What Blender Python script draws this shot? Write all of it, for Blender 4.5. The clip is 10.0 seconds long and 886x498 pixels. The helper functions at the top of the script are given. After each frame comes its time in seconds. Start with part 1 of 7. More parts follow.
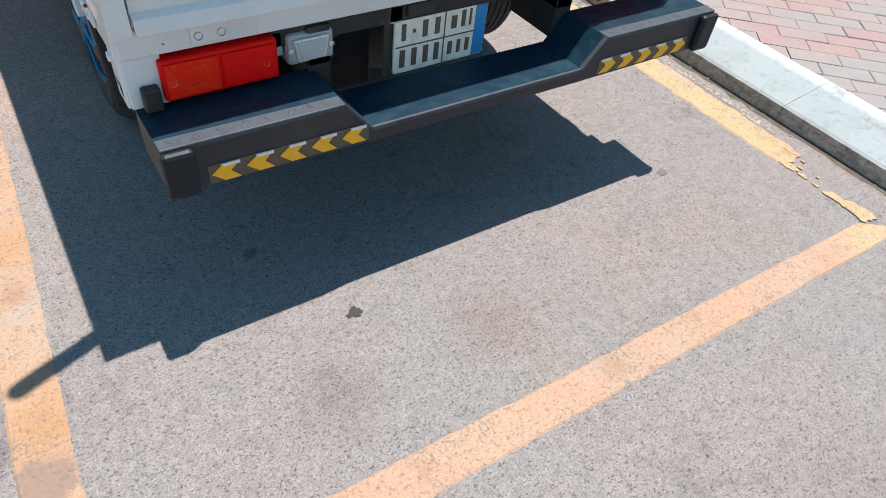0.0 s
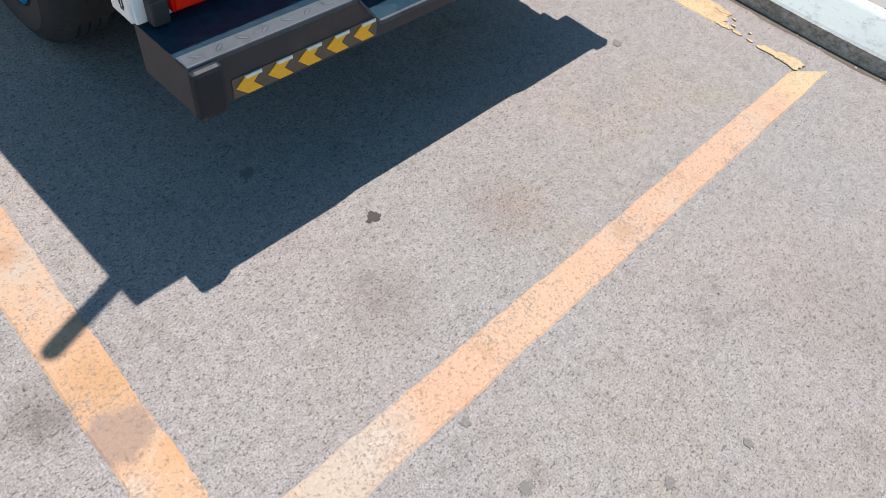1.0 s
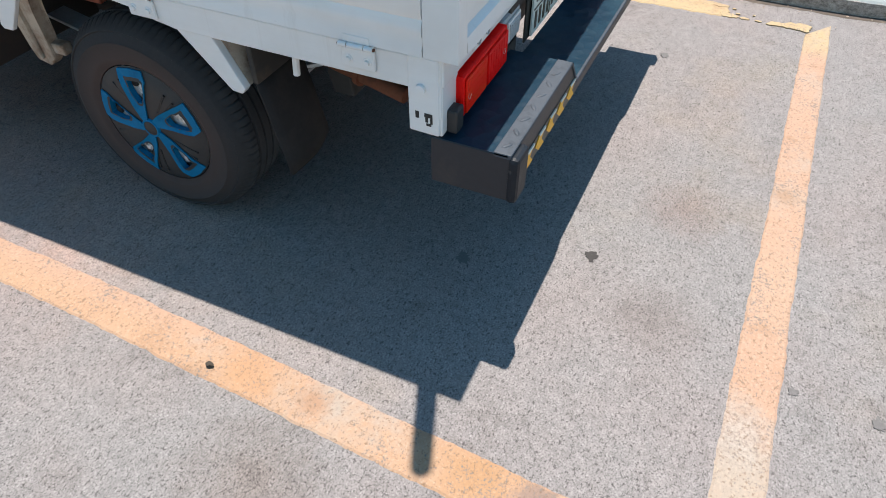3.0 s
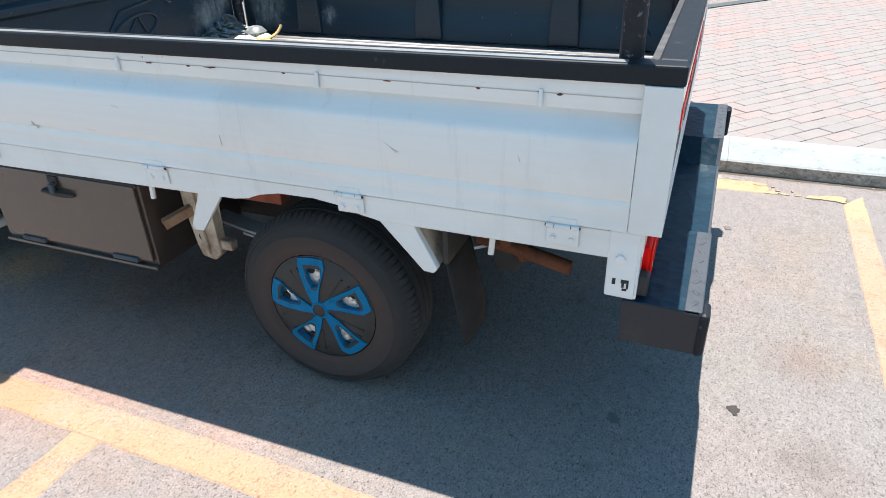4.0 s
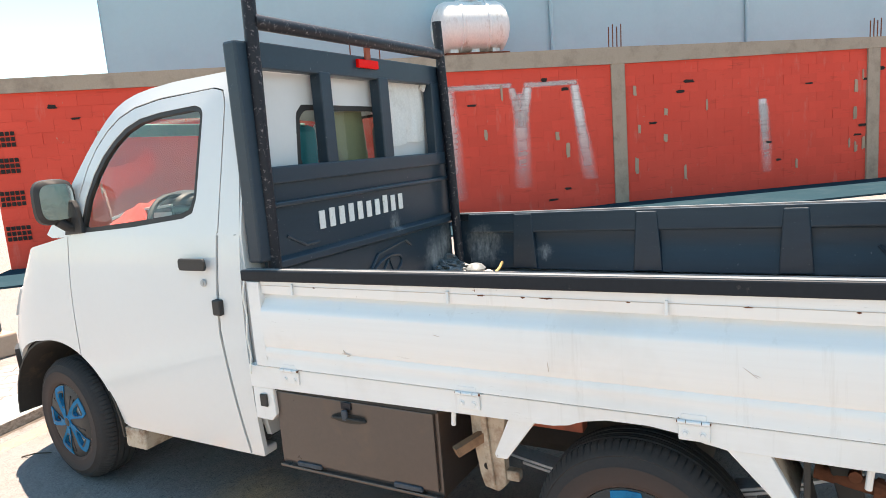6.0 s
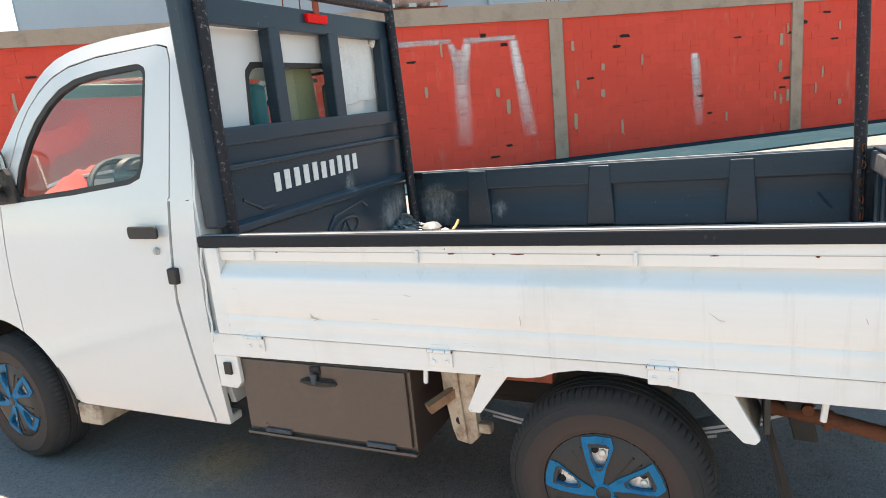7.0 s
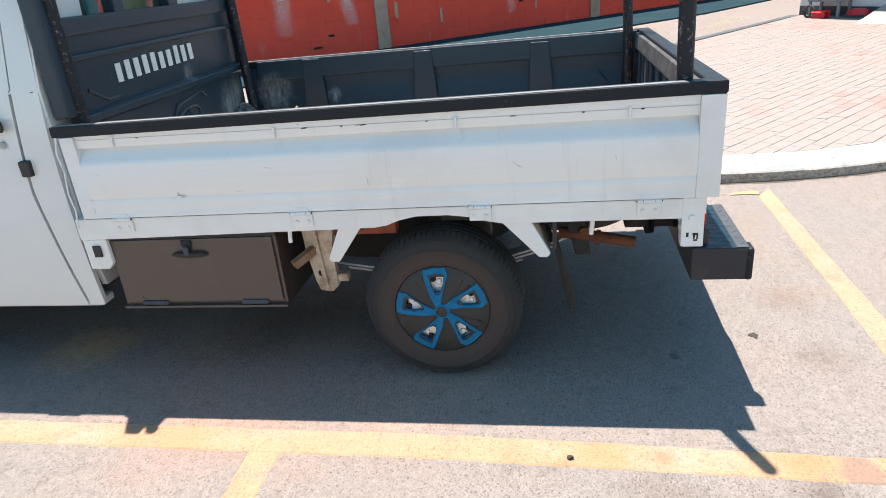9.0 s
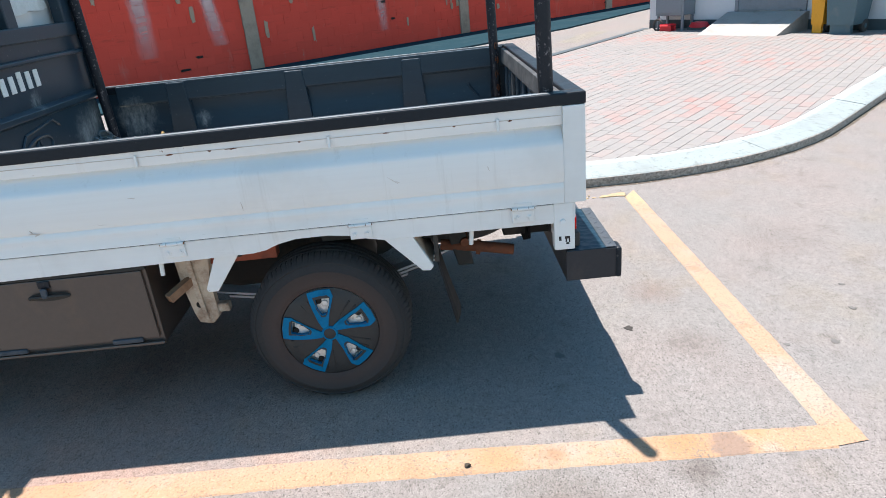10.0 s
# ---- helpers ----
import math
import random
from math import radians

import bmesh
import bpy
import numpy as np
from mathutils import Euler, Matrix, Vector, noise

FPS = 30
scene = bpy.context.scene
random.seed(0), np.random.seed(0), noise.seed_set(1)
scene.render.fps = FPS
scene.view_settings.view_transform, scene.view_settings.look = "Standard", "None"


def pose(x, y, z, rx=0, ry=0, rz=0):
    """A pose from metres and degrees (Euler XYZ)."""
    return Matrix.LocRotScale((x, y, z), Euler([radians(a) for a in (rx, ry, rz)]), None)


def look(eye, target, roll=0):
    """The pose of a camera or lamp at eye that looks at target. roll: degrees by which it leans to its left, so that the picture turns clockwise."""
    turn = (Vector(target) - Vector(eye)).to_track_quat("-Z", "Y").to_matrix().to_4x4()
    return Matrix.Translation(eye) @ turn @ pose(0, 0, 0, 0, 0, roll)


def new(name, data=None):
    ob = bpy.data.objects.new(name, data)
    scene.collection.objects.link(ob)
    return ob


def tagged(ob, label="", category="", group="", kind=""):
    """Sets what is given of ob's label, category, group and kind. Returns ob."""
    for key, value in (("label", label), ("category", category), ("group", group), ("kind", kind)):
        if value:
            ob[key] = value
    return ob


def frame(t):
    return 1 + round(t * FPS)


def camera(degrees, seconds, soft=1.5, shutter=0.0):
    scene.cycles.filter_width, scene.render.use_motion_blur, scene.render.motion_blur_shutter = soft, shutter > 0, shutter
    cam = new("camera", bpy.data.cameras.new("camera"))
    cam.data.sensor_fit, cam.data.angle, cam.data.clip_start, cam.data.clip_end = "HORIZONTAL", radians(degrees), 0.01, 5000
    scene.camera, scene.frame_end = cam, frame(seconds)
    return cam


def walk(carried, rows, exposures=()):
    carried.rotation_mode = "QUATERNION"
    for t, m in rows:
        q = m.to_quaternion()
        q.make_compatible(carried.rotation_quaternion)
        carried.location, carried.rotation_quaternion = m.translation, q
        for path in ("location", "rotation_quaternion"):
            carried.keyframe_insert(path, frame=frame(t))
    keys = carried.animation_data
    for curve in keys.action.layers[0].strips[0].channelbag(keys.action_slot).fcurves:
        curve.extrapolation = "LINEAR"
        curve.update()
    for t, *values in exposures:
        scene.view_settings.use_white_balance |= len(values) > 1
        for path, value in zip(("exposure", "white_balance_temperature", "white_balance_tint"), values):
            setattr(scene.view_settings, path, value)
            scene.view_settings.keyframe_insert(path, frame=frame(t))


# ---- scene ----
cam = camera(68.5, 10.0, soft=0.7)
PATH = [
    (0, (-0.983, -2.193, 1.392), (-0.101, -1.101, -0.032), 7.7),
    (0.5, (-1.172, -2.138, 1.394), (-0.233, -1.268, -0.142), 8.8),
    (1, (-1.278, -1.988, 1.352), (-0.252, -1.313, -0.226), 12.7),
    (1.5, (-1.369, -1.826, 1.347), (-0.328, -1.169, -0.229), 8.4),
    (2, (-1.605, -1.716, 1.35), (-0.503, -1.196, -0.236), 5.9),
    (2.5, (-1.721, -1.538, 1.34), (-0.446, -1.087, -0.133), 6.0),
    (2.7, (-1.754, -1.472, 1.336), (-0.526, -0.941, -0.15), 1.7),
    (3.8, (-2.100, -1.049, 1.409), (-0.539, -0.407, 0.335), -2.4),
    (4, (-2.154, -0.975, 1.414), (-0.541, -0.309, 0.439), -1.9),
    (4.5, (-2.182, -0.764, 1.461), (-0.597, 0.129, 0.630), -6.2),
    (5, (-2.237, -0.632, 1.454), (-0.597, 0.251, 0.726), -3.7),
    (5.5, (-2.410, -0.494, 1.481), (-0.755, 0.506, 0.968), -7.5),
    (5.7, (-2.465, -0.463, 1.448), (-0.748, 0.521, 1.162), -4.7),
    (6.8, (-2.422, -0.348, 1.46), (-0.686, 0.541, 1.02), -5.2),
    (7, (-2.484, -0.343, 1.453), (-0.712, 0.473, 1.014), -5.5),
    (7.5, (-2.765, -0.337, 1.458), (-0.998, 0.46, 0.965), -5.4),
    (8, (-2.848, -0.362, 1.473), (-1.097, 0.333, 0.8), -5.9),
    (8.5, (-2.895, -0.382, 1.469), (-1.147, 0.26, 0.738), -6.0),
    (9, (-2.897, -0.412, 1.472), (-1.087, -0.082, 0.687), -5.5),
    (9.5, (-2.893, -0.425, 1.468), (-1.062, -0.301, 0.673), -5.7),
    (10, (-2.899, -0.441, 1.474), (-1.053, -0.445, 0.703), -5.7),
]
EXPOSURES = [(0, 0.69, 6720, 11), (2.7, 0.69, 6720, 11), (3.8, 0.98, 6750, 11), (4.5, 1.40, 7200, 13), (5.5, 1.62, 7950, 16), (6.8, 1.62, 8200, 17), (7.5, 1.78, 8500, 18), (8.0, 1.60, 8300, 18), (8.5, 1.44, 8050, 17), (9, 1.19, 7400, 15), (10, 1.03, 6700, 11)]
walk(cam, [(t, look(eye, target, roll)) for t, eye, target, roll in PATH], EXPOSURES)
SKY, SUN = 0.114, 4.9

# ---- light ----
TO_SUN = Vector((0.211, 0.103, 1.0)).normalized()
world = bpy.data.worlds.new("sky")
scene.world = world
world.use_nodes = True
wn = world.node_tree.nodes
sky = wn.new("ShaderNodeTexSky")
sky.sky_type = "NISHITA"
sky.sun_disc = False
sky.sun_elevation = math.asin(TO_SUN.z)
sky.sun_rotation = math.atan2(TO_SUN.x, TO_SUN.y)
sky.dust_density = 0.3
sky.ozone_density = 1.4
clear = wn.new("ShaderNodeHueSaturation")
clear.inputs["Hue"].default_value = 0.479
clear.inputs["Saturation"].default_value = 1.18
world.node_tree.links.new(sky.outputs["Color"], clear.inputs["Color"])
world.node_tree.links.new(clear.outputs["Color"], wn["Background"].inputs["Color"])
wn["Background"].inputs["Strength"].default_value = SKY
sun = new("sun", bpy.data.lights.new("sun", "SUN"))
sun.data.energy = SUN
sun.data.angle = radians(0.53)
sun.data.color = (1.0, 0.945, 0.89)
sun.matrix_world = look(TO_SUN * 30, (0, 0, 0))


# ---- materials ----
class Nodes:
    """A short way to write a node material."""

    def __init__(self, name):
        self.mat = bpy.data.materials.new(name)
        self.mat.use_nodes = True
        self.tree = self.mat.node_tree
        self.bsdf = self.tree.nodes["Principled BSDF"]
        self.out = self.tree.nodes["Material Output"]
        self.coord = self.tree.nodes.new("ShaderNodeTexCoord").outputs["Object"]

    def in_world(self):
        """Textures lie in the place and not in each piece."""
        self.coord = self.tree.nodes.new("ShaderNodeNewGeometry").outputs["Position"]

    def dull(self, gloss):
        self.bsdf.inputs["Specular IOR Level"].default_value = gloss

    def spot(self, x, y, z, r, seed=0.0):
        """A soft ragged patch in space."""
        d = self.node("ShaderNodeVectorMath")
        d.operation = "DISTANCE"
        d.inputs[1].default_value = (x, y, z)
        self.link(self.coord, d.inputs[0])
        wild = self.maths("MULTIPLY", self.maths("SUBTRACT", self.noise(3.0 / r, 6, 0.75, None, seed), 0.5), r * 1.6)
        return self.mask(self.maths("ADD", d.outputs["Value"], wild), r, r * 0.2)

    def link(self, a, b):
        self.tree.links.new(a, b)

    def node(self, kind, **sets):
        n = self.tree.nodes.new(kind)
        for key, value in sets.items():
            n.inputs[key.replace("_", " ")].default_value = value
        return n

    def noise(self, scale, detail=3.0, rough=0.6, stretch=None, seed=0.0):
        n = self.node("ShaderNodeTexNoise", Scale=scale, Detail=detail, Roughness=rough)
        m = self.node("ShaderNodeMapping")
        m.inputs["Location"].default_value = (seed, seed * 0.7, seed * 0.3)
        m.inputs["Scale"].default_value = stretch or (1, 1, 1)
        self.link(self.coord, m.inputs["Vector"])
        self.link(m.outputs["Vector"], n.inputs["Vector"])
        return n.outputs["Fac"]

    def cells(self, scale, out="Color"):
        n = self.node("ShaderNodeTexVoronoi", Scale=scale)
        self.link(self.coord, n.inputs["Vector"])
        return n.outputs[out]

    def ramp(self, fac, stops):
        n = self.tree.nodes.new("ShaderNodeValToRGB")
        while len(n.color_ramp.elements) < len(stops):
            n.color_ramp.elements.new(0.5)
        for e, (p, c) in zip(n.color_ramp.elements, stops):
            e.position = p
            e.color = (*c, 1) if len(c) == 3 else c
        self.link(fac, n.inputs["Fac"])
        return n.outputs["Color"]

    def mask(self, fac, lo, hi):
        n = self.node("ShaderNodeMapRange", From_Min=lo, From_Max=hi)
        self.link(fac, n.inputs["Value"])
        return n.outputs["Result"]

    def mix(self, fac, a, b, how="MIX"):
        n = self.tree.nodes.new("ShaderNodeMix")
        n.data_type, n.blend_type = "RGBA", how
        for value, at in ((fac, 0), (a, 6), (b, 7)):
            if isinstance(value, (int, float)):
                n.inputs[at].default_value = value
            elif isinstance(value, tuple):
                n.inputs[at].default_value = (*value, 1)
            else:
                self.link(value, n.inputs[at])
        return n.outputs[2]

    def maths(self, how, a, b):
        n = self.tree.nodes.new("ShaderNodeMath")
        n.operation = how
        for value, at in ((a, 0), (b, 1)):
            if isinstance(value, (int, float)):
                n.inputs[at].default_value = value
            else:
                self.link(value, n.inputs[at])
        return n.outputs[0]

    def random(self, island=False):
        if island:
            return self.tree.nodes.new("ShaderNodeNewGeometry").outputs["Random Per Island"]
        return self.tree.nodes.new("ShaderNodeObjectInfo").outputs["Random"]

    def finish(self, colour, rough=0.5, metal=0.0, bump=None, height=0.002, strength=0.5, coat=0.0):
        for value, at in ((colour, "Base Color"), (rough, "Roughness"), (metal, "Metallic"), (coat, "Coat Weight")):
            if isinstance(value, (int, float)):
                self.bsdf.inputs[at].default_value = value
            elif isinstance(value, tuple):
                self.bsdf.inputs[at].default_value = (*value, 1)
            else:
                self.link(value, self.bsdf.inputs[at])
        if bump is not None:
            b = self.node("ShaderNodeBump", Strength=strength, Distance=height)
            self.link(bump, b.inputs["Height"])
            self.link(b.outputs["Normal"], self.bsdf.inputs["Normal"])
        return self.mat


def surface(name, colour, dirt=None, amount=0.4, scale=5.0, fine=60.0, rough=0.5, metal=0.0, coat=0.0, vary=0.18, height=0.001, stretch=None, gloss=0.5):
    """Paint, plastic, metal or concrete with grain at two scales and worn or dirty patches."""
    n = Nodes(name)
    dark, light = tuple(c * (1 - vary) for c in colour), tuple(min(1, c * (1 + vary)) for c in colour)
    grain = n.noise(fine, 4, 0.65, stretch)
    base = n.mix(grain, dark, light)
    big = n.noise(scale, 5, 0.68, stretch, 3.1)
    if dirt:
        base = n.mix(n.mask(big, 0.75 - amount * 0.5, 0.95 - amount * 0.4), base, dirt)
    n.dull(gloss)
    shine = n.mask(big, 0.0, 1.0)
    r = n.maths("ADD", n.maths("MULTIPLY", shine, 0.25), rough - 0.1)
    return n.finish(base, r, metal, grain, height, 0.4, coat)


def near(n, x, y, r, edge=0.5):
    """A soft uneven spot on the ground: 1 at its middle, 0 outside."""
    d = n.node("ShaderNodeVectorMath")
    d.operation = "DISTANCE"
    d.inputs[1].default_value = (x, y, 0)
    n.link(n.coord, d.inputs[0])
    ragged = n.maths("ADD", d.outputs["Value"], n.maths("MULTIPLY", n.maths("SUBTRACT", n.noise(3.0 / r, 6, 0.75, None, x * 3 + y), 0.5), r * 1.3))
    return n.mask(ragged, r, r * (1 - edge))


def asphalt():
    n = Nodes("asphalt")
    n.dull(0.12)
    fine = n.noise(215, 3, 0.72)
    pits = n.noise(105, 4, 0.78, None, 2.0)
    coarse = n.noise(44, 6, 0.80, None, 7.0)
    tone = n.mix(n.mask(coarse, 0.34, 0.62), (0.190, 0.178, 0.174), (0.285, 0.267, 0.261))
    base = n.mix(n.mask(fine, 0.36, 0.52), (0.150, 0.144, 0.140), tone)
    base = n.mix(n.maths("MULTIPLY", n.mask(fine, 0.58, 0.70), 0.8), base, (0.40, 0.385, 0.378))
    base = n.mix(n.maths("MULTIPLY", n.mask(pits, 0.43, 0.365), 0.78), base, (0.040, 0.037, 0.036))
    base = n.mix(n.maths("MULTIPLY", n.mask(n.noise(92, 4, 0.74, (1, 1.5, 1), 13.0), 0.42, 0.37), 0.72), base, (0.055, 0.051, 0.049))
    base = n.mix(n.maths("MULTIPLY", n.mask(n.noise(40, 4, 0.72, (1, 1.6, 1), 29.0), 0.385, 0.33), 0.75), base, (0.055, 0.051, 0.049))
    patches = n.noise(0.9, 5, 0.62)
    base = n.mix(0.6, base, n.mix(n.mask(patches, 0.38, 0.62), (0.96, 0.985, 0.985), (1.07, 0.975, 0.945)), "MULTIPLY")
    base = n.mix(n.maths("MULTIPLY", n.mask(n.noise(1.6, 4, 0.6, None, 23.0), 0.54, 0.68), 0.5), base, n.mix(1.0, base, (1.04, 0.97, 0.84), "MULTIPLY"))
    base = n.mix(n.maths("MULTIPLY", n.mask(n.noise(5.0, 8, 0.75, None, 9.0), 0.55, 0.78), 0.7), base, n.mix(1.0, base, (0.50, 0.46, 0.44), "MULTIPLY"))
    # Sandy patch first; other tints above 1 paint bounced light into the truck's shade.
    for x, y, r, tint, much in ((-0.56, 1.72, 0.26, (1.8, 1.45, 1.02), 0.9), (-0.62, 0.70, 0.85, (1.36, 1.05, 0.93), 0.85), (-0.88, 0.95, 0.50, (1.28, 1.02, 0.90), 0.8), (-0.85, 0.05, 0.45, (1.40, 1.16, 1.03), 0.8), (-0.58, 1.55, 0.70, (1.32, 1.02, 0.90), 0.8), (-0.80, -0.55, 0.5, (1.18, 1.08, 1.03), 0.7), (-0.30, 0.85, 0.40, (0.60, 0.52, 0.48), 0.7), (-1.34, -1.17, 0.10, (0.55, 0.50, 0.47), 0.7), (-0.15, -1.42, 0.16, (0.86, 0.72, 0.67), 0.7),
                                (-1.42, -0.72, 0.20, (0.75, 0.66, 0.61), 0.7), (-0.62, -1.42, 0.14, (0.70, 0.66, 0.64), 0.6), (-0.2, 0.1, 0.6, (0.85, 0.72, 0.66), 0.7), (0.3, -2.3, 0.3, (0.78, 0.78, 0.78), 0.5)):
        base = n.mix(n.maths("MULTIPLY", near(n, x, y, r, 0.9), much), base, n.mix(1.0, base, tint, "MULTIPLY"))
    return n.finish(base, 0.9, 0, pits, 0.004, 0.7)


def road_paint():
    n = Nodes("worn_yellow_paint")
    place_of = n.tree.nodes.new("ShaderNodeSeparateXYZ")
    n.link(n.coord, place_of.inputs[0])
    worn = n.noise(7, 8, 0.75)
    grit = n.noise(150, 4, 0.75)
    tone = n.mix(n.noise(2.2, 4, 0.6, None, 4.0), (0.37, 0.212, 0.132), (0.385, 0.265, 0.195))
    tone = n.mix(n.mask(n.noise(0.7, 3, 0.5, None, 17.0), 0.50, 0.62), tone, (0.38, 0.258, 0.178))
    tone = n.mix(n.mask(place_of.outputs[0], -1.13, -1.2), tone, n.mix(worn, (0.37, 0.205, 0.112), (0.385, 0.262, 0.178)))
    tone = n.mix(n.maths("MULTIPLY", near(n, -1.0, -1.68, 0.22, 0.8), 0.8), tone, n.mix(grit, (0.26, 0.225, 0.18), (0.37, 0.33, 0.28)))
    tone = n.mix(n.mask(place_of.outputs[0], 1.0, 1.15), tone, n.mix(worn, (0.40, 0.285, 0.14), (0.40, 0.305, 0.185)))
    tone = n.mix(n.mask(grit, 0.56, 0.70), tone, (0.42, 0.335, 0.25))
    tone = n.mix(n.mask(n.noise(1.7, 6, 0.75, None, 31.0), 0.53, 0.68), tone, n.mix(grit, (0.25, 0.20, 0.155), (0.40, 0.335, 0.28)))
    stain = n.noise(4.1, 8, 0.75, None, 8.0)
    tone = n.mix(n.maths("MULTIPLY", n.mask(stain, 0.56, 0.72), 0.8), tone, n.mix(grit, (0.20, 0.105, 0.055), (0.33, 0.20, 0.115)))
    for x, y, r, how, dark, light in ((-1.21, -1.16, 0.13, 0.8, (0.25, 0.125, 0.05), (0.42, 0.25, 0.13)), (-1.16, -1.40, 0.07, 0.75, (0.30, 0.15, 0.05), (0.42, 0.235, 0.11)), (-1.205, -0.74, 0.06, 0.7, (0.26, 0.13, 0.07), (0.34, 0.20, 0.12)), (-1.18, -0.55, 0.16, 0.6, (0.32, 0.16, 0.07), (0.40, 0.235, 0.125)),
                                       (-1.17, 0.95, 0.30, 0.7, (0.36, 0.175, 0.085), (0.42, 0.25, 0.155)), (-1.245, -1.305, 0.075, 0.95, (0.17, 0.11, 0.085), (0.29, 0.205, 0.16)), (0.04, -1.70, 0.06, 0.7, (0.24, 0.14, 0.08), (0.33, 0.21, 0.135))):
        tone = n.mix(n.maths("MULTIPLY", near(n, x, y, r, 0.3 if how > 0.9 else 0.8), how), tone, n.mix(grit, dark, light))
    for x, y, r in ((-0.88, -1.662, 0.11), (-1.285, -1.42, 0.05)):
        tone = n.mix(n.maths("MULTIPLY", near(n, x, y, r, 0.7), 0.5), tone, n.mix(n.mask(grit, 0.40, 0.58), (0.19, 0.165, 0.145), (0.385, 0.35, 0.315)))
    pits = n.noise(95, 4, 0.78, None, 2.0)
    tone = n.mix(n.maths("MULTIPLY", n.mask(pits, 0.44, 0.37), 0.72), tone, (0.15, 0.095, 0.06))
    cover = n.maths("ADD", n.maths("MULTIPLY", worn, 0.36), n.maths("MULTIPLY", grit, 0.64))
    tone = n.mix(n.mask(cover, 0.405, 0.45), n.mix(grit, (0.12, 0.105, 0.095), (0.24, 0.21, 0.185)), tone)
    return n.finish(tone, 0.85, 0, grit, 0.003, 0.6)


def old_paint():
    """The pale crumbling rim of an older stripe."""
    n = Nodes("crumbling_white_paint")
    n.finish(n.mix(n.noise(60, 4, 0.7), (0.26, 0.235, 0.19), (0.36, 0.33, 0.28)), 0.85, 0, n.noise(150, 4, 0.7), 0.003, 0.5)
    n.link(n.mask(n.noise(55, 5, 0.75, None, 5.0), 0.44, 0.56), n.bsdf.inputs["Alpha"])
    return n.mat


def red_wall(name, by_island):
    n = Nodes(name)
    n.in_world()
    n.dull(0.25)
    big = n.noise(0.8, 5, 0.65)
    base = n.mix(big, (0.70, 0.064, 0.042), (0.80, 0.098, 0.064))
    base = n.mix(n.maths("MULTIPLY", n.random(by_island), 0.18), base, (0.42, 0.05, 0.032))
    worn = n.noise(7, 6, 0.75, (1, 1, 0.6), 5.0)
    base = n.mix(n.mask(worn, 0.66, 0.72), base, (0.42, 0.28, 0.21))
    base = n.mix(n.maths("MULTIPLY", n.mask(n.noise(5, 6, 0.7, (0.4, 0.4, 2.5), 15.0), 0.58, 0.72), 0.5), base, (0.40, 0.045, 0.03))
    base = n.mix(n.mask(n.noise(3, 5, 0.6, (1, 1, 0.25), 12.0), 0.60, 0.85), base, (0.62, 0.21, 0.165))
    return n.finish(base, 0.92, 0, n.noise(40, 4, 0.7), 0.006, 0.6)


def sprayed_white(name, dense):
    """Sprayed paint that thins out to its sides and along its run; u lies across a stripe and v along it."""
    n = Nodes(name)
    uv = n.tree.nodes.new("ShaderNodeSeparateXYZ")
    n.link(n.tree.nodes.new("ShaderNodeTexCoord").outputs["UV"], uv.inputs[0])
    n.in_world()
    across = n.maths("ABSOLUTE", n.maths("SUBTRACT", uv.outputs[0], 0.5), 0.0)
    ragged_edge = n.maths("ADD", across, n.maths("MULTIPLY", n.maths("SUBTRACT", n.noise(6.0, 5, 0.7, (1, 1, 0.5), 2.0), 0.5), 0.30))
    body = n.mask(ragged_edge, 0.47, 0.14)
    run = n.mask(n.maths("ADD", uv.outputs[1], n.maths("MULTIPLY", n.maths("SUBTRACT", n.noise(4.0, 5, 0.7, None, 9.0), 0.5), 0.35)), 0.98, 0.30)
    start = n.mask(uv.outputs[1], 0.0, 0.04)
    cover = n.maths("MULTIPLY", n.maths("MULTIPLY", body, start), n.maths("ADD", n.maths("MULTIPLY", run, 0.75), 0.22))
    rows = n.mask(n.noise(9, 4, 0.6, (0.3, 0.3, 2.2), 6.0), 0.30, 0.52)
    cover = n.maths("MULTIPLY", cover, n.maths("ADD", n.maths("MULTIPLY", rows, 0.4), 0.6))
    n.finish(n.mix(n.noise(20, 4, 0.7), (0.70, 0.60, 0.57), (0.78, 0.73, 0.71)), 0.85, 0, n.noise(60, 4, 0.7), 0.004, 0.5)
    n.link(n.maths("MULTIPLY", cover, dense), n.bsdf.inputs["Alpha"])
    return n.mat


def paver(name, by_island):
    n = Nodes(name)
    n.in_world()
    n.dull(0.2)
    pick = n.random(by_island)
    zone = n.noise(0.55, 3, 0.6, None, 6.0)
    key = n.maths("ADD", n.maths("MULTIPLY", pick, 0.32), n.maths("MULTIPLY", zone, 0.86))
    key = n.maths("ADD", key, n.maths("MULTIPLY", n.spot(2.1, -0.45, 0.1, 1.2, 5.0), 0.17))
    base = n.ramp(key, [(0.0, (0.215, 0.205, 0.20)), (0.55, (0.242, 0.231, 0.227)), (0.72, (0.27, 0.222, 0.213)), (0.90, (0.30, 0.178, 0.165))])
    base = n.mix(n.mask(n.noise(12, 5, 0.7), 0.50, 0.85), base, (0.29, 0.265, 0.245))
    return n.finish(base, 0.88, 0, n.noise(150, 4, 0.7), 0.002, 0.6)


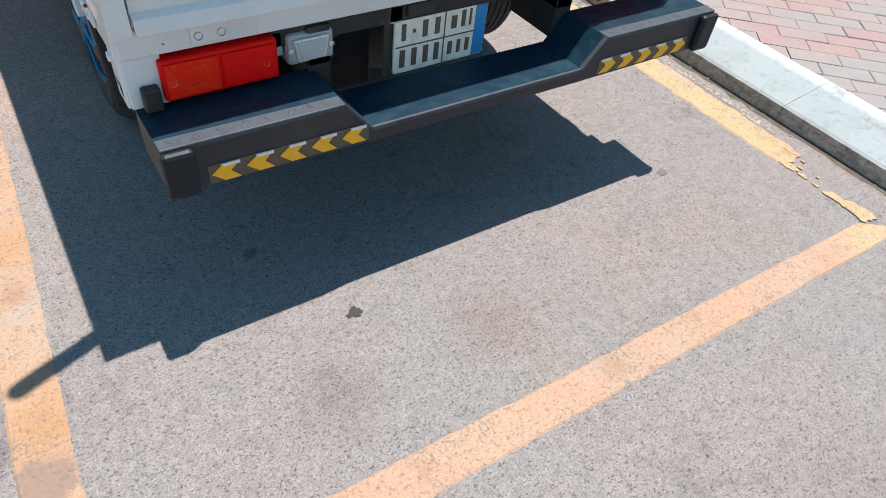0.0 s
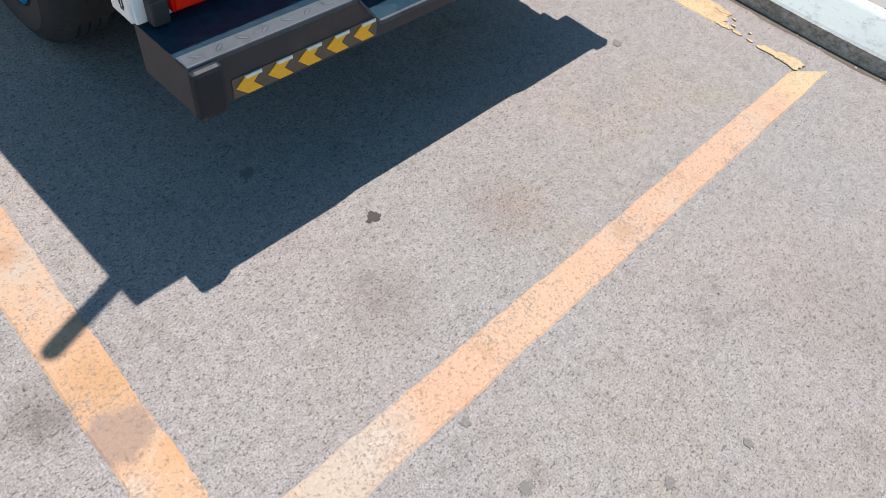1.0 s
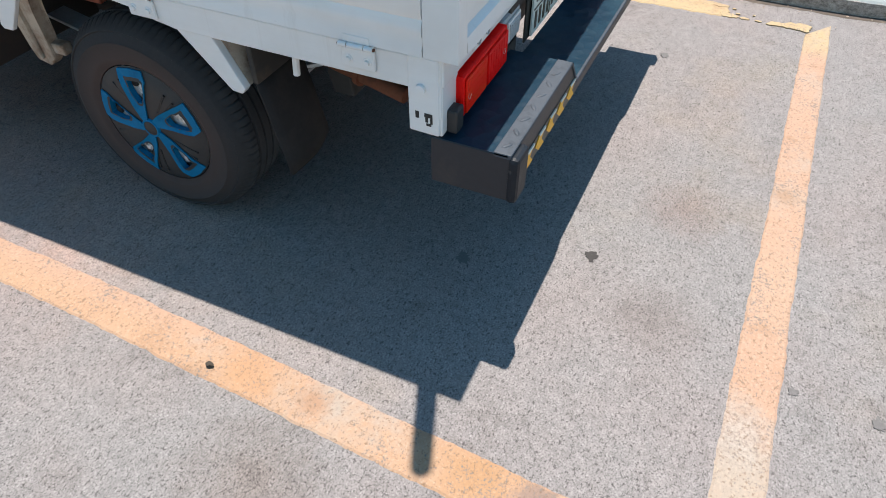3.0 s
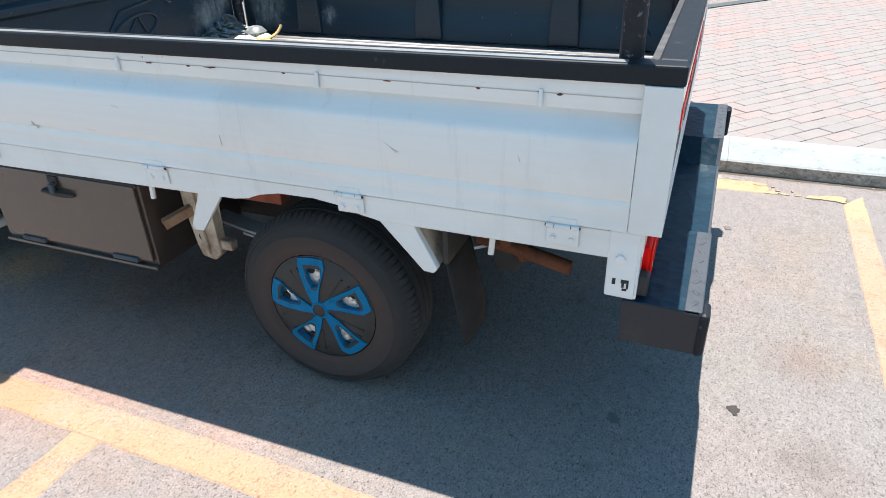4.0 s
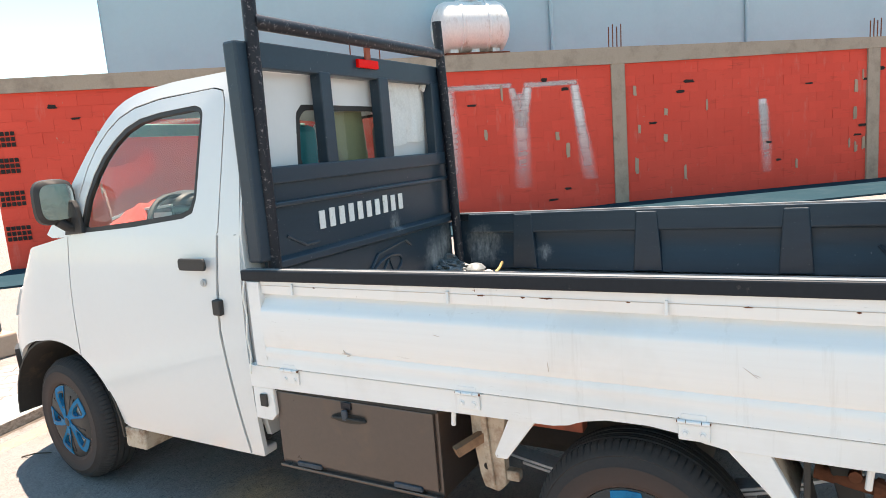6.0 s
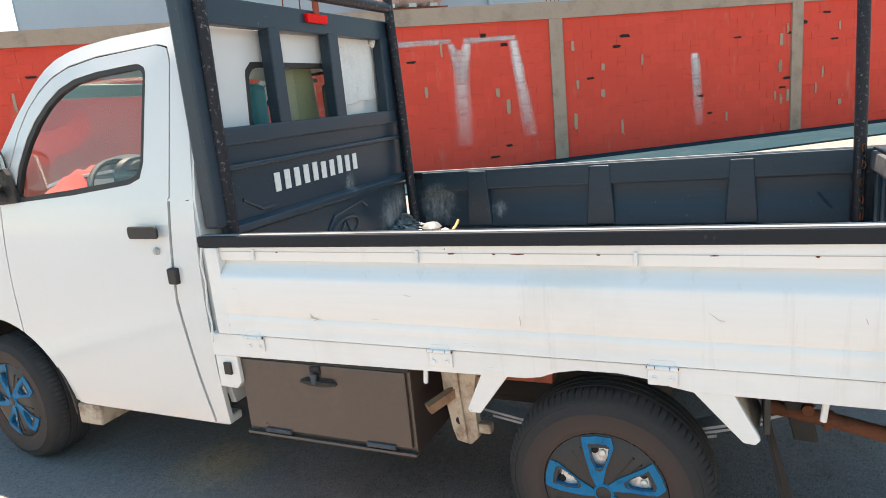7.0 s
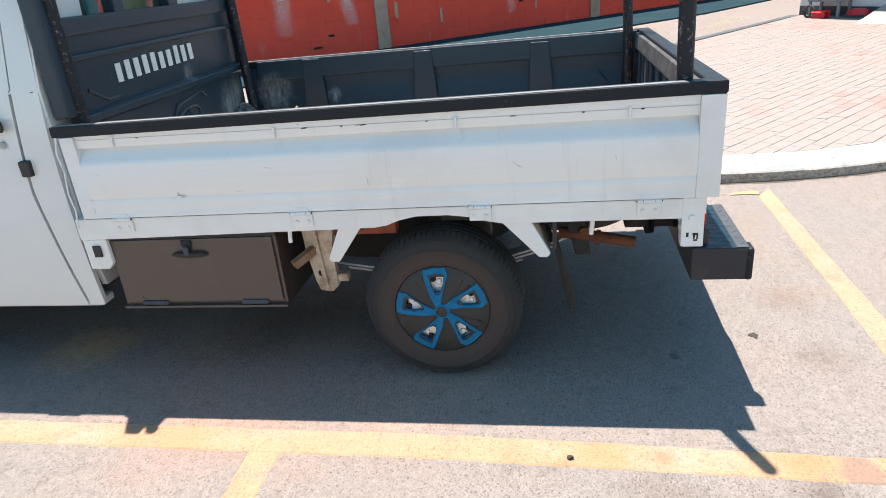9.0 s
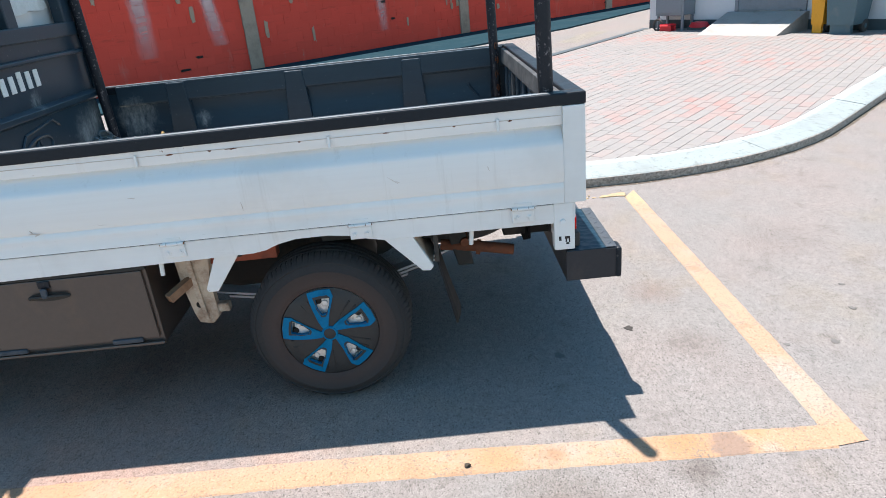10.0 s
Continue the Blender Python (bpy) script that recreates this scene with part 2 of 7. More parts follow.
def kerb_paint():
    n = Nodes("white_painted_kerb")
    geo = n.tree.nodes.new("ShaderNodeSeparateXYZ")
    n.link(n.coord, geo.inputs[0])
    wear = n.noise(11, 7, 0.72)
    paint = n.mix(n.noise(2, 4, 0.6), (0.34, 0.385, 0.39), (0.42, 0.445, 0.445))
    paint = n.mix(n.mask(wear, 0.56, 0.66), paint, (0.25, 0.265, 0.26))
    paint = n.mix(n.maths("MULTIPLY", n.mask(n.noise(28, 6, 0.75, None, 3.0), 0.57, 0.66), 0.55), paint, (0.19, 0.185, 0.175))
    paint = n.mix(n.maths("MULTIPLY", n.mask(n.noise(3.5, 6, 0.7, None, 41.0), 0.5, 0.7), 0.6), paint, (0.285, 0.30, 0.295))
    # Below the top strip the paint is multiplied darker, by height.
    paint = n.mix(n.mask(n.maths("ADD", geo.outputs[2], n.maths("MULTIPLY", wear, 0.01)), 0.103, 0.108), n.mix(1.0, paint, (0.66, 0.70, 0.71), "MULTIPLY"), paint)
    edge = n.maths("ADD", geo.outputs[2], n.maths("MULTIPLY", n.noise(25, 4), 0.016))
    base = n.mix(n.mask(edge, 0.068, 0.074), n.mix(n.mask(n.noise(34, 6, 0.8, (1, 1, 1.6), 7.0), 0.36, 0.64), (0.15, 0.125, 0.105), (0.46, 0.405, 0.355)), paint)
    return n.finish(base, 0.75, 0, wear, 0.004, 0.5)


def clear_glass(name, tint, gloss=1.45):
    n = Nodes(name)
    clear = n.node("ShaderNodeBsdfTransparent")
    clear.inputs["Color"].default_value = (*tint, 1)
    shine = n.node("ShaderNodeBsdfGlossy", Roughness=0.02)
    fres = n.node("ShaderNodeLayerWeight", Blend=0.5)
    gain = n.maths("ADD", n.maths("MULTIPLY", n.maths("POWER", fres.outputs["Facing"], 4.0), 0.8), 0.05 * gloss)
    mixer = n.tree.nodes.new("ShaderNodeMixShader")
    n.link(gain, mixer.inputs[0])
    n.link(clear.outputs[0], mixer.inputs[1])
    n.link(shine.outputs[0], mixer.inputs[2])
    n.link(mixer.outputs[0], n.out.inputs["Surface"])
    return n.mat


def chequer_plate():
    n = Nodes("dark_chequer_plate")
    lumps = n.cells(28, "Distance")
    base = n.mix(n.mask(n.noise(9, 5, 0.7), 0.5, 0.75), (0.006, 0.025, 0.044), (0.016, 0.048, 0.070))
    n.dull(0.2)
    return n.finish(base, 0.42, 0.0, lumps, 0.006, 0.5, 0.0)


ASPHALT, YELLOW, OLD_PAINT = asphalt(), road_paint(), old_paint()
RED, RED_BLOCK = red_wall("red_painted_blocks", True), red_wall("red_painted_block", False)
SPRAY, SPRAY_DENSE = sprayed_white("thin_sprayed_white_paint", 0.72), sprayed_white("sprayed_white_paint", 1.0)
PAVER, PAVER_MESH = paver("concrete_paver", False), paver("concrete_pavers", True)
KERB = kerb_paint()
CONCRETE = surface("raw_concrete", (0.37, 0.275, 0.21), (0.24, 0.175, 0.135), 0.5, 2.5, 40, 0.85, height=0.004)
MORTAR = surface("grey_mortar", (0.40, 0.28, 0.20), (0.30, 0.18, 0.12), 0.4, 6, 60, 0.9, height=0.004)
JOINT = surface("paving_joint_sand", (0.26, 0.235, 0.22), (0.18, 0.16, 0.15), 0.5, 4, 90, 0.95)
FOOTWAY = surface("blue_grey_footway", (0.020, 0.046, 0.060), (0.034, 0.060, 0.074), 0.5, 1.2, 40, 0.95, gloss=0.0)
GUTTER = surface("gutter_dirt", (0.085, 0.068, 0.055), (0.17, 0.14, 0.115), 0.5, 25, 120, 0.95, height=0.003)
# near-black that stands for the shade inside holes
HOLE = surface("hole_shade", (0.02, 0.016, 0.014), None, 0, 8, 60, 0.95)
def cab_white():
    """Sprayed white paint over slightly wavy sheet metal, with thin road dust."""
    n = Nodes("white_vehicle_paint")
    dust = n.noise(1.8, 2, 0.5, None, 3.1)
    base = n.mix(n.noise(30, 4, 0.65), (0.645, 0.648, 0.645), (0.675, 0.675, 0.67))
    base = n.mix(n.maths("MULTIPLY", dust, 0.4), base, (0.58, 0.572, 0.56))
    base = n.mix(n.maths("MULTIPLY", n.mask(n.noise(26, 6, 0.75, (1, 0.4, 1), 14.0), 0.66, 0.72), 0.08), base, (0.42, 0.40, 0.38))
    return n.finish(base, 0.27, 0, None, 0.0, 0.0, 0.5)


WHITE = cab_white()
def bed_white():
    """Hand-brushed white paint with faint streaks, drips, scuffs and small rusty specks."""
    n = Nodes("white_brushed_paint")
    brush = n.noise(30, 5, 0.7, (1, 0.05, 1.6))
    base = n.mix(brush, (0.70, 0.69, 0.68), (0.77, 0.765, 0.755))
    base = n.mix(n.maths("MULTIPLY", n.mask(n.noise(2.2, 5, 0.65, None, 8.0), 0.48, 0.72), 0.55), base, (0.60, 0.575, 0.55))
    base = n.mix(n.maths("MULTIPLY", n.mask(n.noise(16, 5, 0.7, (1, 1, 0.06), 3.0), 0.60, 0.74), 0.35), base, (0.50, 0.46, 0.42))
    base = n.mix(n.maths("MULTIPLY", n.mask(n.noise(24, 6, 0.75, (1, 0.25, 2.0), 12.0), 0.66, 0.70), 0.5), base, (0.45, 0.43, 0.41))
    base = n.mix(n.mask(n.noise(45, 3, 0.6, None, 19.0), 0.755, 0.775), base, (0.20, 0.10, 0.06))
    return n.finish(base, n.mix(brush, (0.24, 0.24, 0.24), (0.40, 0.40, 0.40)), 0, brush, 0.0006, 0.35, 0.4)


WHITE_BED = bed_white()
SEAM = surface("panel_gap", (0.03, 0.03, 0.03), None, 0, 8, 50, 0.9)
def black_paint():
    """Blue-black brushed paint with dust in the front corners of the bed and pale flecks."""
    n = Nodes("black_brushed_paint")
    n.dull(0.42)
    streak = n.noise(9, 5, 0.7, (0.5, 0.5, 5.0))
    base = n.mix(streak, (0.009, 0.022, 0.036), (0.018, 0.040, 0.060))
    base = n.mix(n.mask(n.noise(70, 3, 0.6, None, 6.0), 0.70, 0.74), base, (0.15, 0.17, 0.18))
    smear = n.mix(n.mask(n.noise(26, 6, 0.8, (1, 1, 0.35)), 0.35, 0.65), (0.03, 0.045, 0.055), (0.36, 0.385, 0.39))
    for x, y, z, r in ((0.775, 1.16, 0.90, 0.13), (0.52, 1.31, 0.87, 0.15), (0.63, 1.31, 0.96, 0.10), (0.15, 1.31, 1.12, 0.05), (0.78, 0.80, 0.87, 0.05)):
        base = n.mix(n.maths("MULTIPLY", n.spot(x, y, z, r, x * 9), 0.8), base, smear)
    return n.finish(base, n.mix(streak, (0.30, 0.30, 0.30), (0.50, 0.50, 0.50)), 0, n.noise(50, 4, 0.65), 0.0012, 0.4, 0.0)


BLACK = black_paint()
BLACK_WORN = surface("chipped_black_paint", (0.013, 0.015, 0.021), (0.34, 0.30, 0.31), 0.36, 62, 90, 0.45, 0, 0, 0.3, 0.0012, None, 0.25)
RAIL = surface("black_rail_paint", (0.012, 0.016, 0.022), (0.15, 0.14, 0.135), 0.2, 14, 70, 0.45, 0, 0, 0.3, 0.001, None, 0.2)
RUBBER = surface("tyre_rubber", (0.050, 0.046, 0.045), (0.125, 0.10, 0.088), 0.5, 5, 80, 0.8, 0, 0, 0.3, 0.001)
def tyre_rubber():
    """Rubber, dusty brown on the sidewall near the rim, darker on the tread."""
    n = Nodes("tyre_rubber")
    n.dull(0.2)
    split = n.tree.nodes.new("ShaderNodeSeparateXYZ")
    n.link(n.coord, split.inputs[0])
    r2 = n.maths("ADD", n.maths("MULTIPLY", split.outputs[1], split.outputs[1]), n.maths("MULTIPLY", split.outputs[2], split.outputs[2]))
    r = n.maths("SQRT", r2, 0)
    grime = n.noise(9, 6, 0.7)
    rubber = n.mix(n.noise(90, 4, 0.7), (0.030, 0.029, 0.030), (0.050, 0.047, 0.047))
    dust = n.mix(grime, (0.052, 0.038, 0.035), (0.090, 0.061, 0.053))
    ragged = n.maths("ADD", r, n.maths("MULTIPLY", n.maths("SUBTRACT", grime, 0.5), 0.07))
    base = n.mix(n.maths("MULTIPLY", n.mask(ragged, 0.270, 0.205), 0.85), rubber, dust)
    base = n.mix(n.maths("MULTIPLY", n.mask(ragged, 0.292, 0.302), 0.5), base, (0.062, 0.060, 0.062))
    return n.finish(base, 0.85, 0, n.noise(60, 4, 0.7), 0.001, 0.5)


TYRE = tyre_rubber()
PLASTIC = surface("dark_grey_plastic", (0.037, 0.035, 0.035), (0.060, 0.051, 0.046), 0.4, 7, 90, 0.5, 0, 0, 0.2, 0.0006, None, 0.3)
FLAP = surface("dusty_black_rubber", (0.024, 0.022, 0.022), (0.045, 0.038, 0.034), 0.5, 5, 60, 0.75, gloss=0.2)
TOOLBOX = surface("dark_brown_painted_steel", (0.052, 0.036, 0.030), (0.095, 0.058, 0.036), 0.45, 2.6, 60, 0.28, 0.0, 0.35, 0.2, 0.0006, None, 0.6)
BLUE = surface("bright_blue_paint", (0.0, 0.145, 0.295), (0.001, 0.07, 0.17), 0.35, 16, 90, 0.5, 0, 0, 0.2, 0.001, None, 0.10)
STEEL = surface("silver_wheel_steel", (0.70, 0.69, 0.67), (0.30, 0.22, 0.16), 0.42, 26, 120, 0.35, 0.35)
def bed_floor_steel():
    """Bare metal on the ribs, a darker brown by height in the valleys between them."""
    n = Nodes("worn_bed_floor_steel")
    split = n.tree.nodes.new("ShaderNodeSeparateXYZ")
    n.link(n.coord, split.inputs[0])
    scuff = n.noise(9, 6, 0.7, (1, 0.12, 1))
    bare = n.mix(n.mask(scuff, 0.42, 0.6), (0.20, 0.195, 0.19), (0.50, 0.50, 0.50))
    dirt = n.mix(n.noise(40, 5, 0.7), (0.085, 0.072, 0.065), (0.19, 0.165, 0.15))
    high = n.maths("ADD", split.outputs[2], n.maths("MULTIPLY", n.maths("SUBTRACT", n.noise(14, 5, 0.7, (1, 0.2, 1), 3.0), 0.5), 0.008))
    return n.finish(n.mix(n.mask(high, 0.770, 0.774), dirt, bare), 0.55, 0.1, scuff, 0.001, 0.4)


FLOOR_STEEL = bed_floor_steel()
# Worn metal, paled further to paint in the sun's gleam on the rail.
WORN_LIT_TOP = surface("worn_sunlit_rail_top", (0.22, 0.235, 0.245), (0.045, 0.05, 0.055), 0.5, 7, 60, 0.45, 0.2, 0, 0.15, 0.001, (1, 0.3, 1))
CHASSIS = surface("dirty_chassis_paint", (0.030, 0.026, 0.023), (0.11, 0.075, 0.05), 0.4, 6, 60, 0.75)
# near-black that stands for the deep shade under the bed
UNDER_SHADE = surface("underbody_shade_black", (0.012, 0.010, 0.010), (0.035, 0.024, 0.018), 0.35, 9, 60, 0.8, gloss=0.2)
RUST = surface("rusty_steel", (0.16, 0.060, 0.034), (0.08, 0.038, 0.026), 0.5, 12, 90, 0.85, 0, 0, 0.3, 0.002, None, 0.15)
STUB = surface("brown_weathered_steel", (0.27, 0.155, 0.095), (0.13, 0.065, 0.04), 0.5, 14, 80, 0.8, gloss=0.2)
PRIMER = surface("rust_stained_cream_paint", (0.50, 0.40, 0.31), (0.20, 0.095, 0.05), 0.62, 13, 70, 0.6, 0, 0, 0.12, 0.001)
RED_PRIMER = surface("red_oxide_primer", (0.30, 0.065, 0.032), (0.12, 0.04, 0.025), 0.5, 6, 60, 0.7)
CHEQUER = chequer_plate()
BUMPER = surface("dark_grey_bumper_steel", (0.032, 0.032, 0.037), (0.064, 0.052, 0.048), 0.4, 5, 60, 0.45, 0, 0, 0.12, 0.001, None, 0.25)
EDGE = surface("bare_worn_edge", (0.050, 0.062, 0.078), (0.022, 0.032, 0.042), 0.5, 22, 90, 0.6, 0.0, 0, 0.2, 0.001, None, 0.35)
CHEVRON = surface("yellow_reflective_tape", (0.86, 0.41, 0.008), (0.62, 0.30, 0.03), 0.2, 30, 90, 0.45)
TAPE = surface("white_reflective_tape", (0.70, 0.67, 0.60), (0.45, 0.38, 0.28), 0.4, 40, 90, 0.45)
TAPE_DARK = surface("brown_tape_ground", (0.09, 0.065, 0.045), None, 0, 20, 90, 0.5)
LENS = surface("red_lamp_lens", (0.85, 0.004, 0.003), (0.60, 0.002, 0.002), 0.4, 60, 160, 0.45, 0, 0.0, 0.15, 0.0006, None, 0.15)
AMBER = surface("orange_lamp_lens", (0.86, 0.016, 0.004), (0.80, 0.07, 0.010), 0.5, 45, 160, 0.45, 0, 0.0, 0.15, 0.0006, None, 0.15)
CLEARLENS = surface("clear_lamp_lens", (0.46, 0.47, 0.475), None, 0, 60, 160, 0.2, 0, 0.5, 0.1)
HOUSING = surface("grey_lamp_housing", (0.40, 0.40, 0.40), (0.25, 0.22, 0.2), 0.4, 30, 90, 0.5)
PLATE = surface("dirty_white_plate", (0.88, 0.80, 0.70), (0.50, 0.34, 0.20), 0.42, 17, 90, 0.5)
PLATE_BLUE = surface("blue_plate_strip", (0.01, 0.25, 0.52), None, 0, 20, 90, 0.45)
INK_BLACK = surface("black_stencil_ink", (0.015, 0.015, 0.015), None, 0, 30, 120, 0.6)
STREAK = surface("rust_tinged_white_paint", (0.52, 0.45, 0.40), (0.30, 0.19, 0.13), 0.35, 9, 60, 0.5)
INK = surface("dark_plate_ink", (0.13, 0.085, 0.055), None, 0, 20, 90, 0.6)
CHALK = surface("white_hand_paint", (0.72, 0.71, 0.69), (0.30, 0.30, 0.30), 0.3, 40, 90, 0.7)
DUSTY = surface("dusty_black_paint", (0.050, 0.054, 0.060), (0.125, 0.127, 0.127), 0.55, 14, 70, 0.75, 0, 0, 0.25, 0.0008, None, 0.3)
CARDBOARD = surface("sun_faded_cardboard", (0.50, 0.41, 0.24), (0.40, 0.25, 0.17), 0.45, 7, 60, 0.9)
SACK = surface("white_woven_plastic", (0.66, 0.655, 0.63), (0.50, 0.48, 0.45), 0.4, 9, 90, 0.6)
MINT = surface("mint_sun_strip", (0.40, 0.70, 0.62), (0.62, 0.80, 0.74), 0.5, 60, 90, 0.6)
MIRROR = surface("mirror_glass", (0.60, 0.64, 0.64), None, 0, 5, 60, 0.12, 1.0, 0, 0.02)
GLASS, DARKGLASS = clear_glass("window_glass", (0.80, 0.86, 0.84)), clear_glass("rear_glass", (0.62, 0.72, 0.70))
CABIN = surface("grey_cabin_plastic", (0.075, 0.080, 0.085), None, 0, 6, 80, 0.6)
SEAT = surface("grey_seat_cloth", (0.14, 0.145, 0.16), (0.09, 0.09, 0.10), 0.4, 20, 180, 0.9)
CLOTH = surface("red_dashboard_cloth", (0.46, 0.04, 0.028), (0.32, 0.03, 0.02), 0.4, 12, 120, 0.9)
TEAL = surface("teal_plastic", (0.01, 0.30, 0.34), None, 0, 12, 90, 0.5)
PAPER = surface("white_paper", (0.72, 0.72, 0.68), None, 0, 12, 90, 0.8)
ROPE = surface("yellow_rope", (0.62, 0.42, 0.17), (0.50, 0.29, 0.08), 0.4, 60, 200, 0.85)
RAG = surface("pale_rag", (0.66, 0.62, 0.54), (0.45, 0.40, 0.34), 0.4, 20, 120, 0.9)
SHEET = surface("dusty_grey_plastic_sheet", (0.17, 0.19, 0.20), (0.38, 0.40, 0.41), 0.5, 16, 60, 0.4)
HOUSE = surface("pale_blue_grey_render", (0.33, 0.48, 0.53), (0.29, 0.43, 0.48), 0.5, 0.35, 12, 0.8, 0, 0, 0.04)
SHOP = surface("white_shop_render", (0.66, 0.66, 0.68), (0.50, 0.50, 0.52), 0.4, 0.8, 12, 0.8, 0, 0, 0.05)
HOOD = surface("dark_teal_cabin_plastic", (0.012, 0.055, 0.065), (0.03, 0.09, 0.10), 0.4, 8, 80, 0.35)
SKIRT = surface("dark_wall_skirting", (0.055, 0.075, 0.085), None, 0, 3, 40, 0.6)
GREY_METAL = surface("grey_painted_metal", (0.21, 0.235, 0.26), (0.16, 0.175, 0.19), 0.4, 2, 40, 0.5)
RAMP = surface("pale_ramp_steel", (0.30, 0.295, 0.285), (0.20, 0.19, 0.175), 0.4, 4, 60, 0.7)
TANK = surface("white_tank_plastic", (0.70, 0.69, 0.67), (0.30, 0.18, 0.11), 0.34, 3, 30, 0.5, stretch=(1, 1, 0.4))
BIN_YELLOW = surface("yellow_plastic", (0.72, 0.33, 0.02), (0.5, 0.22, 0.03), 0.3, 8, 60, 0.5)
BIN_GREY = surface("grey_green_bin_plastic", (0.075, 0.135, 0.16), (0.14, 0.17, 0.18), 0.4, 4, 60, 0.5)
RED_PLASTIC = surface("red_plastic", (0.55, 0.02, 0.03), None, 0, 8, 60, 0.45)
STAIN = surface("dark_oil_stain", (0.040, 0.036, 0.034), (0.075, 0.068, 0.064), 0.4, 90, 300, 0.85)
STAIN_DRY = surface("dried_oil_stain", (0.125, 0.118, 0.115), (0.19, 0.18, 0.175), 0.5, 120, 300, 0.9)
PETAL = surface("orange_petal", (0.80, 0.28, 0.02), (0.6, 0.15, 0.02), 0.4, 60, 200, 0.7)
BARK = surface("twig_bark", (0.05, 0.04, 0.03), None, 0, 60, 200, 0.9)


# ---- mesh helpers ----
WHERE = {}


def thing(name, at, label, category, group="", kind=""):
    """An empty at a thing's base, which holds its parts."""
    ob = new(name)
    ob.location = at
    ob.empty_display_size = 0.1
    WHERE[ob] = Matrix.Translation(at)
    return tagged(ob, label, category, group, kind)


def mesh_of(bm, mat, smooth=False, name="mesh"):
    bmesh.ops.recalc_face_normals(bm, faces=bm.faces)
    me = bpy.data.meshes.new(name)
    bm.to_mesh(me)
    bm.free()
    me.materials.append(mat)
    if smooth:
        me.shade_smooth()
        me.set_sharp_from_angle(angle=radians(38))
    return me


def part(name, bm, mat, parent, label="", smooth=False):
    """Links a bmesh, written in world metres, as one mesh object under a thing or a part."""
    ob = new(name, mesh_of(bm, mat, smooth, name))
    return hang(ob, parent, label)


def hang(ob, parent, label=""):
    ob.parent = parent
    ob.matrix_parent_inverse = WHERE.get(parent, Matrix()).inverted()
    WHERE[ob] = ob.matrix_basis.copy()
    if label:
        ob["label"] = label
    return ob


def whole(name, bm, mat, label="", category="", group="", kind="", smooth=False):
    ob = new(name, mesh_of(bm, mat, smooth, name))
    WHERE[ob] = Matrix()
    return tagged(ob, label, category, group, kind)


def box(x0, x1, y0, y1, z0, z1, bevel=0.0, bm=None, m=None):
    out = bm or bmesh.new()
    made = bmesh.ops.create_cube(out, size=1)["verts"]
    for v in made:
        v.co = Vector(((x0 + x1) / 2 + v.co.x * (x1 - x0), (y0 + y1) / 2 + v.co.y * (y1 - y0), (z0 + z1) / 2 + v.co.z * (z1 - z0)))
        if m is not None:
            v.co = m @ v.co
    if bevel:
        edges = list({e for v in made for e in v.link_edges})
        bmesh.ops.bevel(out, geom=edges, offset=bevel, segments=2, affect="EDGES", profile=0.5)
    return out


def place(axis, a, u, v):
    return Vector((a, u, v)) if axis == "x" else Vector((u, a, v)) if axis == "y" else Vector((u, v, a))


def prism(pts, axis, a, b, bevel=0.0, bm=None, m=None):
    """A flat outline, pulled out along an axis from a to b."""
    out = bm or bmesh.new()
    front = [out.verts.new(place(axis, a, *p)) for p in pts]
    back = [out.verts.new(place(axis, b, *p)) for p in pts]
    n = len(pts)
    out.faces.new(front)
    out.faces.new(list(reversed(back)))
    for i in range(n):
        out.faces.new((front[i], back[i], back[(i + 1) % n], front[(i + 1) % n]))
    if m is not None:
        for v in front + back:
            v.co = m @ v.co
    if bevel:
        edges = list({e for v in front + back for e in v.link_edges})
        bmesh.ops.bevel(out, geom=edges, offset=bevel, segments=2, affect="EDGES", profile=0.5)
    return out


def sheet(rows, bm=None, closed=False):
    """A surface through rows of points."""
    out = bm or bmesh.new()
    grid = [[out.verts.new(p) for p in row] for row in rows]
    for a, b in zip(grid, grid[1:]):
        n = len(a)
        for i in range(n if closed else n - 1):
            out.faces.new((a[i], a[(i + 1) % n], b[(i + 1) % n], b[i]))
    return out


def tube(pts, r, n=10, bm=None, cap=True):
    out = bm or bmesh.new()
    pts = [Vector(p) for p in pts]
    rows = []
    side = None
    for i, p in enumerate(pts):
        way = (pts[min(i + 1, len(pts) - 1)] - pts[max(i - 1, 0)]).normalized()
        side = (side - way * side.dot(way)).normalized() if side else way.orthogonal().normalized()
        up = way.cross(side)
        rows.append([p + r * (math.cos(a) * side + math.sin(a) * up) for a in (2 * math.pi * k / n for k in range(n))])
    grid = [[out.verts.new(q) for q in row] for row in rows]
    for a, b in zip(grid, grid[1:]):
        for k in range(n):
            out.faces.new((a[k], a[(k + 1) % n], b[(k + 1) % n], b[k]))
    if cap:
        out.faces.new(list(reversed(grid[0])))
        out.faces.new(grid[-1])
    return out


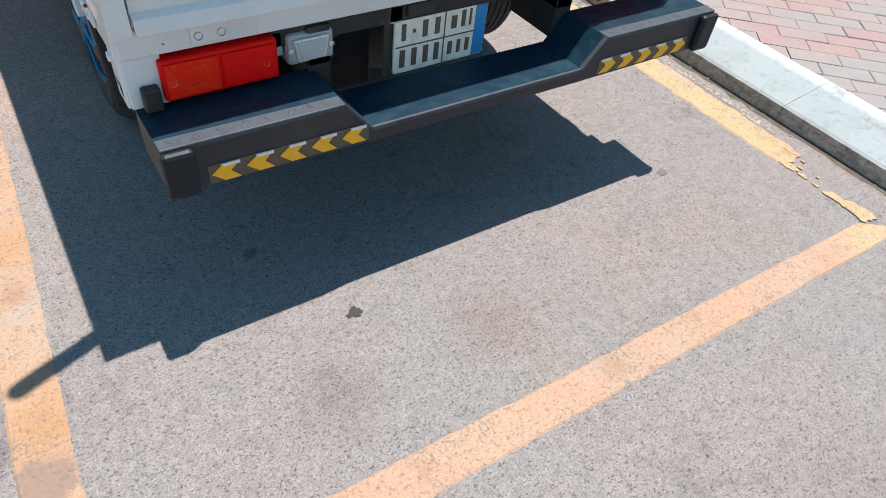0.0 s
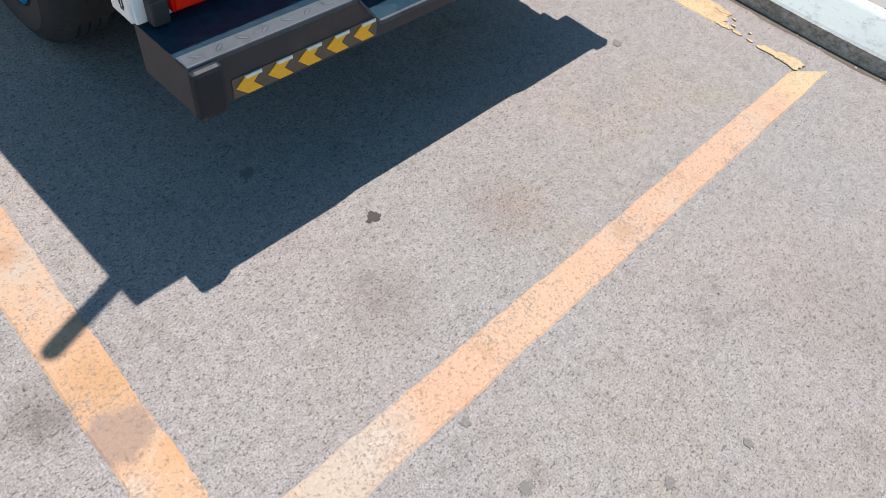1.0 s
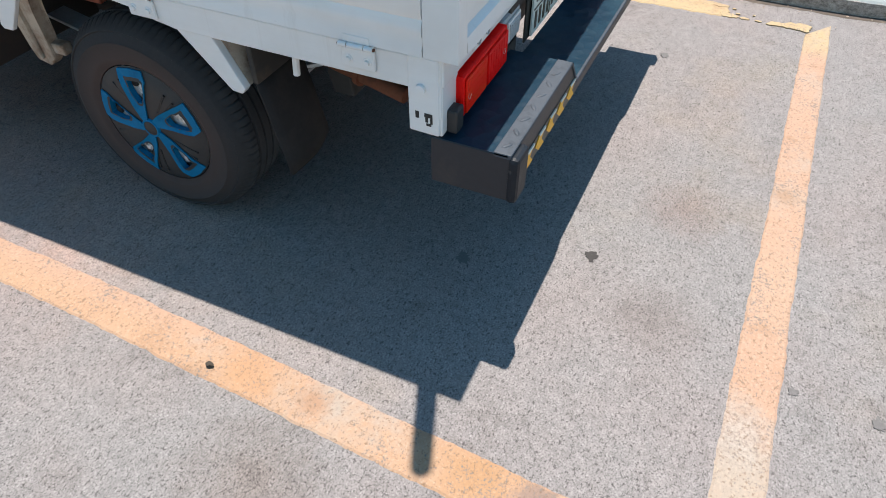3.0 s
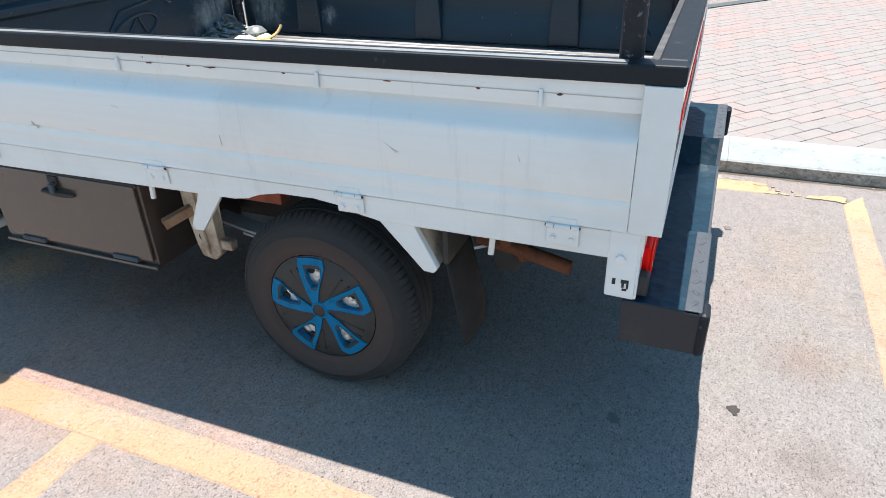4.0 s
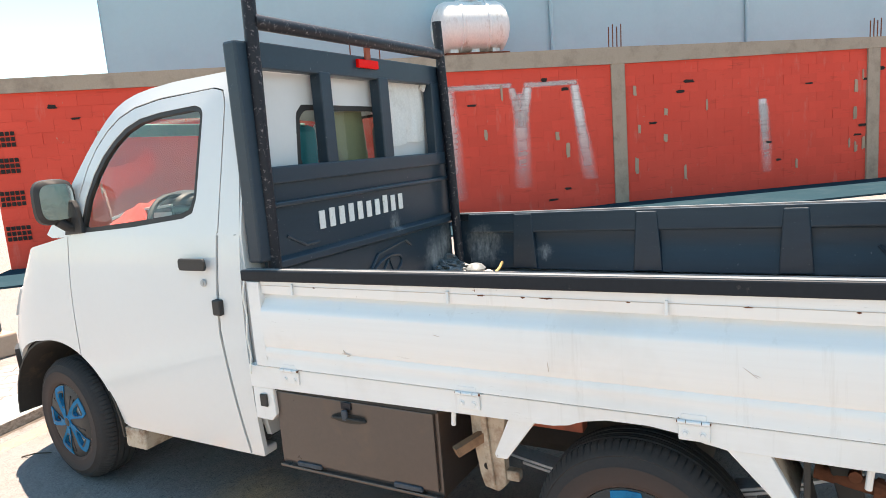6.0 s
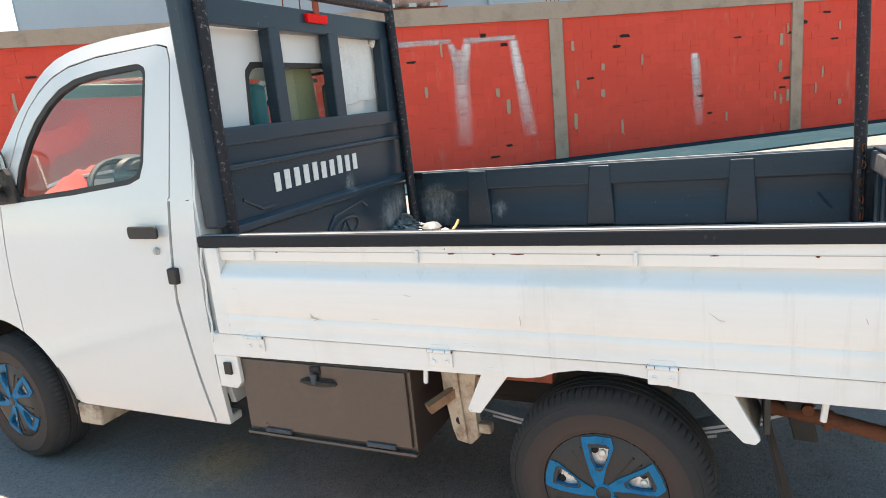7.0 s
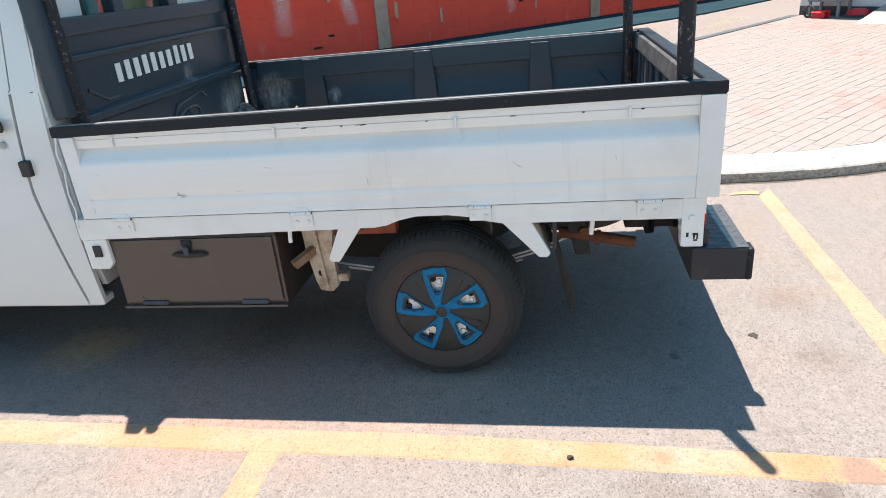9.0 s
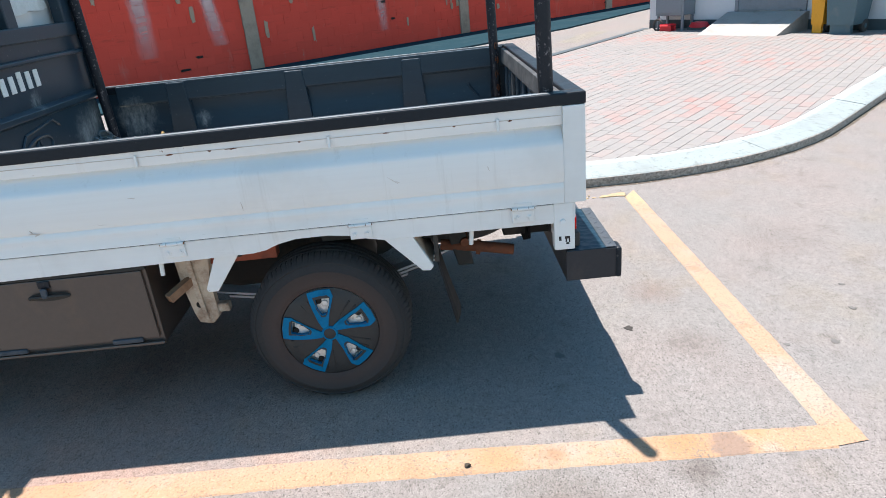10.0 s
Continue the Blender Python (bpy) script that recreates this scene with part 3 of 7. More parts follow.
def lathe(profile, centre, n=48, bm=None, axis="x"):
    """Turns a profile of (radius, place along the axis) about an axis through centre."""
    out = bm or bmesh.new()
    c = Vector(centre)
    rows = []
    for k in range(n):
        a = 2 * math.pi * k / n
        ring = []
        for r, h in profile:
            u, v = r * math.cos(a), r * math.sin(a)
            ring.append(c + (Vector((h, u, v)) if axis == "x" else Vector((u, h, v)) if axis == "y" else Vector((u, v, h))))
        rows.append(ring)
    rows.append(rows[0])
    grid = [[out.verts.new(p) for p in row] for row in rows[:-1]]
    grid.append(grid[0])
    for a, b in zip(grid, grid[1:]):
        for i in range(len(profile) - 1):
            if profile[i][0] < 1e-6 and profile[i + 1][0] < 1e-6:
                continue
            out.faces.new((a[i], a[i + 1], b[i + 1], b[i]))
    bmesh.ops.remove_doubles(out, verts=out.verts, dist=1e-5)
    return out


def thick(ob, depth, offset=-1.0, split=True):
    m = ob.modifiers.new("thickness", "SOLIDIFY")
    m.thickness, m.offset = depth, offset
    if not split:
        return ob
    e = ob.modifiers.new("edges", "EDGE_SPLIT")
    e.split_angle, e.use_edge_sharp = radians(38), False
    return ob


def blob(cx, cy, z, rx, ry, seed, n=18, rough=0.3):
    """An uneven flat patch."""
    rnd = random.Random(seed)
    bumps = [1 + rough * (rnd.random() - 0.5) * 2 for _ in range(n)]
    bm = bmesh.new()
    prism([(cx + rx * b * math.cos(2 * math.pi * k / n), cy + ry * b * math.sin(2 * math.pi * k / n)) for k, b in enumerate(bumps)], "z", z, z + 0.0015, 0, bm)
    return bm


def steps(a, b, n):
    return [a + (b - a) * k / n for k in range(n + 1)]


def lerp(a, b, t):
    return a + (b - a) * max(0.0, min(1.0, t))


# ---- ground ----
g = bmesh.new()
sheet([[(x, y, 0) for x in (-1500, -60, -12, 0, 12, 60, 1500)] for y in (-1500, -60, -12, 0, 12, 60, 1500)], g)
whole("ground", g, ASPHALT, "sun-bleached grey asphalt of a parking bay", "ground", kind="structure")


def painted(name, corners, seed, label, mat=None, wild=0.0022):
    """A painted stripe with a slightly uneven edge along its length."""
    (ax, ay), (bx, by), (cx, cy), (dx, dy) = corners
    rnd = random.Random(seed)
    n = max(4, int(math.hypot(bx - ax, by - ay) / 0.015))
    bm = bmesh.new()
    rows = [[], [], [], []]
    j = k = 0.0
    for i in range(n + 1):
        t = i / n
        j, k = 0.6 * j + rnd.uniform(-wild, wild), 0.6 * k + rnd.uniform(-wild, wild)
        p = Vector((ax + (bx - ax) * t, ay + (by - ay) * t, 0))
        q = Vector((dx + (cx - dx) * t, dy + (cy - dy) * t, 0))
        w = (q - p).normalized()
        for row, at, z in zip(rows, (p + w * (j - 0.008), p + w * j, q + w * k, q + w * (k + 0.008)), (-0.001, 0.003, 0.003, -0.001)):
            row.append((at.x, at.y, z))
    sheet(rows, bm)
    return whole(name, bm, mat or YELLOW, label, "road marking", "bay markings", "structure")


LINE = "worn orange-yellow painted parking bay line on the asphalt"
painted("bay_line_side_rear", [(-1.198, -1.623), (-1.121, 0.0), (-1.234, 0.0), (-1.299, -1.620)], 1, LINE)
painted("bay_line_side_front", [(-1.121, 0.0), (-1.074, 3.45), (-1.19, 3.45), (-1.234, 0.0)], 2, LINE)
painted("bay_line_cross", [(-1.232, 0.535), (-3.6, 0.515), (-3.6, 0.62), (-1.232, 0.638)], 3, LINE)
painted("bay_line_rear", [(-1.297, -1.6212), (1.21, -1.70), (1.335, -1.794), (-1.285, -1.724)], 4, LINE)
painted("bay_line_kerb", [(1.245, -1.345), (1.26, 3.2), (1.385, 3.2), (1.372, -1.315)], 5, LINE, None, 0.005)
painted("bay_line_old_rim", [(1.388, -1.22), (1.396, 1.4), (1.424, 1.4), (1.418, -1.15)], 8, "crumbling pale rim of an older bay line", OLD_PAINT, 0.008)
scraps = bmesh.new()
rnd = random.Random(16)
for x, y, rx, ry in ((1.262, -1.375, 0.022, 0.040), (1.31, -1.345, 0.050, 0.026), (1.258, -1.44, 0.010, 0.022), (1.256, -1.50, 0.008, 0.015), (1.352, -1.33, 0.020, 0.030), (1.256, -1.575, 0.020, 0.045), (1.262, -1.635, 0.032, 0.050), (1.268, -1.685, 0.040, 0.040), (1.29, -1.41, 0.006, 0.010), (1.335, -1.39, 0.005, 0.008), (1.30, -1.48, 0.005, 0.007)):
    ring_pts = [(x + rx * (q := rnd.uniform(0.65, 1.25)) * math.cos(a), y + ry * q * math.sin(a)) for a in steps(0, 2 * math.pi * 17 / 18, 17)]
    prism(ring_pts, "z", -0.001, 0.0034 + 0.0003 * len(scraps.verts) / 36, 0, scraps)
whole("bay_line_scrap", scraps, YELLOW, "last flakes of a worn yellow bay line by the kerb", "road marking", "bay markings", "structure")
painted("bay_line_front", [(-1.19, 3.36), (1.2, 3.75), (1.2, 3.86), (-1.19, 3.47)], 7, LINE)

# ---- kerb and paving ----
def kerb_path():
    """The foot of the kerb on its road side, with even small steps, from the bay's front round to the building."""
    pts = [Vector((-7.0, 2.75)), Vector((-0.8, 3.66)), Vector((0.6, 3.93))]
    pts += [Vector((0.97 + 0.52 * math.cos(a), 3.48 + 0.5 * math.sin(a))) for a in (radians(70 - 10 * k) for k in range(8))]
    pts += [Vector((1.488, 2.0)), Vector((1.485, -1.7))]
    pts += [Vector((1.485 + 3.1 + 3.1 * math.cos(a), -1.7 + 3.1 * math.sin(a))) for a in (radians(184 + 5 * k) for k in range(9))]
    last = pts[-1]
    pts.append(last + Vector((0.68, -0.733)) * 4.7)
    out = [pts[0]]
    step, left = 0.05, 0.05
    for a, b in zip(pts, pts[1:]):
        d = (b - a).length
        at = left
        while at < d:
            out.append(a.lerp(b, at / d))
            at += step
        left = at - d
    return out


KPATH = kerb_path()


def kerb_side(i):
    a, b = KPATH[max(0, i - 2)], KPATH[min(len(KPATH) - 1, i + 2)]
    w = (b - a).normalized()
    return Vector((-w.y, w.x))


PROFILE = [(0.0, -0.02), (0.0, 0.062), (0.012, 0.070), (0.225, 0.100), (0.285, 0.108), (0.295, 0.10), (0.295, -0.02)]
kerb = thing("kerb", (1.6, 0, 0), "white-painted concrete kerb with a bare dark face", "kerb", kind="structure")
i = 0
stones = random.Random(5)
while i < len(KPATH) - 3:
    j = min(len(KPATH) - 1, i + 18)
    rows = []
    drop = stones.uniform(-0.003, 0.003)
    for k in range(i, j + 1):
        s = kerb_side(k)
        p = KPATH[k]
        if k == i:
            p = p + (KPATH[k + 1] - p) * 0.015
        if k == j:
            p = p + (KPATH[k - 1] - p) * 0.015
        rows.append([(p.x + s.x * u, p.y + s.y * u, z + (drop if z > 0 else 0)) for u, z in PROFILE])
    bm = sheet(rows, closed=True)
    ends = [[v for v in bm.verts if (v.co - Vector(q)).length < 1e-6][0] for q in rows[0]], [[v for v in bm.verts if (v.co - Vector(q)).length < 1e-6][0] for q in rows[-1]]
    for e in ends:
        bm.faces.new(e)
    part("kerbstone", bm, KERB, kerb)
    i = j

# dark dirt in the gutter at the kerb's foot
rnd = random.Random(6)
bm = bmesh.new()
rows = [[], []]
for k in range(0, len(KPATH)):
    s, w = kerb_side(k), 0.022 + 0.022 * rnd.random()
    q = KPATH[k]
    rows[0].append((q.x + s.x * 0.004, q.y + s.y * 0.004, 0.0025))
    rows[1].append((q.x - s.x * w, q.y - s.y * w, 0.0008))
sheet(rows, bm)
grit = bmesh.new()
for k in range(260):
    q = rnd.randrange(60, len(KPATH) - 40)
    at = KPATH[q] - kerb_side(q) * (0.012 + 0.16 * rnd.random() ** 2.2)
    r = rnd.uniform(0.002, 0.006)
    bmesh.ops.create_icosphere(grit, subdivisions=1, radius=r, matrix=Matrix.Translation((at.x, at.y, r * 0.4)) @ Matrix.Diagonal((1, rnd.uniform(0.6, 1.4), 0.7, 1)))
whole("gravel", grit, CONCRETE, "loose gravel scattered along the foot of the kerb", "gravel", kind="stuff")
whole("gutter_dirt", bm, GUTTER, "dark dirt lying in the gutter along the kerb", "dirt", kind="stuff")

# the bed of sand under the pavers
FAR = [(10.9, -5.1), (3.6, 1.45), (2.4, 4.9), (-7.0, 4.4)]
BUILD_A, BUILD_B = Vector((10.95, -5.18)), Vector((5.9, -8.32))
inner = [KPATH[k] + kerb_side(k) * 0.29 for k in range(0, len(KPATH), 4)]


def inside(x, y, poly):
    hit = False
    for (x0, y0), (x1, y1) in zip(poly, poly[1:] + poly[:1]):
        if (y0 > y) != (y1 > y) and x < (x1 - x0) * (y - y0) / (y1 - y0) + x0:
            hit = not hit
    return hit


PAVED = [(p.x, p.y) for p in inner] + [(BUILD_B.x, BUILD_B.y), (BUILD_A.x, BUILD_A.y)] + FAR
bm = prism(PAVED, "z", -0.02, 0.1005)
bmesh.ops.triangulate(bm, faces=bm.faces)
pavement = whole("pavement", bm, JOINT, "pink and grey interlocking brick pavement with sandy joints", "pavement", kind="structure")

whole("far_kerb", sheet([[(x + dx, y + dy, z) for (x, y) in FAR[:3]] for dx, dy, z in ((-0.02, -0.02, 0.115), (0.10, 0.09, 0.115), (0.12, 0.11, 0.0))]), SKIRT, "dark worn kerb along the street side of the pavement", "kerb", kind="structure")
painted("street_mark", [(10.9, -3.2), (12.6, -4.3), (12.3, -4.7), (10.5, -3.5)], 9, "worn pale mark on the far street", OLD_PAINT)


# ---- far red wall ----
WALL_A, WALL_P, WALL_E = Vector((3.35, 11.24)), Vector((11.45, 3.05)), Vector((21.6, -9.75))


def wall_frame(a, b):
    """The pose of a wall: x along it from a, y out of its seen face, z up."""
    d = (b - a).normalized()
    n = Vector((d.y, -d.x))
    return Matrix(((d.x, n.x, 0, a.x), (d.y, n.y, 0, a.y), (0, 0, 1, 0), (0, 0, 0, 1)))


M1, M2 = wall_frame(WALL_A, WALL_P), wall_frame(WALL_P, WALL_E)
LEN1, LEN2 = (WALL_P - WALL_A).length, (WALL_E - WALL_P).length
if (M1 @ Vector((0, 1, 0)) - M1 @ Vector((0, 0, 0))).x > 0:
    M1, M2 = M1 @ Matrix.Diagonal((1, -1, 1, 1)), M2 @ Matrix.Diagonal((1, -1, 1, 1))
wall_core = {}
for name, m, length in (("wall_left", M1, LEN1), ("wall_right", M2, LEN2)):
    wall_core[name] = whole(name, box(0.0, length, -0.20, -0.012, 0, 2.92, 0, None, m), RED, "unplastered block wall painted red, patched and stained", "wall", kind="structure")


def wall_piece(name, u0, u1, z0, z1, m, mat, parent, proud=0.03, label=""):
    return part(name, box(u0, u1, -0.19, proud, z0, z1, 0.006, None, m), mat, parent, label)


for name, m, length in (("wall_left", M1, LEN1), ("wall_right", M2, LEN2)):
    top = [(0, 2.90), (length, 2.90), (length, 3.24 if name == "wall_left" else 2.96), (0, 3.13 if name == "wall_left" else 3.24)]
    bm = prism(top, "y", -0.21, 0.04, 0, None, m)
    part("ring_beam", bm, CONCRETE, wall_core[name], "grey-brown concrete beam along the wall's top")
for u in (0.0, 5.98, 12.2):
    wall_piece("column", u - 0.15, u + 0.15, 0, 2.9, M2, CONCRETE, wall_core["wall_right"], 0.035, "bare concrete column in the wall")

# white sprayed frames on the wall
def spray(top, bottom, m, mat, parent, flat=False):
    """A soft stripe from (u, z, width) to (u, z, width), as a film of paint on the wall's face."""
    bm = bmesh.new()
    layer = bm.loops.layers.uv.new("run")
    grid = []
    for t in steps(0, 1, 12):
        u, z, w = (a + (b - a) * t for a, b in zip(top, bottom))
        grid.append([(bm.verts.new(m @ Vector((u if flat else u + (q - 0.5) * w, 0.0035, z + (q - 0.5) * w if flat else z))), (q, t)) for q in (0.0, 0.5, 1.0)])
    for a, b in zip(grid, grid[1:]):
        for k in (0, 1):
            quad = (a[k], a[k + 1], b[k + 1], b[k])
            face = bm.faces.new([v for v, _ in quad])
            for loop, (_, at) in zip(face.loops, quad):
                loop[layer].uv = at
    part("sprayed_stripe", bm, mat, parent, "faded white sprayed stripe")


left = wall_core["wall_left"]
spray((7.76, 2.60, 0.50), (7.86, 0.40, 0.62), M1, SPRAY, left)
spray((9.16, 2.55, 0.20), (9.34, 1.75, 0.30), M1, SPRAY, left)
spray((9.50, 2.55, 0.24), (9.36, 1.75, 0.30), M1, SPRAY_DENSE, left)
spray((9.34, 2.45, 0.40), (9.30, 0.55, 0.48), M1, SPRAY, left)
spray((10.52, 2.58, 0.26), (10.80, 0.60, 0.44), M1, SPRAY_DENSE, left)
for u0, u1 in ((9.18, 7.6), (10.6, 9.42)):
    spray((u0, 2.585, 0.13), (u1, 2.58, 0.12), M1, SPRAY_DENSE, left, True)
    spray((u1, 2.575, 0.16), (u0, 2.585, 0.10), M1, SPRAY, left, True)
spray((3.30, 2.0, 0.26), (3.36, 1.05, 0.28), M2, SPRAY_DENSE, wall_core["wall_right"])
spray((3.33, 1.9, 0.28), (3.40, 0.40, 0.36), M2, SPRAY, wall_core["wall_right"])


def ragged(u, z, w, h, proud, m, rnd):
    """A flat patch with a broken outline on a wall."""
    pts = []
    for a in (2 * math.pi * k / 14 for k in range(14)):
        s, ca, sa = rnd.uniform(0.36, 0.56), math.cos(a), math.sin(a)
        pts.append((u + w / 2 + w * s * math.copysign(abs(ca) ** 0.45, ca), z + h / 2 + h * s * math.copysign(abs(sa) ** 0.45, sa)))
    return prism(pts, "y", 0.0, proud, 0, None, m)


rnd = random.Random(11)
for name, m, length, count in (("wall_left", M1, LEN1, 16), ("wall_right", M2, LEN2, 24)):
    for k in range(count):
        u, z = rnd.uniform(0.5, length - 0.6), 0.2 * rnd.randint(1, 13) + 0.02
        if rnd.random() < 0.5:
            z = rnd.choice((2.22, 2.62, 2.42))
        w = rnd.uniform(0.12, 0.24)
        # flat patch; the hole's inner shade is put into its colour
        part("putlog_hole", ragged(u, z, w, rnd.uniform(0.04, 0.08), 0.0125, m, rnd), HOLE, wall_core[name], "flat dark patch painted as an open hole between blocks")
    for k in range(count):
        u, z = rnd.uniform(0.4, length - 0.6), rnd.uniform(0.2, 2.5)
        if name == "wall_right" and k < 14:
            u = rnd.choice((0.35, 0.6, 1.0, 1.45, 5.5, 5.75, 6.5, 7.2)) + rnd.uniform(-0.05, 0.05)
        part("mortar_patch", ragged(u, z, rnd.uniform(0.04, 0.10), rnd.uniform(0.14, 0.34), 0.0135, m, rnd), MORTAR, wall_core[name], "grey mortar smear")
# pierced vent blocks near the wall's end, the shade in their holes laid on as dark patches
for z in (0.50, 1.08, 1.62, 2.05):
    for c in range(5):
        for r in range(3):
            part("vent_hole", box(0.04 + c * 0.075, 0.04 + c * 0.075 + 0.055, 0.0, 0.0125, z + r * 0.09, z + r * 0.09 + 0.065, 0, None, M1), HOLE, wall_core["wall_left"])

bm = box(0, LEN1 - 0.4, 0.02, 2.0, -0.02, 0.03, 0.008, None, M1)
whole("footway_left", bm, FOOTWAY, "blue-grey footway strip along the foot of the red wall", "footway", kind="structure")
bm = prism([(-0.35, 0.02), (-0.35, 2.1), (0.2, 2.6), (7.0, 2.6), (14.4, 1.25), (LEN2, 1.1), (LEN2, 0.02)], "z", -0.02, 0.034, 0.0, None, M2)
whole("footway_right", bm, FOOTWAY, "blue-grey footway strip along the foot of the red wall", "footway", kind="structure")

# ---- pale house behind the wall ----
house = thing("house", (12.6, 12.0, 0), "plain pale blue-grey rendered house behind the red wall", "house")
part("wall", box(1.35, LEN1 + 13, -9.5, -3.2, 0, 9.0, 0.03, None, M1), HOUSE, house)
part("roof", box(1.2, LEN1 + 13.2, -9.6, -3.05, 9.0, 9.25, 0.02, None, M1), CONCRETE, house)
for u in (11.6, 17.4):
    part("downpipe", tube([M1 @ Vector((u, -3.14, z)) for z in (0.2, 4.0, 8.9)], 0.05, 10), HOUSE, house, "white downpipe")
tank_stand = thing("tank_stand", M1 @ Vector((9.2, -2.4, 0)), "rusty steel stand under the water tank", "stand")
for u in (8.55, 9.85):
    for d in (-2.75, -2.0):
        part("leg", box(u - 0.03, u + 0.03, d - 0.03, d + 0.03, 0, 3.45, 0, None, M1), RUST, tank_stand)
part("deck", box(8.45, 9.95, -2.85, -1.9, 3.45, 3.53, 0.005, None, M1), RUST, tank_stand)
tank = thing("water_tank", M1 @ Vector((9.2, -2.4, 3.53)), "white plastic water tank with rust streaks", "water tank")
prof = [(0.0, -0.85), (0.35, -0.84), (0.52, -0.74), (0.58, -0.6), (0.58, -0.35), (0.60, -0.33), (0.60, -0.28), (0.58, -0.26), (0.58, 0.26), (0.60, 0.28), (0.60, 0.33), (0.58, 0.35), (0.58, 0.6), (0.52, 0.74), (0.35, 0.84), (0.0, 0.85)]
bm = lathe(prof, (0, 0, 0), 36)
for v in bm.verts:
    v.co = M1 @ (Vector((9.2, -2.4, 4.14)) + v.co)
part("barrel", bm, TANK, tank, "", True)
for u in (8.7, 9.2, 9.7):
    part("foot", box(u - 0.09, u + 0.09, -2.7, -2.1, 3.53, 3.64, 0.01, None, M1), TANK, tank)
part("cap", lathe([(0, 0.1), (0.2, 0.09), (0.22, 0.0), (0.22, -0.06)], M1 @ Vector((9.2, -2.4, 4.76)), 24, None, "z"), TANK, tank)
for k, (u, h) in enumerate(((6.05, 0.45), (6.35, 0.5), (6.6, 0.4))):
    ob = whole("starter_bar", tube([M1 @ Vector((u, -0.1, 3.1)), M1 @ Vector((u + 0.01, -0.1, 3.12 + h))], 0.012, 8), RUST, "rusty steel starter bar standing out of the wall", "steel bar", "starter bars")
for k in range(4):
    whole("starter_bar", tube([M2 @ Vector((-0.12 + 0.09 * k, -0.1, 3.2)), M2 @ Vector((-0.12 + 0.09 * k + 0.01, -0.1, 3.66 + 0.05 * (k % 2)))], 0.012, 8), RUST, "rusty steel starter bar standing out of the wall", "steel bar", "starter bars")
    whole("starter_bar", tube([M2 @ Vector((5.98 + 0.09 * k, -0.1, 2.95)), M2 @ Vector((5.98 + 0.09 * k + 0.01, -0.1, 3.5 + 0.05 * (k % 2)))], 0.012, 8), RUST, "rusty steel starter bar standing out of the wall", "steel bar", "starter bars")

# ---- shop behind the pavement ----
M3 = wall_frame(BUILD_A, BUILD_B)
if (M3 @ Vector((0, 1, 0)) - M3 @ Vector((0, 0, 0))).y < 0:
    M3 = M3 @ Matrix.Diagonal((1, -1, 1, 1))
shop = thing("shop_building", (9.5, -8.5, 0.1), "white rendered shop with grey metal doors", "building")
part("wall", box(-0.05, 9.0, -6.0, 0.0, 0.0, 3.9, 0.02, None, M3), SHOP, shop)
part("skirting", box(-0.06, 9.0, -0.1, 0.012, 0.094, 0.26, 0.003, None, M3), SKIRT, shop, "dark blue-grey skirting")
door = part("door", box(1.92, 3.08, -0.05, 0.03, 0.42, 2.5, 0.004, None, M3), GREY_METAL, shop, "grey sheet-metal door")
for z in (0.62, 1.3):
    part("panel_line", box(1.98, 3.02, 0.03, 0.036, z, z + 0.03, 0.002, None, M3), GREY_METAL, door)
part("door_handle", box(2.0, 2.03, 0.03, 0.08, 1.35, 1.5, 0.006, None, M3), BLACK_WORN, door, "dark pull handle")
part("door_frame", box(1.86, 1.915, -0.05, 0.05, 0.26, 2.56, 0.004, None, M3), GREY_METAL, shop)
part("door_frame", box(3.085, 3.14, -0.05, 0.05, 0.26, 2.56, 0.004, None, M3), GREY_METAL, shop)
part("threshold", box(1.95, 3.05, 0.0, 0.06, 0.385, 0.418, 0.004, None, M3), RAMP, shop)
part("awning", box(0.2, 9.0, 0.0, 0.48, 2.75, 2.85, 0.01, None, M3), GREY_METAL, shop, "flat grey awning")
ramp = whole("ramp", prism([(0.03, 0.097), (0.03, 0.40), (0.12, 0.40), (0.95, 0.105), (0.95, 0.097)], "x", 1.76, 3.20, 0, None, M3), RAMP, "pale steel wheelchair ramp up to the grey door", "ramp")
cab = thing("service_cabinet", M3 @ Vector((0.65, 0.2, 0.1)), "grey metal cabinet on thin legs against the shop wall", "cabinet")
part("body", box(0.38, 1.0, 0.02, 0.36, 0.38, 1.5, 0.01, None, M3), GREY_METAL, cab)
cab_door = part("cabinet_door", box(0.42, 0.96, 0.36, 0.372, 0.42, 1.46, 0.004, None, M3), GREY_METAL, cab)
part("lock", box(0.46, 0.49, 0.372, 0.385, 0.92, 0.98, 0.004, None, M3), BLACK_WORN, cab_door, "dark lock")
for u in (0.41, 0.97):
    for d in (0.05, 0.33):
        part("leg", box(u - 0.02, u + 0.02, d - 0.02, d + 0.02, 0.094, 0.38, 0, None, M3), GREY_METAL, cab)
bm = lathe([(0, 0.10), (0.13, 0.08), (0.17, 0.02), (0.17, 0.0)], (0, 0, 0), 20, None, "z")
for v in bm.verts:
    v.co = M3 @ Vector((1.24 + v.co.x * 1.25, 0.18 + v.co.y * 0.7, 0.15 + v.co.z * 1.1))
bm2 = box(1.05, 1.43, 0.1, 0.27, 0.094, 0.152, 0.01, None, M3)
red_box = thing("tool_case", M3 @ Vector((1.24, 0.18, 0.094)), "red plastic case with a dark base on the pavement", "case")
part("lid", bm, RED_PLASTIC, red_box, "", True)
part("base", bm2, SKIRT, red_box)
hose = thing("hose_reel", M3 @ Vector((0.62, 0.45, 0.094)), "small hose reel and red bag under the cabinet", "hose reel")
bm = bmesh.new()
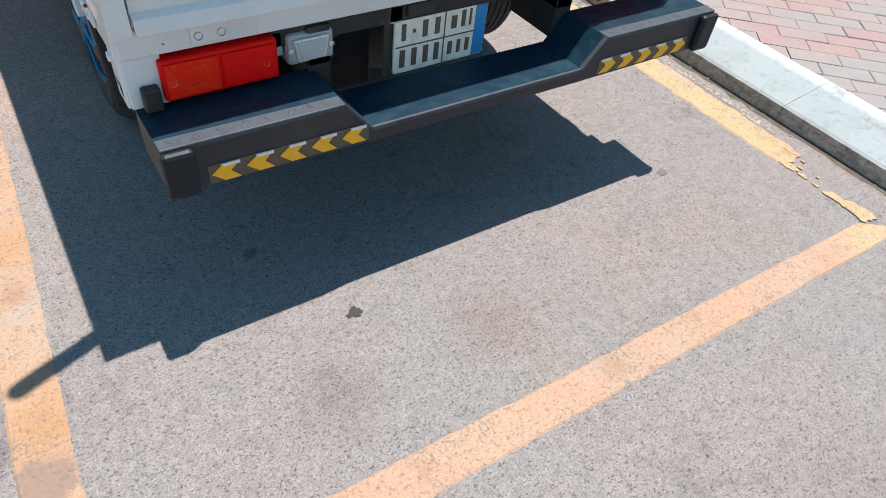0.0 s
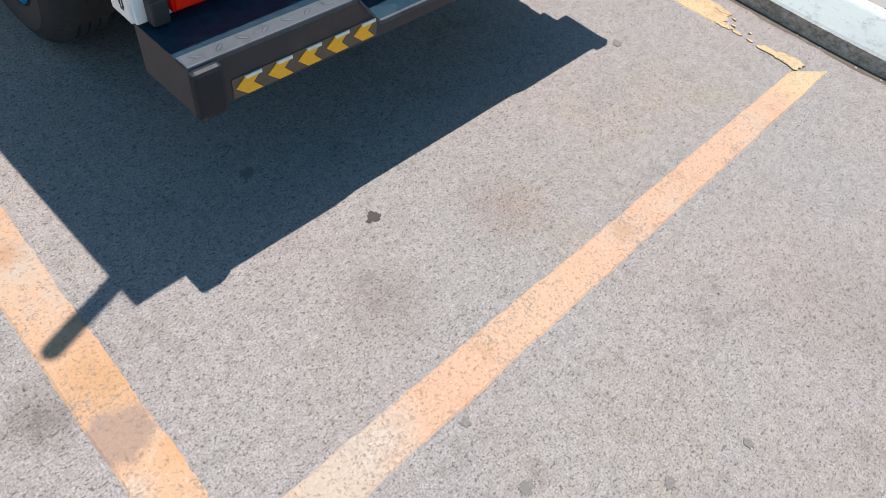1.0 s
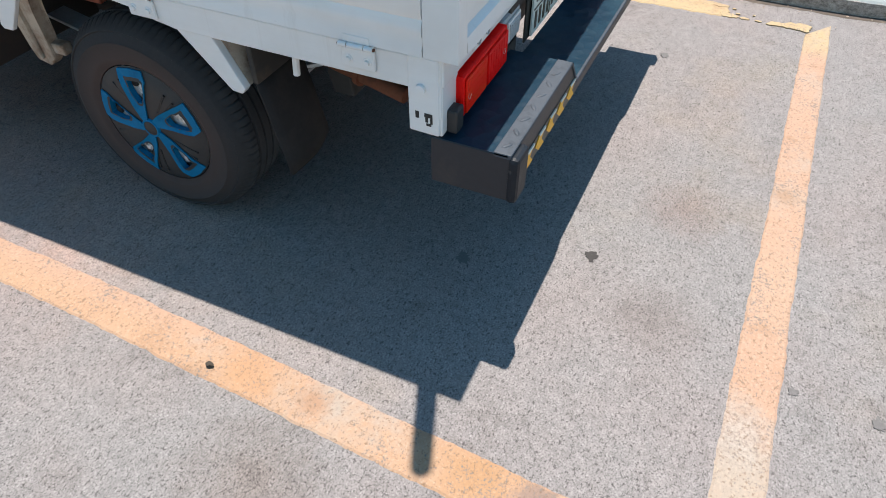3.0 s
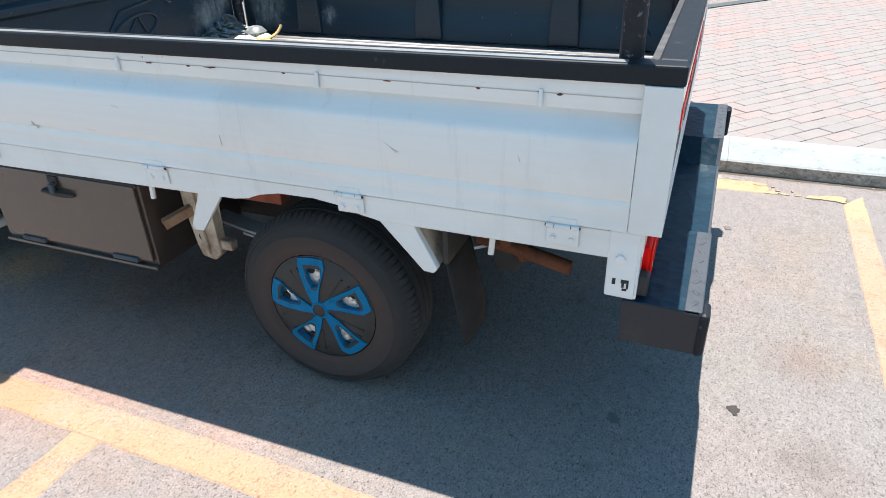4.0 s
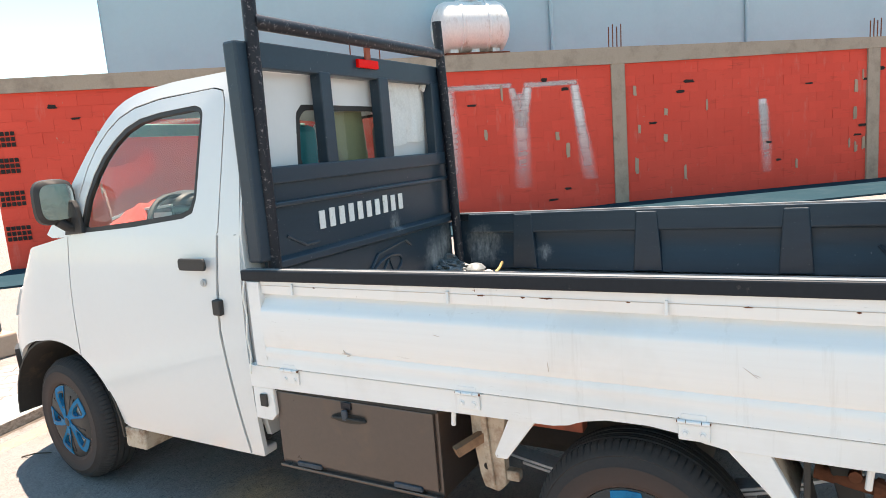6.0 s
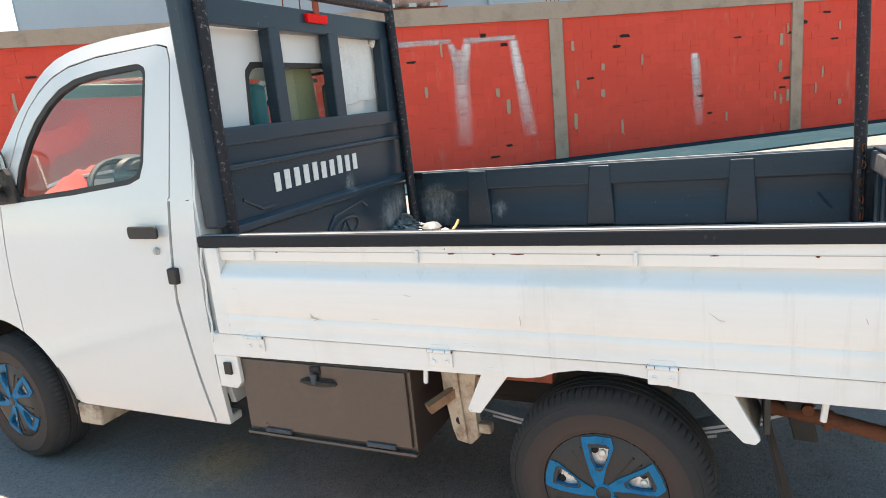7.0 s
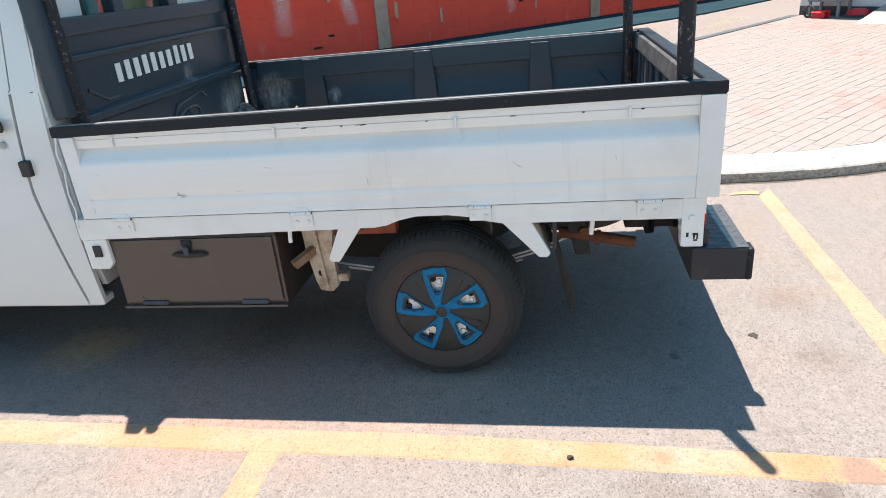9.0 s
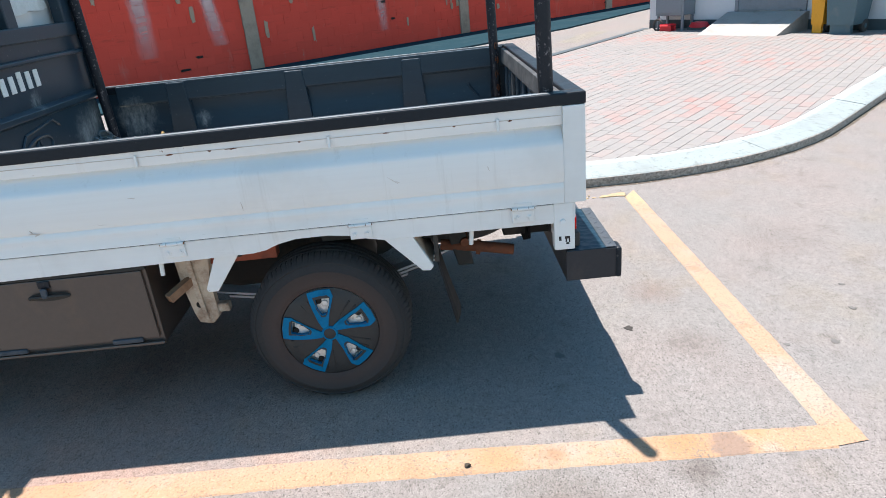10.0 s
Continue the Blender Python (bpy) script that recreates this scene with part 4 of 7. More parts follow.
tube([M3 @ Vector((0.5 + 0.10 * math.cos(a), 0.45, 0.21 + 0.10 * math.sin(a))) for a in (2 * math.pi * k / 20 for k in range(21))], 0.02, 8, bm, False)
part("coil", bm, RUBBER, hose, "", True)
part("bag", box(0.62, 0.82, 0.36, 0.5, 0.094, 0.20, 0.03, None, M3), RED_PLASTIC, hose, "red bag")


def bin_thing(name, u, d, w, dep, h, mat, label, group=""):
    t = thing(name, M3 @ Vector((u, d, 0.094)), label, "bin", group)
    rows = []
    for k, (z, s) in enumerate(((0.14, 0.80), (0.5 * h, 0.92), (0.92 * h, 1.0))):
        a, b = w * s / 2, dep * s / 2
        rows.append([M3 @ Vector((u + x, d + y, 0.094 + z)) for x, y in ((-a, -b), (a, -b), (a, b), (-a, b))])
    bm = sheet(rows, None, True)
    bmesh.ops.holes_fill(bm, edges=bm.edges)
    part("body", bm, mat, t)
    lid = part("lid", prism([(u - w * 0.54, 0.094 + 0.92 * h), (u + w * 0.54, 0.094 + 0.92 * h), (u + w * 0.5, 0.094 + h), (u - w * 0.5, 0.094 + h)], "y", d - dep * 0.55, d + dep * 0.55, 0.01, None, M3), mat, t)
    part("handle", tube([M3 @ Vector((u - w * 0.4, d - dep * 0.58, 0.094 + 0.95 * h)), M3 @ Vector((u + w * 0.4, d - dep * 0.58, 0.094 + 0.95 * h))], 0.015, 8), mat, lid)
    for x in (-1, 1):
        bm = lathe([(0.0, -0.03), (0.09, -0.03), (0.10, -0.02), (0.10, 0.02), (0.09, 0.03), (0.0, 0.03)], (0, 0, 0), 18)
        for v in bm.verts:
            v.co = M3 @ (Vector((u + x * w * 0.36, d - dep * 0.3, 0.194)) + v.co)
        wheel = part("wheel", bm, RUBBER, t, "", True)
        hub = lathe([(0.0, -0.034), (0.035, -0.034), (0.035, 0.034), (0.0, 0.034)], (0, 0, 0), 12)
        for v in hub.verts:
            v.co = M3 @ (Vector((u + x * w * 0.36, d - dep * 0.3, 0.194)) + v.co)
        part("hub", hub, mat, wheel)
    part("foot", box(u - w * 0.3, u + w * 0.3, d + dep * 0.2, d + dep * 0.36, 0.094, 0.25, 0.005, None, M3), mat, t)
    return t


bin_thing("wheeled_bin", 3.58, 0.36, 0.22, 0.32, 0.95, BIN_YELLOW, "yellow plastic mop cart or bin by the shop wall")
bin_thing("wheeled_bin", 3.98, 0.38, 0.48, 0.52, 1.1, BIN_GREY, "large dark grey-green wheeled rubbish bin")
# low dark block and post at the bay's front
blk = thing("concrete_barrier", (0.2, 5.7, 0.0), "short dark barrier block beyond the front pavement", "barrier")
part("base", box(-0.05, 0.45, 5.5, 5.95, 0.0, 0.20, 0.02), CONCRETE, blk)
part("body", box(0.02, 0.38, 5.57, 5.88, 0.20, 0.75, 0.03), SKIRT, blk)

# ---- pickup truck ----
truck = thing("pickup_truck", (0, 1.1, 0), "small white drop-side pickup truck with a black rack and blue hubcaps", "truck")


def both(build):
    """Builds a thing's left part, then its mirror image."""
    build(-1)
    build(1)


# cab, lower body
ARCH_Y, ARCH_Z, ARCH_R = 2.65, 0.30, 0.415


def inset(z):
    return 0.022 * max(0, (0.72 - z) / 0.38) ** 2 + 0.030 * max(0, (z - 0.80) / 0.40) ** 2


def skin(s, z):
    """The left cab skin: s runs forward along the side and then round the nose to the middle."""
    if s <= 2.72:
        return Vector((-0.805 + inset(z), s, z))
    a = min(1.0, (s - 2.72) / 0.75) * math.pi / 2
    back = max(0, z - 0.62) ** 1.6 * 0.98
    ca, sa = math.cos(a) ** 0.75, math.sin(a) ** 0.8
    return Vector((-0.36 - 0.445 * ca + inset(z) * ca + back * 0.15 * sa, 2.72 + (0.56 - back) * sa, z)) if s < 3.47 else Vector((-0.36 + (s - 3.47), 3.28 - back + 0.03 * min(1, (s - 3.47) / 0.36), z))


def arch(s):
    d = ARCH_R**2 - (s - ARCH_Y) ** 2
    return ARCH_Z + math.sqrt(d) if d > 0 else 0.0


def low(s):
    return max(0.345 if s < 2.6 else 0.30, arch(s))


def belt(s):
    return 1.20 if s < 2.45 else lerp(1.20, 1.03, (s - 2.45) / 0.95)


def seam(z):
    return lerp(1.453, 1.518, (z - 0.33) / 0.5) if z < 0.83 else lerp(1.518, 1.50, (z - 0.83) / 0.37)


def skin_patch(stations, bottom, top, mirror, levels=12, shift=0.0):
    rows = []
    for s in stations:
        b, t = bottom(s), top(s)
        row = []
        for k in range(levels + 1):
            z = b + (t - b) * k / levels
            p = skin(s + (seam(z) - 1.50) * shift, z)
            row.append((p.x * -mirror, p.y, p.z))
        rows.append(row)
    return sheet(rows)


def cab_side(side):
    rear = [1.40, 1.43, 1.46, 1.494]
    rows = []
    for k, s in enumerate(rear):
        row = []
        for j in range(13):
            z = 0.35 + 0.85 * j / 12
            p = skin(lerp(1.385, seam(z) - 0.007, k / 3), z)
            row.append((p.x * -side, p.y, z))
        rows.append(row)
    thick(part("rear_quarter", sheet(rows), WHITE, truck, "", True), 0.02)
    stations = steps(1.505, 2.24, 14) + steps(2.255, 2.44, 8)
    rows = []
    for k, s in enumerate(stations):
        b, row = low(s), []
        for j in range(17):
            z = b + (1.2005 - b) * j / 16
            y = lerp(seam(z) + 0.006, s, k / 10) if k < 10 else s
            p = skin(y, z)
            row.append((p.x * -side, y, z))
        rows.append(row)
    door = thick(part("door", sheet(rows), WHITE, truck, "plain white cab door with a black handle", True), 0.03)
    x = -0.807 * -side
    grip = prism([(1.545, 1.072), (1.675, 1.072), (1.682, 1.083), (1.682, 1.108), (1.675, 1.118), (1.545, 1.118), (1.538, 1.108), (1.538, 1.083)], "x", x + 0.003 * side, x + 0.016 * side, 0.004)
    h = part("handle", grip, PLASTIC, door, "black recessed pull handle")
    part("lock", lathe([(0.0, 0.010 * side), (0.007, 0.010 * side), (0.008, 0.007 * side), (0.013, 0.007 * side), (0.015, 0.0)], (0.798 * side, 1.578, 1.022), 16), HOUSING, door, "round key lock", True)
    part("edge_catch", box(min(0.792 * side, 0.822 * side), max(0.792 * side, 0.822 * side), 1.484, 1.526, 0.902, 0.962, 0.006), PLASTIC, door, "black rubber edge guard")
    fender = skin_patch(steps(2.447, 2.72, 10) + steps(2.75, 3.47, 20) + steps(3.52, 3.83, 5), lambda s: max(low(s), 0.62 if s > 3.0 else 0), belt, side, 12)
    thick(part("front_wing", fender, WHITE, truck, "", True), 0.02)
    bump = skin_patch(steps(2.985, 3.47, 14) + steps(3.52, 3.83, 5), lambda s: max(0.27, arch(s)), lambda s: 0.62, side, 6)
    for v in bump.verts:
        v.co.y += 0.03
        v.co.x *= 1.012
    thick(part("front_bumper", bump, PLASTIC, truck, "grey front bumper", True), 0.03)
    lampm = skin_patch(steps(3.02, 3.40, 10), lambda s: lerp(0.80, 0.76, (s - 3.0) / 0.4), lambda s: lerp(0.93, 0.98, (s - 3.0) / 0.4), side, 4)
    for v in lampm.verts:
        v.co += Vector((0.008 * side, 0.008, 0))
    thick(part("headlamp", lampm, CLEARLENS, truck, "clear headlamp", True), 0.02)
    # wheel housing
    rows = []
    for a in (math.pi * k / 16 for k in range(17)):
        y, z = ARCH_Y + 0.425 * math.cos(a), ARCH_Z + 0.42 * math.sin(a)
        rows.append([(0.798 * side, y, z), (0.40 * side, y, z)])
    thick(part("wheel_arch_liner", sheet(rows), CHASSIS, truck, "", True), 0.01)
    part("sill", box(min(0.776 * side, 0.70 * side), max(0.776 * side, 0.70 * side), 1.40, 2.23, 0.335, 0.37, 0.008), WHITE, truck)
    part("mud_guard", box(min(0.79 * side, 0.56 * side), max(0.79 * side, 0.56 * side), 2.10, 2.235, 0.25, 0.345, 0.01), PRIMER, truck, "dirty grey guard behind the front wheel")


both(cab_side)

# cab, upper frame
DOOR_WIN = [(2.36, 1.213), (2.0, 1.235), (1.69, 1.265), (1.635, 1.285), (1.612, 1.34), (1.575, 1.655), (1.585, 1.678), (1.62, 1.69), (1.83, 1.682), (1.95, 1.668), (2.04, 1.638), (2.12, 1.59), (2.19, 1.532), (2.25, 1.462), (2.31, 1.36)]
GLASS_EDGE = [(2.33, 1.232), (2.0, 1.257), (1.69, 1.285), (1.652, 1.30), (1.630, 1.345), (1.592, 1.65), (1.60, 1.663), (1.63, 1.672), (1.83, 1.664), (1.945, 1.649), (2.03, 1.62), (2.105, 1.575), (2.173, 1.518), (2.23, 1.45), (2.287, 1.36)]
DOOR_TOP = [(2.44, 1.20), (1.50, 1.20), (1.46, 1.68), (1.475, 1.728), (1.52, 1.742), (1.83, 1.732), (1.98, 1.712), (2.07, 1.682), (2.15, 1.636), (2.225, 1.573), (2.29, 1.492), (2.355, 1.37)]
CAB_EDGE = [(2.62, 1.19), (2.44, 1.2), (1.385, 1.2), (1.385, 1.80), (1.75, 1.795), (1.90, 1.784), (1.98, 1.772), (2.05, 1.752), (2.11, 1.722), (2.165, 1.68), (2.23, 1.622), (2.30, 1.553), (2.37, 1.474), (2.46, 1.37)]


def on_outline(pts, c, a):
    """Where a ray from c at angle a leaves a closed outline."""
    d = Vector((math.cos(a), math.sin(a)))
    best = 0.0
    for p, q in zip(pts, pts[1:] + pts[:1]):
        p, e = Vector(p) - Vector(c), Vector(q) - Vector(p)
        den = d.x * e.y - d.y * e.x
        if abs(den) < 1e-9:
            continue
        t, u = (p.x * e.y - p.y * e.x) / den, (p.x * d.y - p.y * d.x) / den
        if -1e-6 <= u <= 1 + 1e-6 and t > best:
            best = t
    return Vector(c) + best * d


def lean(z):
    return 0.775 - (z - 1.20) * 0.165 - max(0, z - 1.66) ** 2 * 0.9


def ring(outer, inner, side, push=0.0, n=160):
    c = (1.92, 1.43)
    rows = []
    for poly in (outer, inner):
        row = []
        for k in range(n):
            p = on_outline(poly, c, 2 * math.pi * k / n)
            row.append((side * (lean(p.y) + push), p.x, p.y))
        rows.append(row)
    bm = sheet(rows, None, True)
    bmesh.ops.delete(bm, geom=[f for f in bm.faces if all(v.co.z < 1.2015 for v in f.verts)], context="FACES")
    return bm


def shrink(pts, d):
    c = Vector((1.92, 1.45))
    out = [Vector(p) + (Vector(p) - c).normalized() * d for p in pts]
    return [(q.x, max(q.y, 1.2) if p[1] <= 1.2 else q.y) for p, q in zip(pts, out)]


def upper_side(side):
    thick(part("cab_frame", ring(CAB_EDGE, shrink(DOOR_TOP, 0.007), side), WHITE, truck, "", True), 0.03)
    part("door_gap", ring(shrink(DOOR_TOP, 0.010), shrink(DOOR_TOP, -0.003), side, -0.006), SEAM, truck, "dark gap round the door")
    thick(part("door_window_frame", ring(DOOR_TOP, DOOR_WIN, side, 0.0), WHITE, truck, "", True), 0.03)
    thick(part("window_seal", ring(DOOR_WIN, GLASS_EDGE, side, -0.003), PLASTIC, truck, "black rubber window seal", True), 0.02)
    bm = bmesh.new()
    bm.faces.new([bm.verts.new((side * (lean(p[1]) - 0.012), *p)) for p in GLASS_EDGE])
    ob = part("side_window", bm, GLASS, truck, "clear side window glass")
    ob.visible_shadow = False


both(upper_side)
WIND = steps(0, 1, 6)


def roof_at(y, u):
    z = float(np.interp(y, (1.385, 1.75, 1.90, 1.98, 2.05, 2.11, 2.15), (1.80, 1.795, 1.784, 1.772, 1.752, 1.722, 1.693)))
    edge = lean(min(z, 1.795)) + 0.0
    return (edge * u, y + 0.05 * (1 - u * u) * max(0, (y - 1.6) / 0.5), z + 0.03 * (1 - u * u) - 0.004 * abs(u) ** 8)


thick(part("roof", sheet([[roof_at(y, u) for u in steps(-1, 1, 16)] for y in (1.385, 1.45, 1.55, 1.65, 1.75, 1.85, 1.95, 2.0, 2.05, 2.10, 2.13, 2.15)]), WHITE, truck, "white cab roof", True), 0.03)
rows = []
for t in steps(0, 1, 6):
    z = lerp(1.68, 1.10, t)
    w = lerp(lean(1.68), 0.74, t)
    rows.append([(w * u, lerp(2.15, 2.60, t) + 0.16 * (1 - u * u) * lerp(0.35, 1.35, t), z + 0.02 * (1 - u * u) * (1 - t)) for u in steps(-1, 1, 14)])
wind = part("windscreen", sheet(rows), GLASS, truck, "clear windscreen", True)
wind.visible_shadow = False
rows = []
for t in steps(0, 1, 5):
    rows.append([((lerp(0.76, 0.70, t)) * u, lerp(2.58, 2.86, t) + lerp(0.20, 0.26, t) * (1 - u * u), lerp(1.14, 1.04, t)) for u in steps(-1, 1, 14)])
thick(part("bonnet", sheet(rows), WHITE, truck, "", True), 0.02)
# rear cab wall round its window
REAR_OUT = [(-0.77, 0.42), (0.77, 0.42), (0.775, 1.2), (0.69, 1.62), (0.64, 1.79), (-0.64, 1.79), (-0.69, 1.62), (-0.775, 1.2)]
REAR_WIN = [(-0.41, 1.40), (0.20, 1.40), (0.23, 1.43), (0.22, 1.64), (0.18, 1.675), (-0.37, 1.675), (-0.41, 1.64), (-0.43, 1.43)]
REAR_SEAL = [(-0.105 + (p[0] + 0.105) * 0.92, 1.54 + (p[1] - 1.54) * 0.84) for p in REAR_WIN]


def rear_ring(outer, inner, y):
    rows = []
    for poly in (outer, inner):
        rows.append([Vector((q.x, y, q.y)) for q in (on_outline(poly, (-0.1, 1.54), 2 * math.pi * k / 96) for k in range(96))])
    return sheet(rows, None, True)


thick(part("cab_back", rear_ring(REAR_OUT, REAR_WIN, 1.405), WHITE, truck, "white back wall of the cab", True), 0.03)
thick(part("rear_window_seal", rear_ring(REAR_WIN, REAR_SEAL, 1.398), PLASTIC, truck, "black rubber seal"), 0.02)
bm = bmesh.new()
bm.faces.new([bm.verts.new((p[0], 1.41, p[1])) for p in REAR_SEAL])
ob = part("rear_window", bm, DARKGLASS, truck, "tinted rear window")
ob.visible_shadow = False
part("window_board", prism([(-0.165, 1.36), (0.15, 1.36), (0.112, 1.668), (-0.158, 1.645)], "y", 1.432, 1.438, 0.001), CARDBOARD, truck, "faded cardboard behind the rear window")
part("cab_floor", box(-0.76, 0.76, 1.40, 2.30, 0.40, 0.46, 0), CHASSIS, truck)
part("firewall", box(-0.74, 0.74, 2.28, 2.33, 0.40, 1.10, 0), CABIN, truck)
part("dashboard", prism([(2.26, 0.85), (2.62, 0.85), (2.70, 1.10), (2.50, 1.18), (2.30, 1.16), (2.22, 1.05)], "x", -0.72, 0.72, 0.01), CABIN, truck, "grey dashboard")
for x in (-0.40, 0.36):
    seat = part("seat", prism([(1.48, 0.70), (1.95, 0.72), (1.98, 0.80), (1.90, 0.84), (1.62, 0.82), (1.50, 1.32), (1.44, 1.32), (1.44, 0.75)], "x", x - 0.25, x + 0.25, 0.02), SEAT, truck, "grey cloth seat")
    part("headrest", box(x - 0.05, x + 0.21, 1.45, 1.53, 1.33, 1.60, 0.03), TEAL if x < 0 else SEAT, truck, "teal headrest" if x < 0 else "")
    part("seat_base", box(x - 0.24, x + 0.24, 1.46, 1.92, 0.46, 0.70, 0.01), CHASSIS, truck)
wheel = tube([(-0.38 + 0.18 * math.cos(a), 2.16 + 0.06 * math.sin(a), 1.17 + 0.165 * math.sin(a)) for a in (2 * math.pi * k / 28 for k in range(29))], 0.014, 8, None, False)
sw = part("steering_wheel", wheel, PLASTIC, truck, "", True)
part("spoke", box(-0.55, -0.21, 2.15, 2.175, 1.155, 1.185, 0.006), PLASTIC, sw)
part("column", tube([(-0.38, 2.17, 1.17), (-0.38, 2.36, 1.02)], 0.03, 10), PLASTIC, sw)
# instrument hood before the wheel, with a pale trim on its edge
hood = part("instrument_hood", prism([(2.17, 1.14), (2.60, 1.12), (2.58, 1.215), (2.45, 1.262), (2.17, 1.288), (2.15, 1.26)], "x", -0.44, -0.06, 0.008), HOOD, truck, "dark teal instrument hood")
part("hood_trim", prism([(2.145, 1.288), (2.145, 1.300), (2.46, 1.278), (2.60, 1.245), (2.60, 1.232), (2.46, 1.264)], "x", -0.452, -0.438, 0.003), PAPER, hood, "pale trim along the hood")
part("hood_patch", box(-0.4425, -0.4400, 2.16, 2.29, 1.205, 1.262, 0), PAPER, hood, "pale faded patch")
dome = bmesh.new()
bmesh.ops.create_uvsphere(dome, u_segments=20, v_segments=12, radius=1)
for v in dome.verts:
    v.co = Vector((-0.27 + 0.14 * v.co.x, 2.262 + 0.125 * v.co.y, 1.285 + 0.068 * max(v.co.z, -0.1)))
part("dial_cowl", dome, PLASTIC, hood, "dark rounded cowl over the dials", True)
# the cloth lies in folds between the hood and the windscreen
rows = []
for i in range(15):
    y = 2.30 + 0.0165 * i
    rows.append([(x, y + 0.012 * math.sin(14 * x), 1.165 + (0.172 - 0.06 * (y - 2.30) / 0.24) * min(1, max(0, (x + 0.655) / 0.24)) ** 0.75 * (0.25 + 0.75 * math.sin(math.pi * (0.12 + 0.80 * i / 14))) + 0.007 * math.sin(37 * x + 21 * y) + 0.004 * math.sin(71 * x - 60 * y)) for x in steps(-0.655, -0.12, 28)])
cloth = thick(whole("dashboard_cloth", sheet(rows), CLOTH, "red cloth heaped in folds on the dashboard", "cloth", smooth=True), 0.006)
whole("paper_strip", box(-0.652, -0.628, 2.30, 2.42, 1.166, 1.172, 0.002), PAPER, "white paper lying on the dashboard", "paper")
whole("plastic_cup", lathe([(0.0, 0.0), (0.026, 0.0), (0.032, 0.07), (0.028, 0.07), (0.024, 0.01), (0.0, 0.01)], (-0.635, 2.255, 1.1595), 16, None, "z"), TEAL, "small teal plastic cup on the dashboard", "cup", smooth=True)
part("inner_mirror", box(-0.10, 0.10, 2.04, 2.06, 1.60, 1.66, 0.01), PLASTIC, truck)
part("sun_strip", box(-0.60, 0.60, 2.20, 2.215, 1.612, 1.668, 0.002), MINT, truck, "mint sun strip behind the windscreen")


def wing_mirror(side):
    bm = bmesh.new()
    c = Vector((0.832 * side, 2.400, 1.358))
    rows = []
    for t, s in ((0.0, 0.80), (0.25, 0.97), (0.6, 1.0), (0.9, 0.88), (1.0, 0.66)):
        row = []
        for k in range(24):
            a = 2 * math.pi * k / 24
            ex, ez = math.copysign(abs(math.cos(a)) ** 0.55, math.cos(a)), math.copysign(abs(math.sin(a)) ** 0.55, math.sin(a))
            row.append(c + Matrix.Rotation(radians(4 * side), 3, "Z") @ Vector((0.088 * s * ex, -0.022 + 0.055 * t, 0.098 * s * ez)))
        rows.append(row)
    sheet(rows, bm, True)
    bmesh.ops.holes_fill(bm, edges=bm.edges)
    mirror = part("wing_mirror", bm, PLASTIC, truck, "black wing mirror", True)
    face = bmesh.new()
    face.faces.new([face.verts.new(c + Matrix.Rotation(radians(4 * side), 3, "Z") @ Vector((0.070 * math.copysign(abs(math.cos(a)) ** 0.55, math.cos(a)), -0.026, 0.077 * math.copysign(abs(math.sin(a)) ** 0.55, math.sin(a))))) for a in (2 * math.pi * k / 24 for k in range(24))])
    part("mirror_glass", face, MIRROR, mirror, "mirror glass")
    part("arm", tube([(0.755 * side, 2.385, 1.235), (0.80 * side, 2.39, 1.245), (0.835 * side, 2.395, 1.275)], 0.022, 10), PLASTIC, mirror, "", True)
    part("mount", prism([(2.315, 1.215), (2.45, 1.207), (2.405, 1.29), (2.36, 1.36), (2.34, 1.33)], "x", 0.762 * side, 0.785 * side, 0.004), PLASTIC, mirror)


both(wing_mirror)

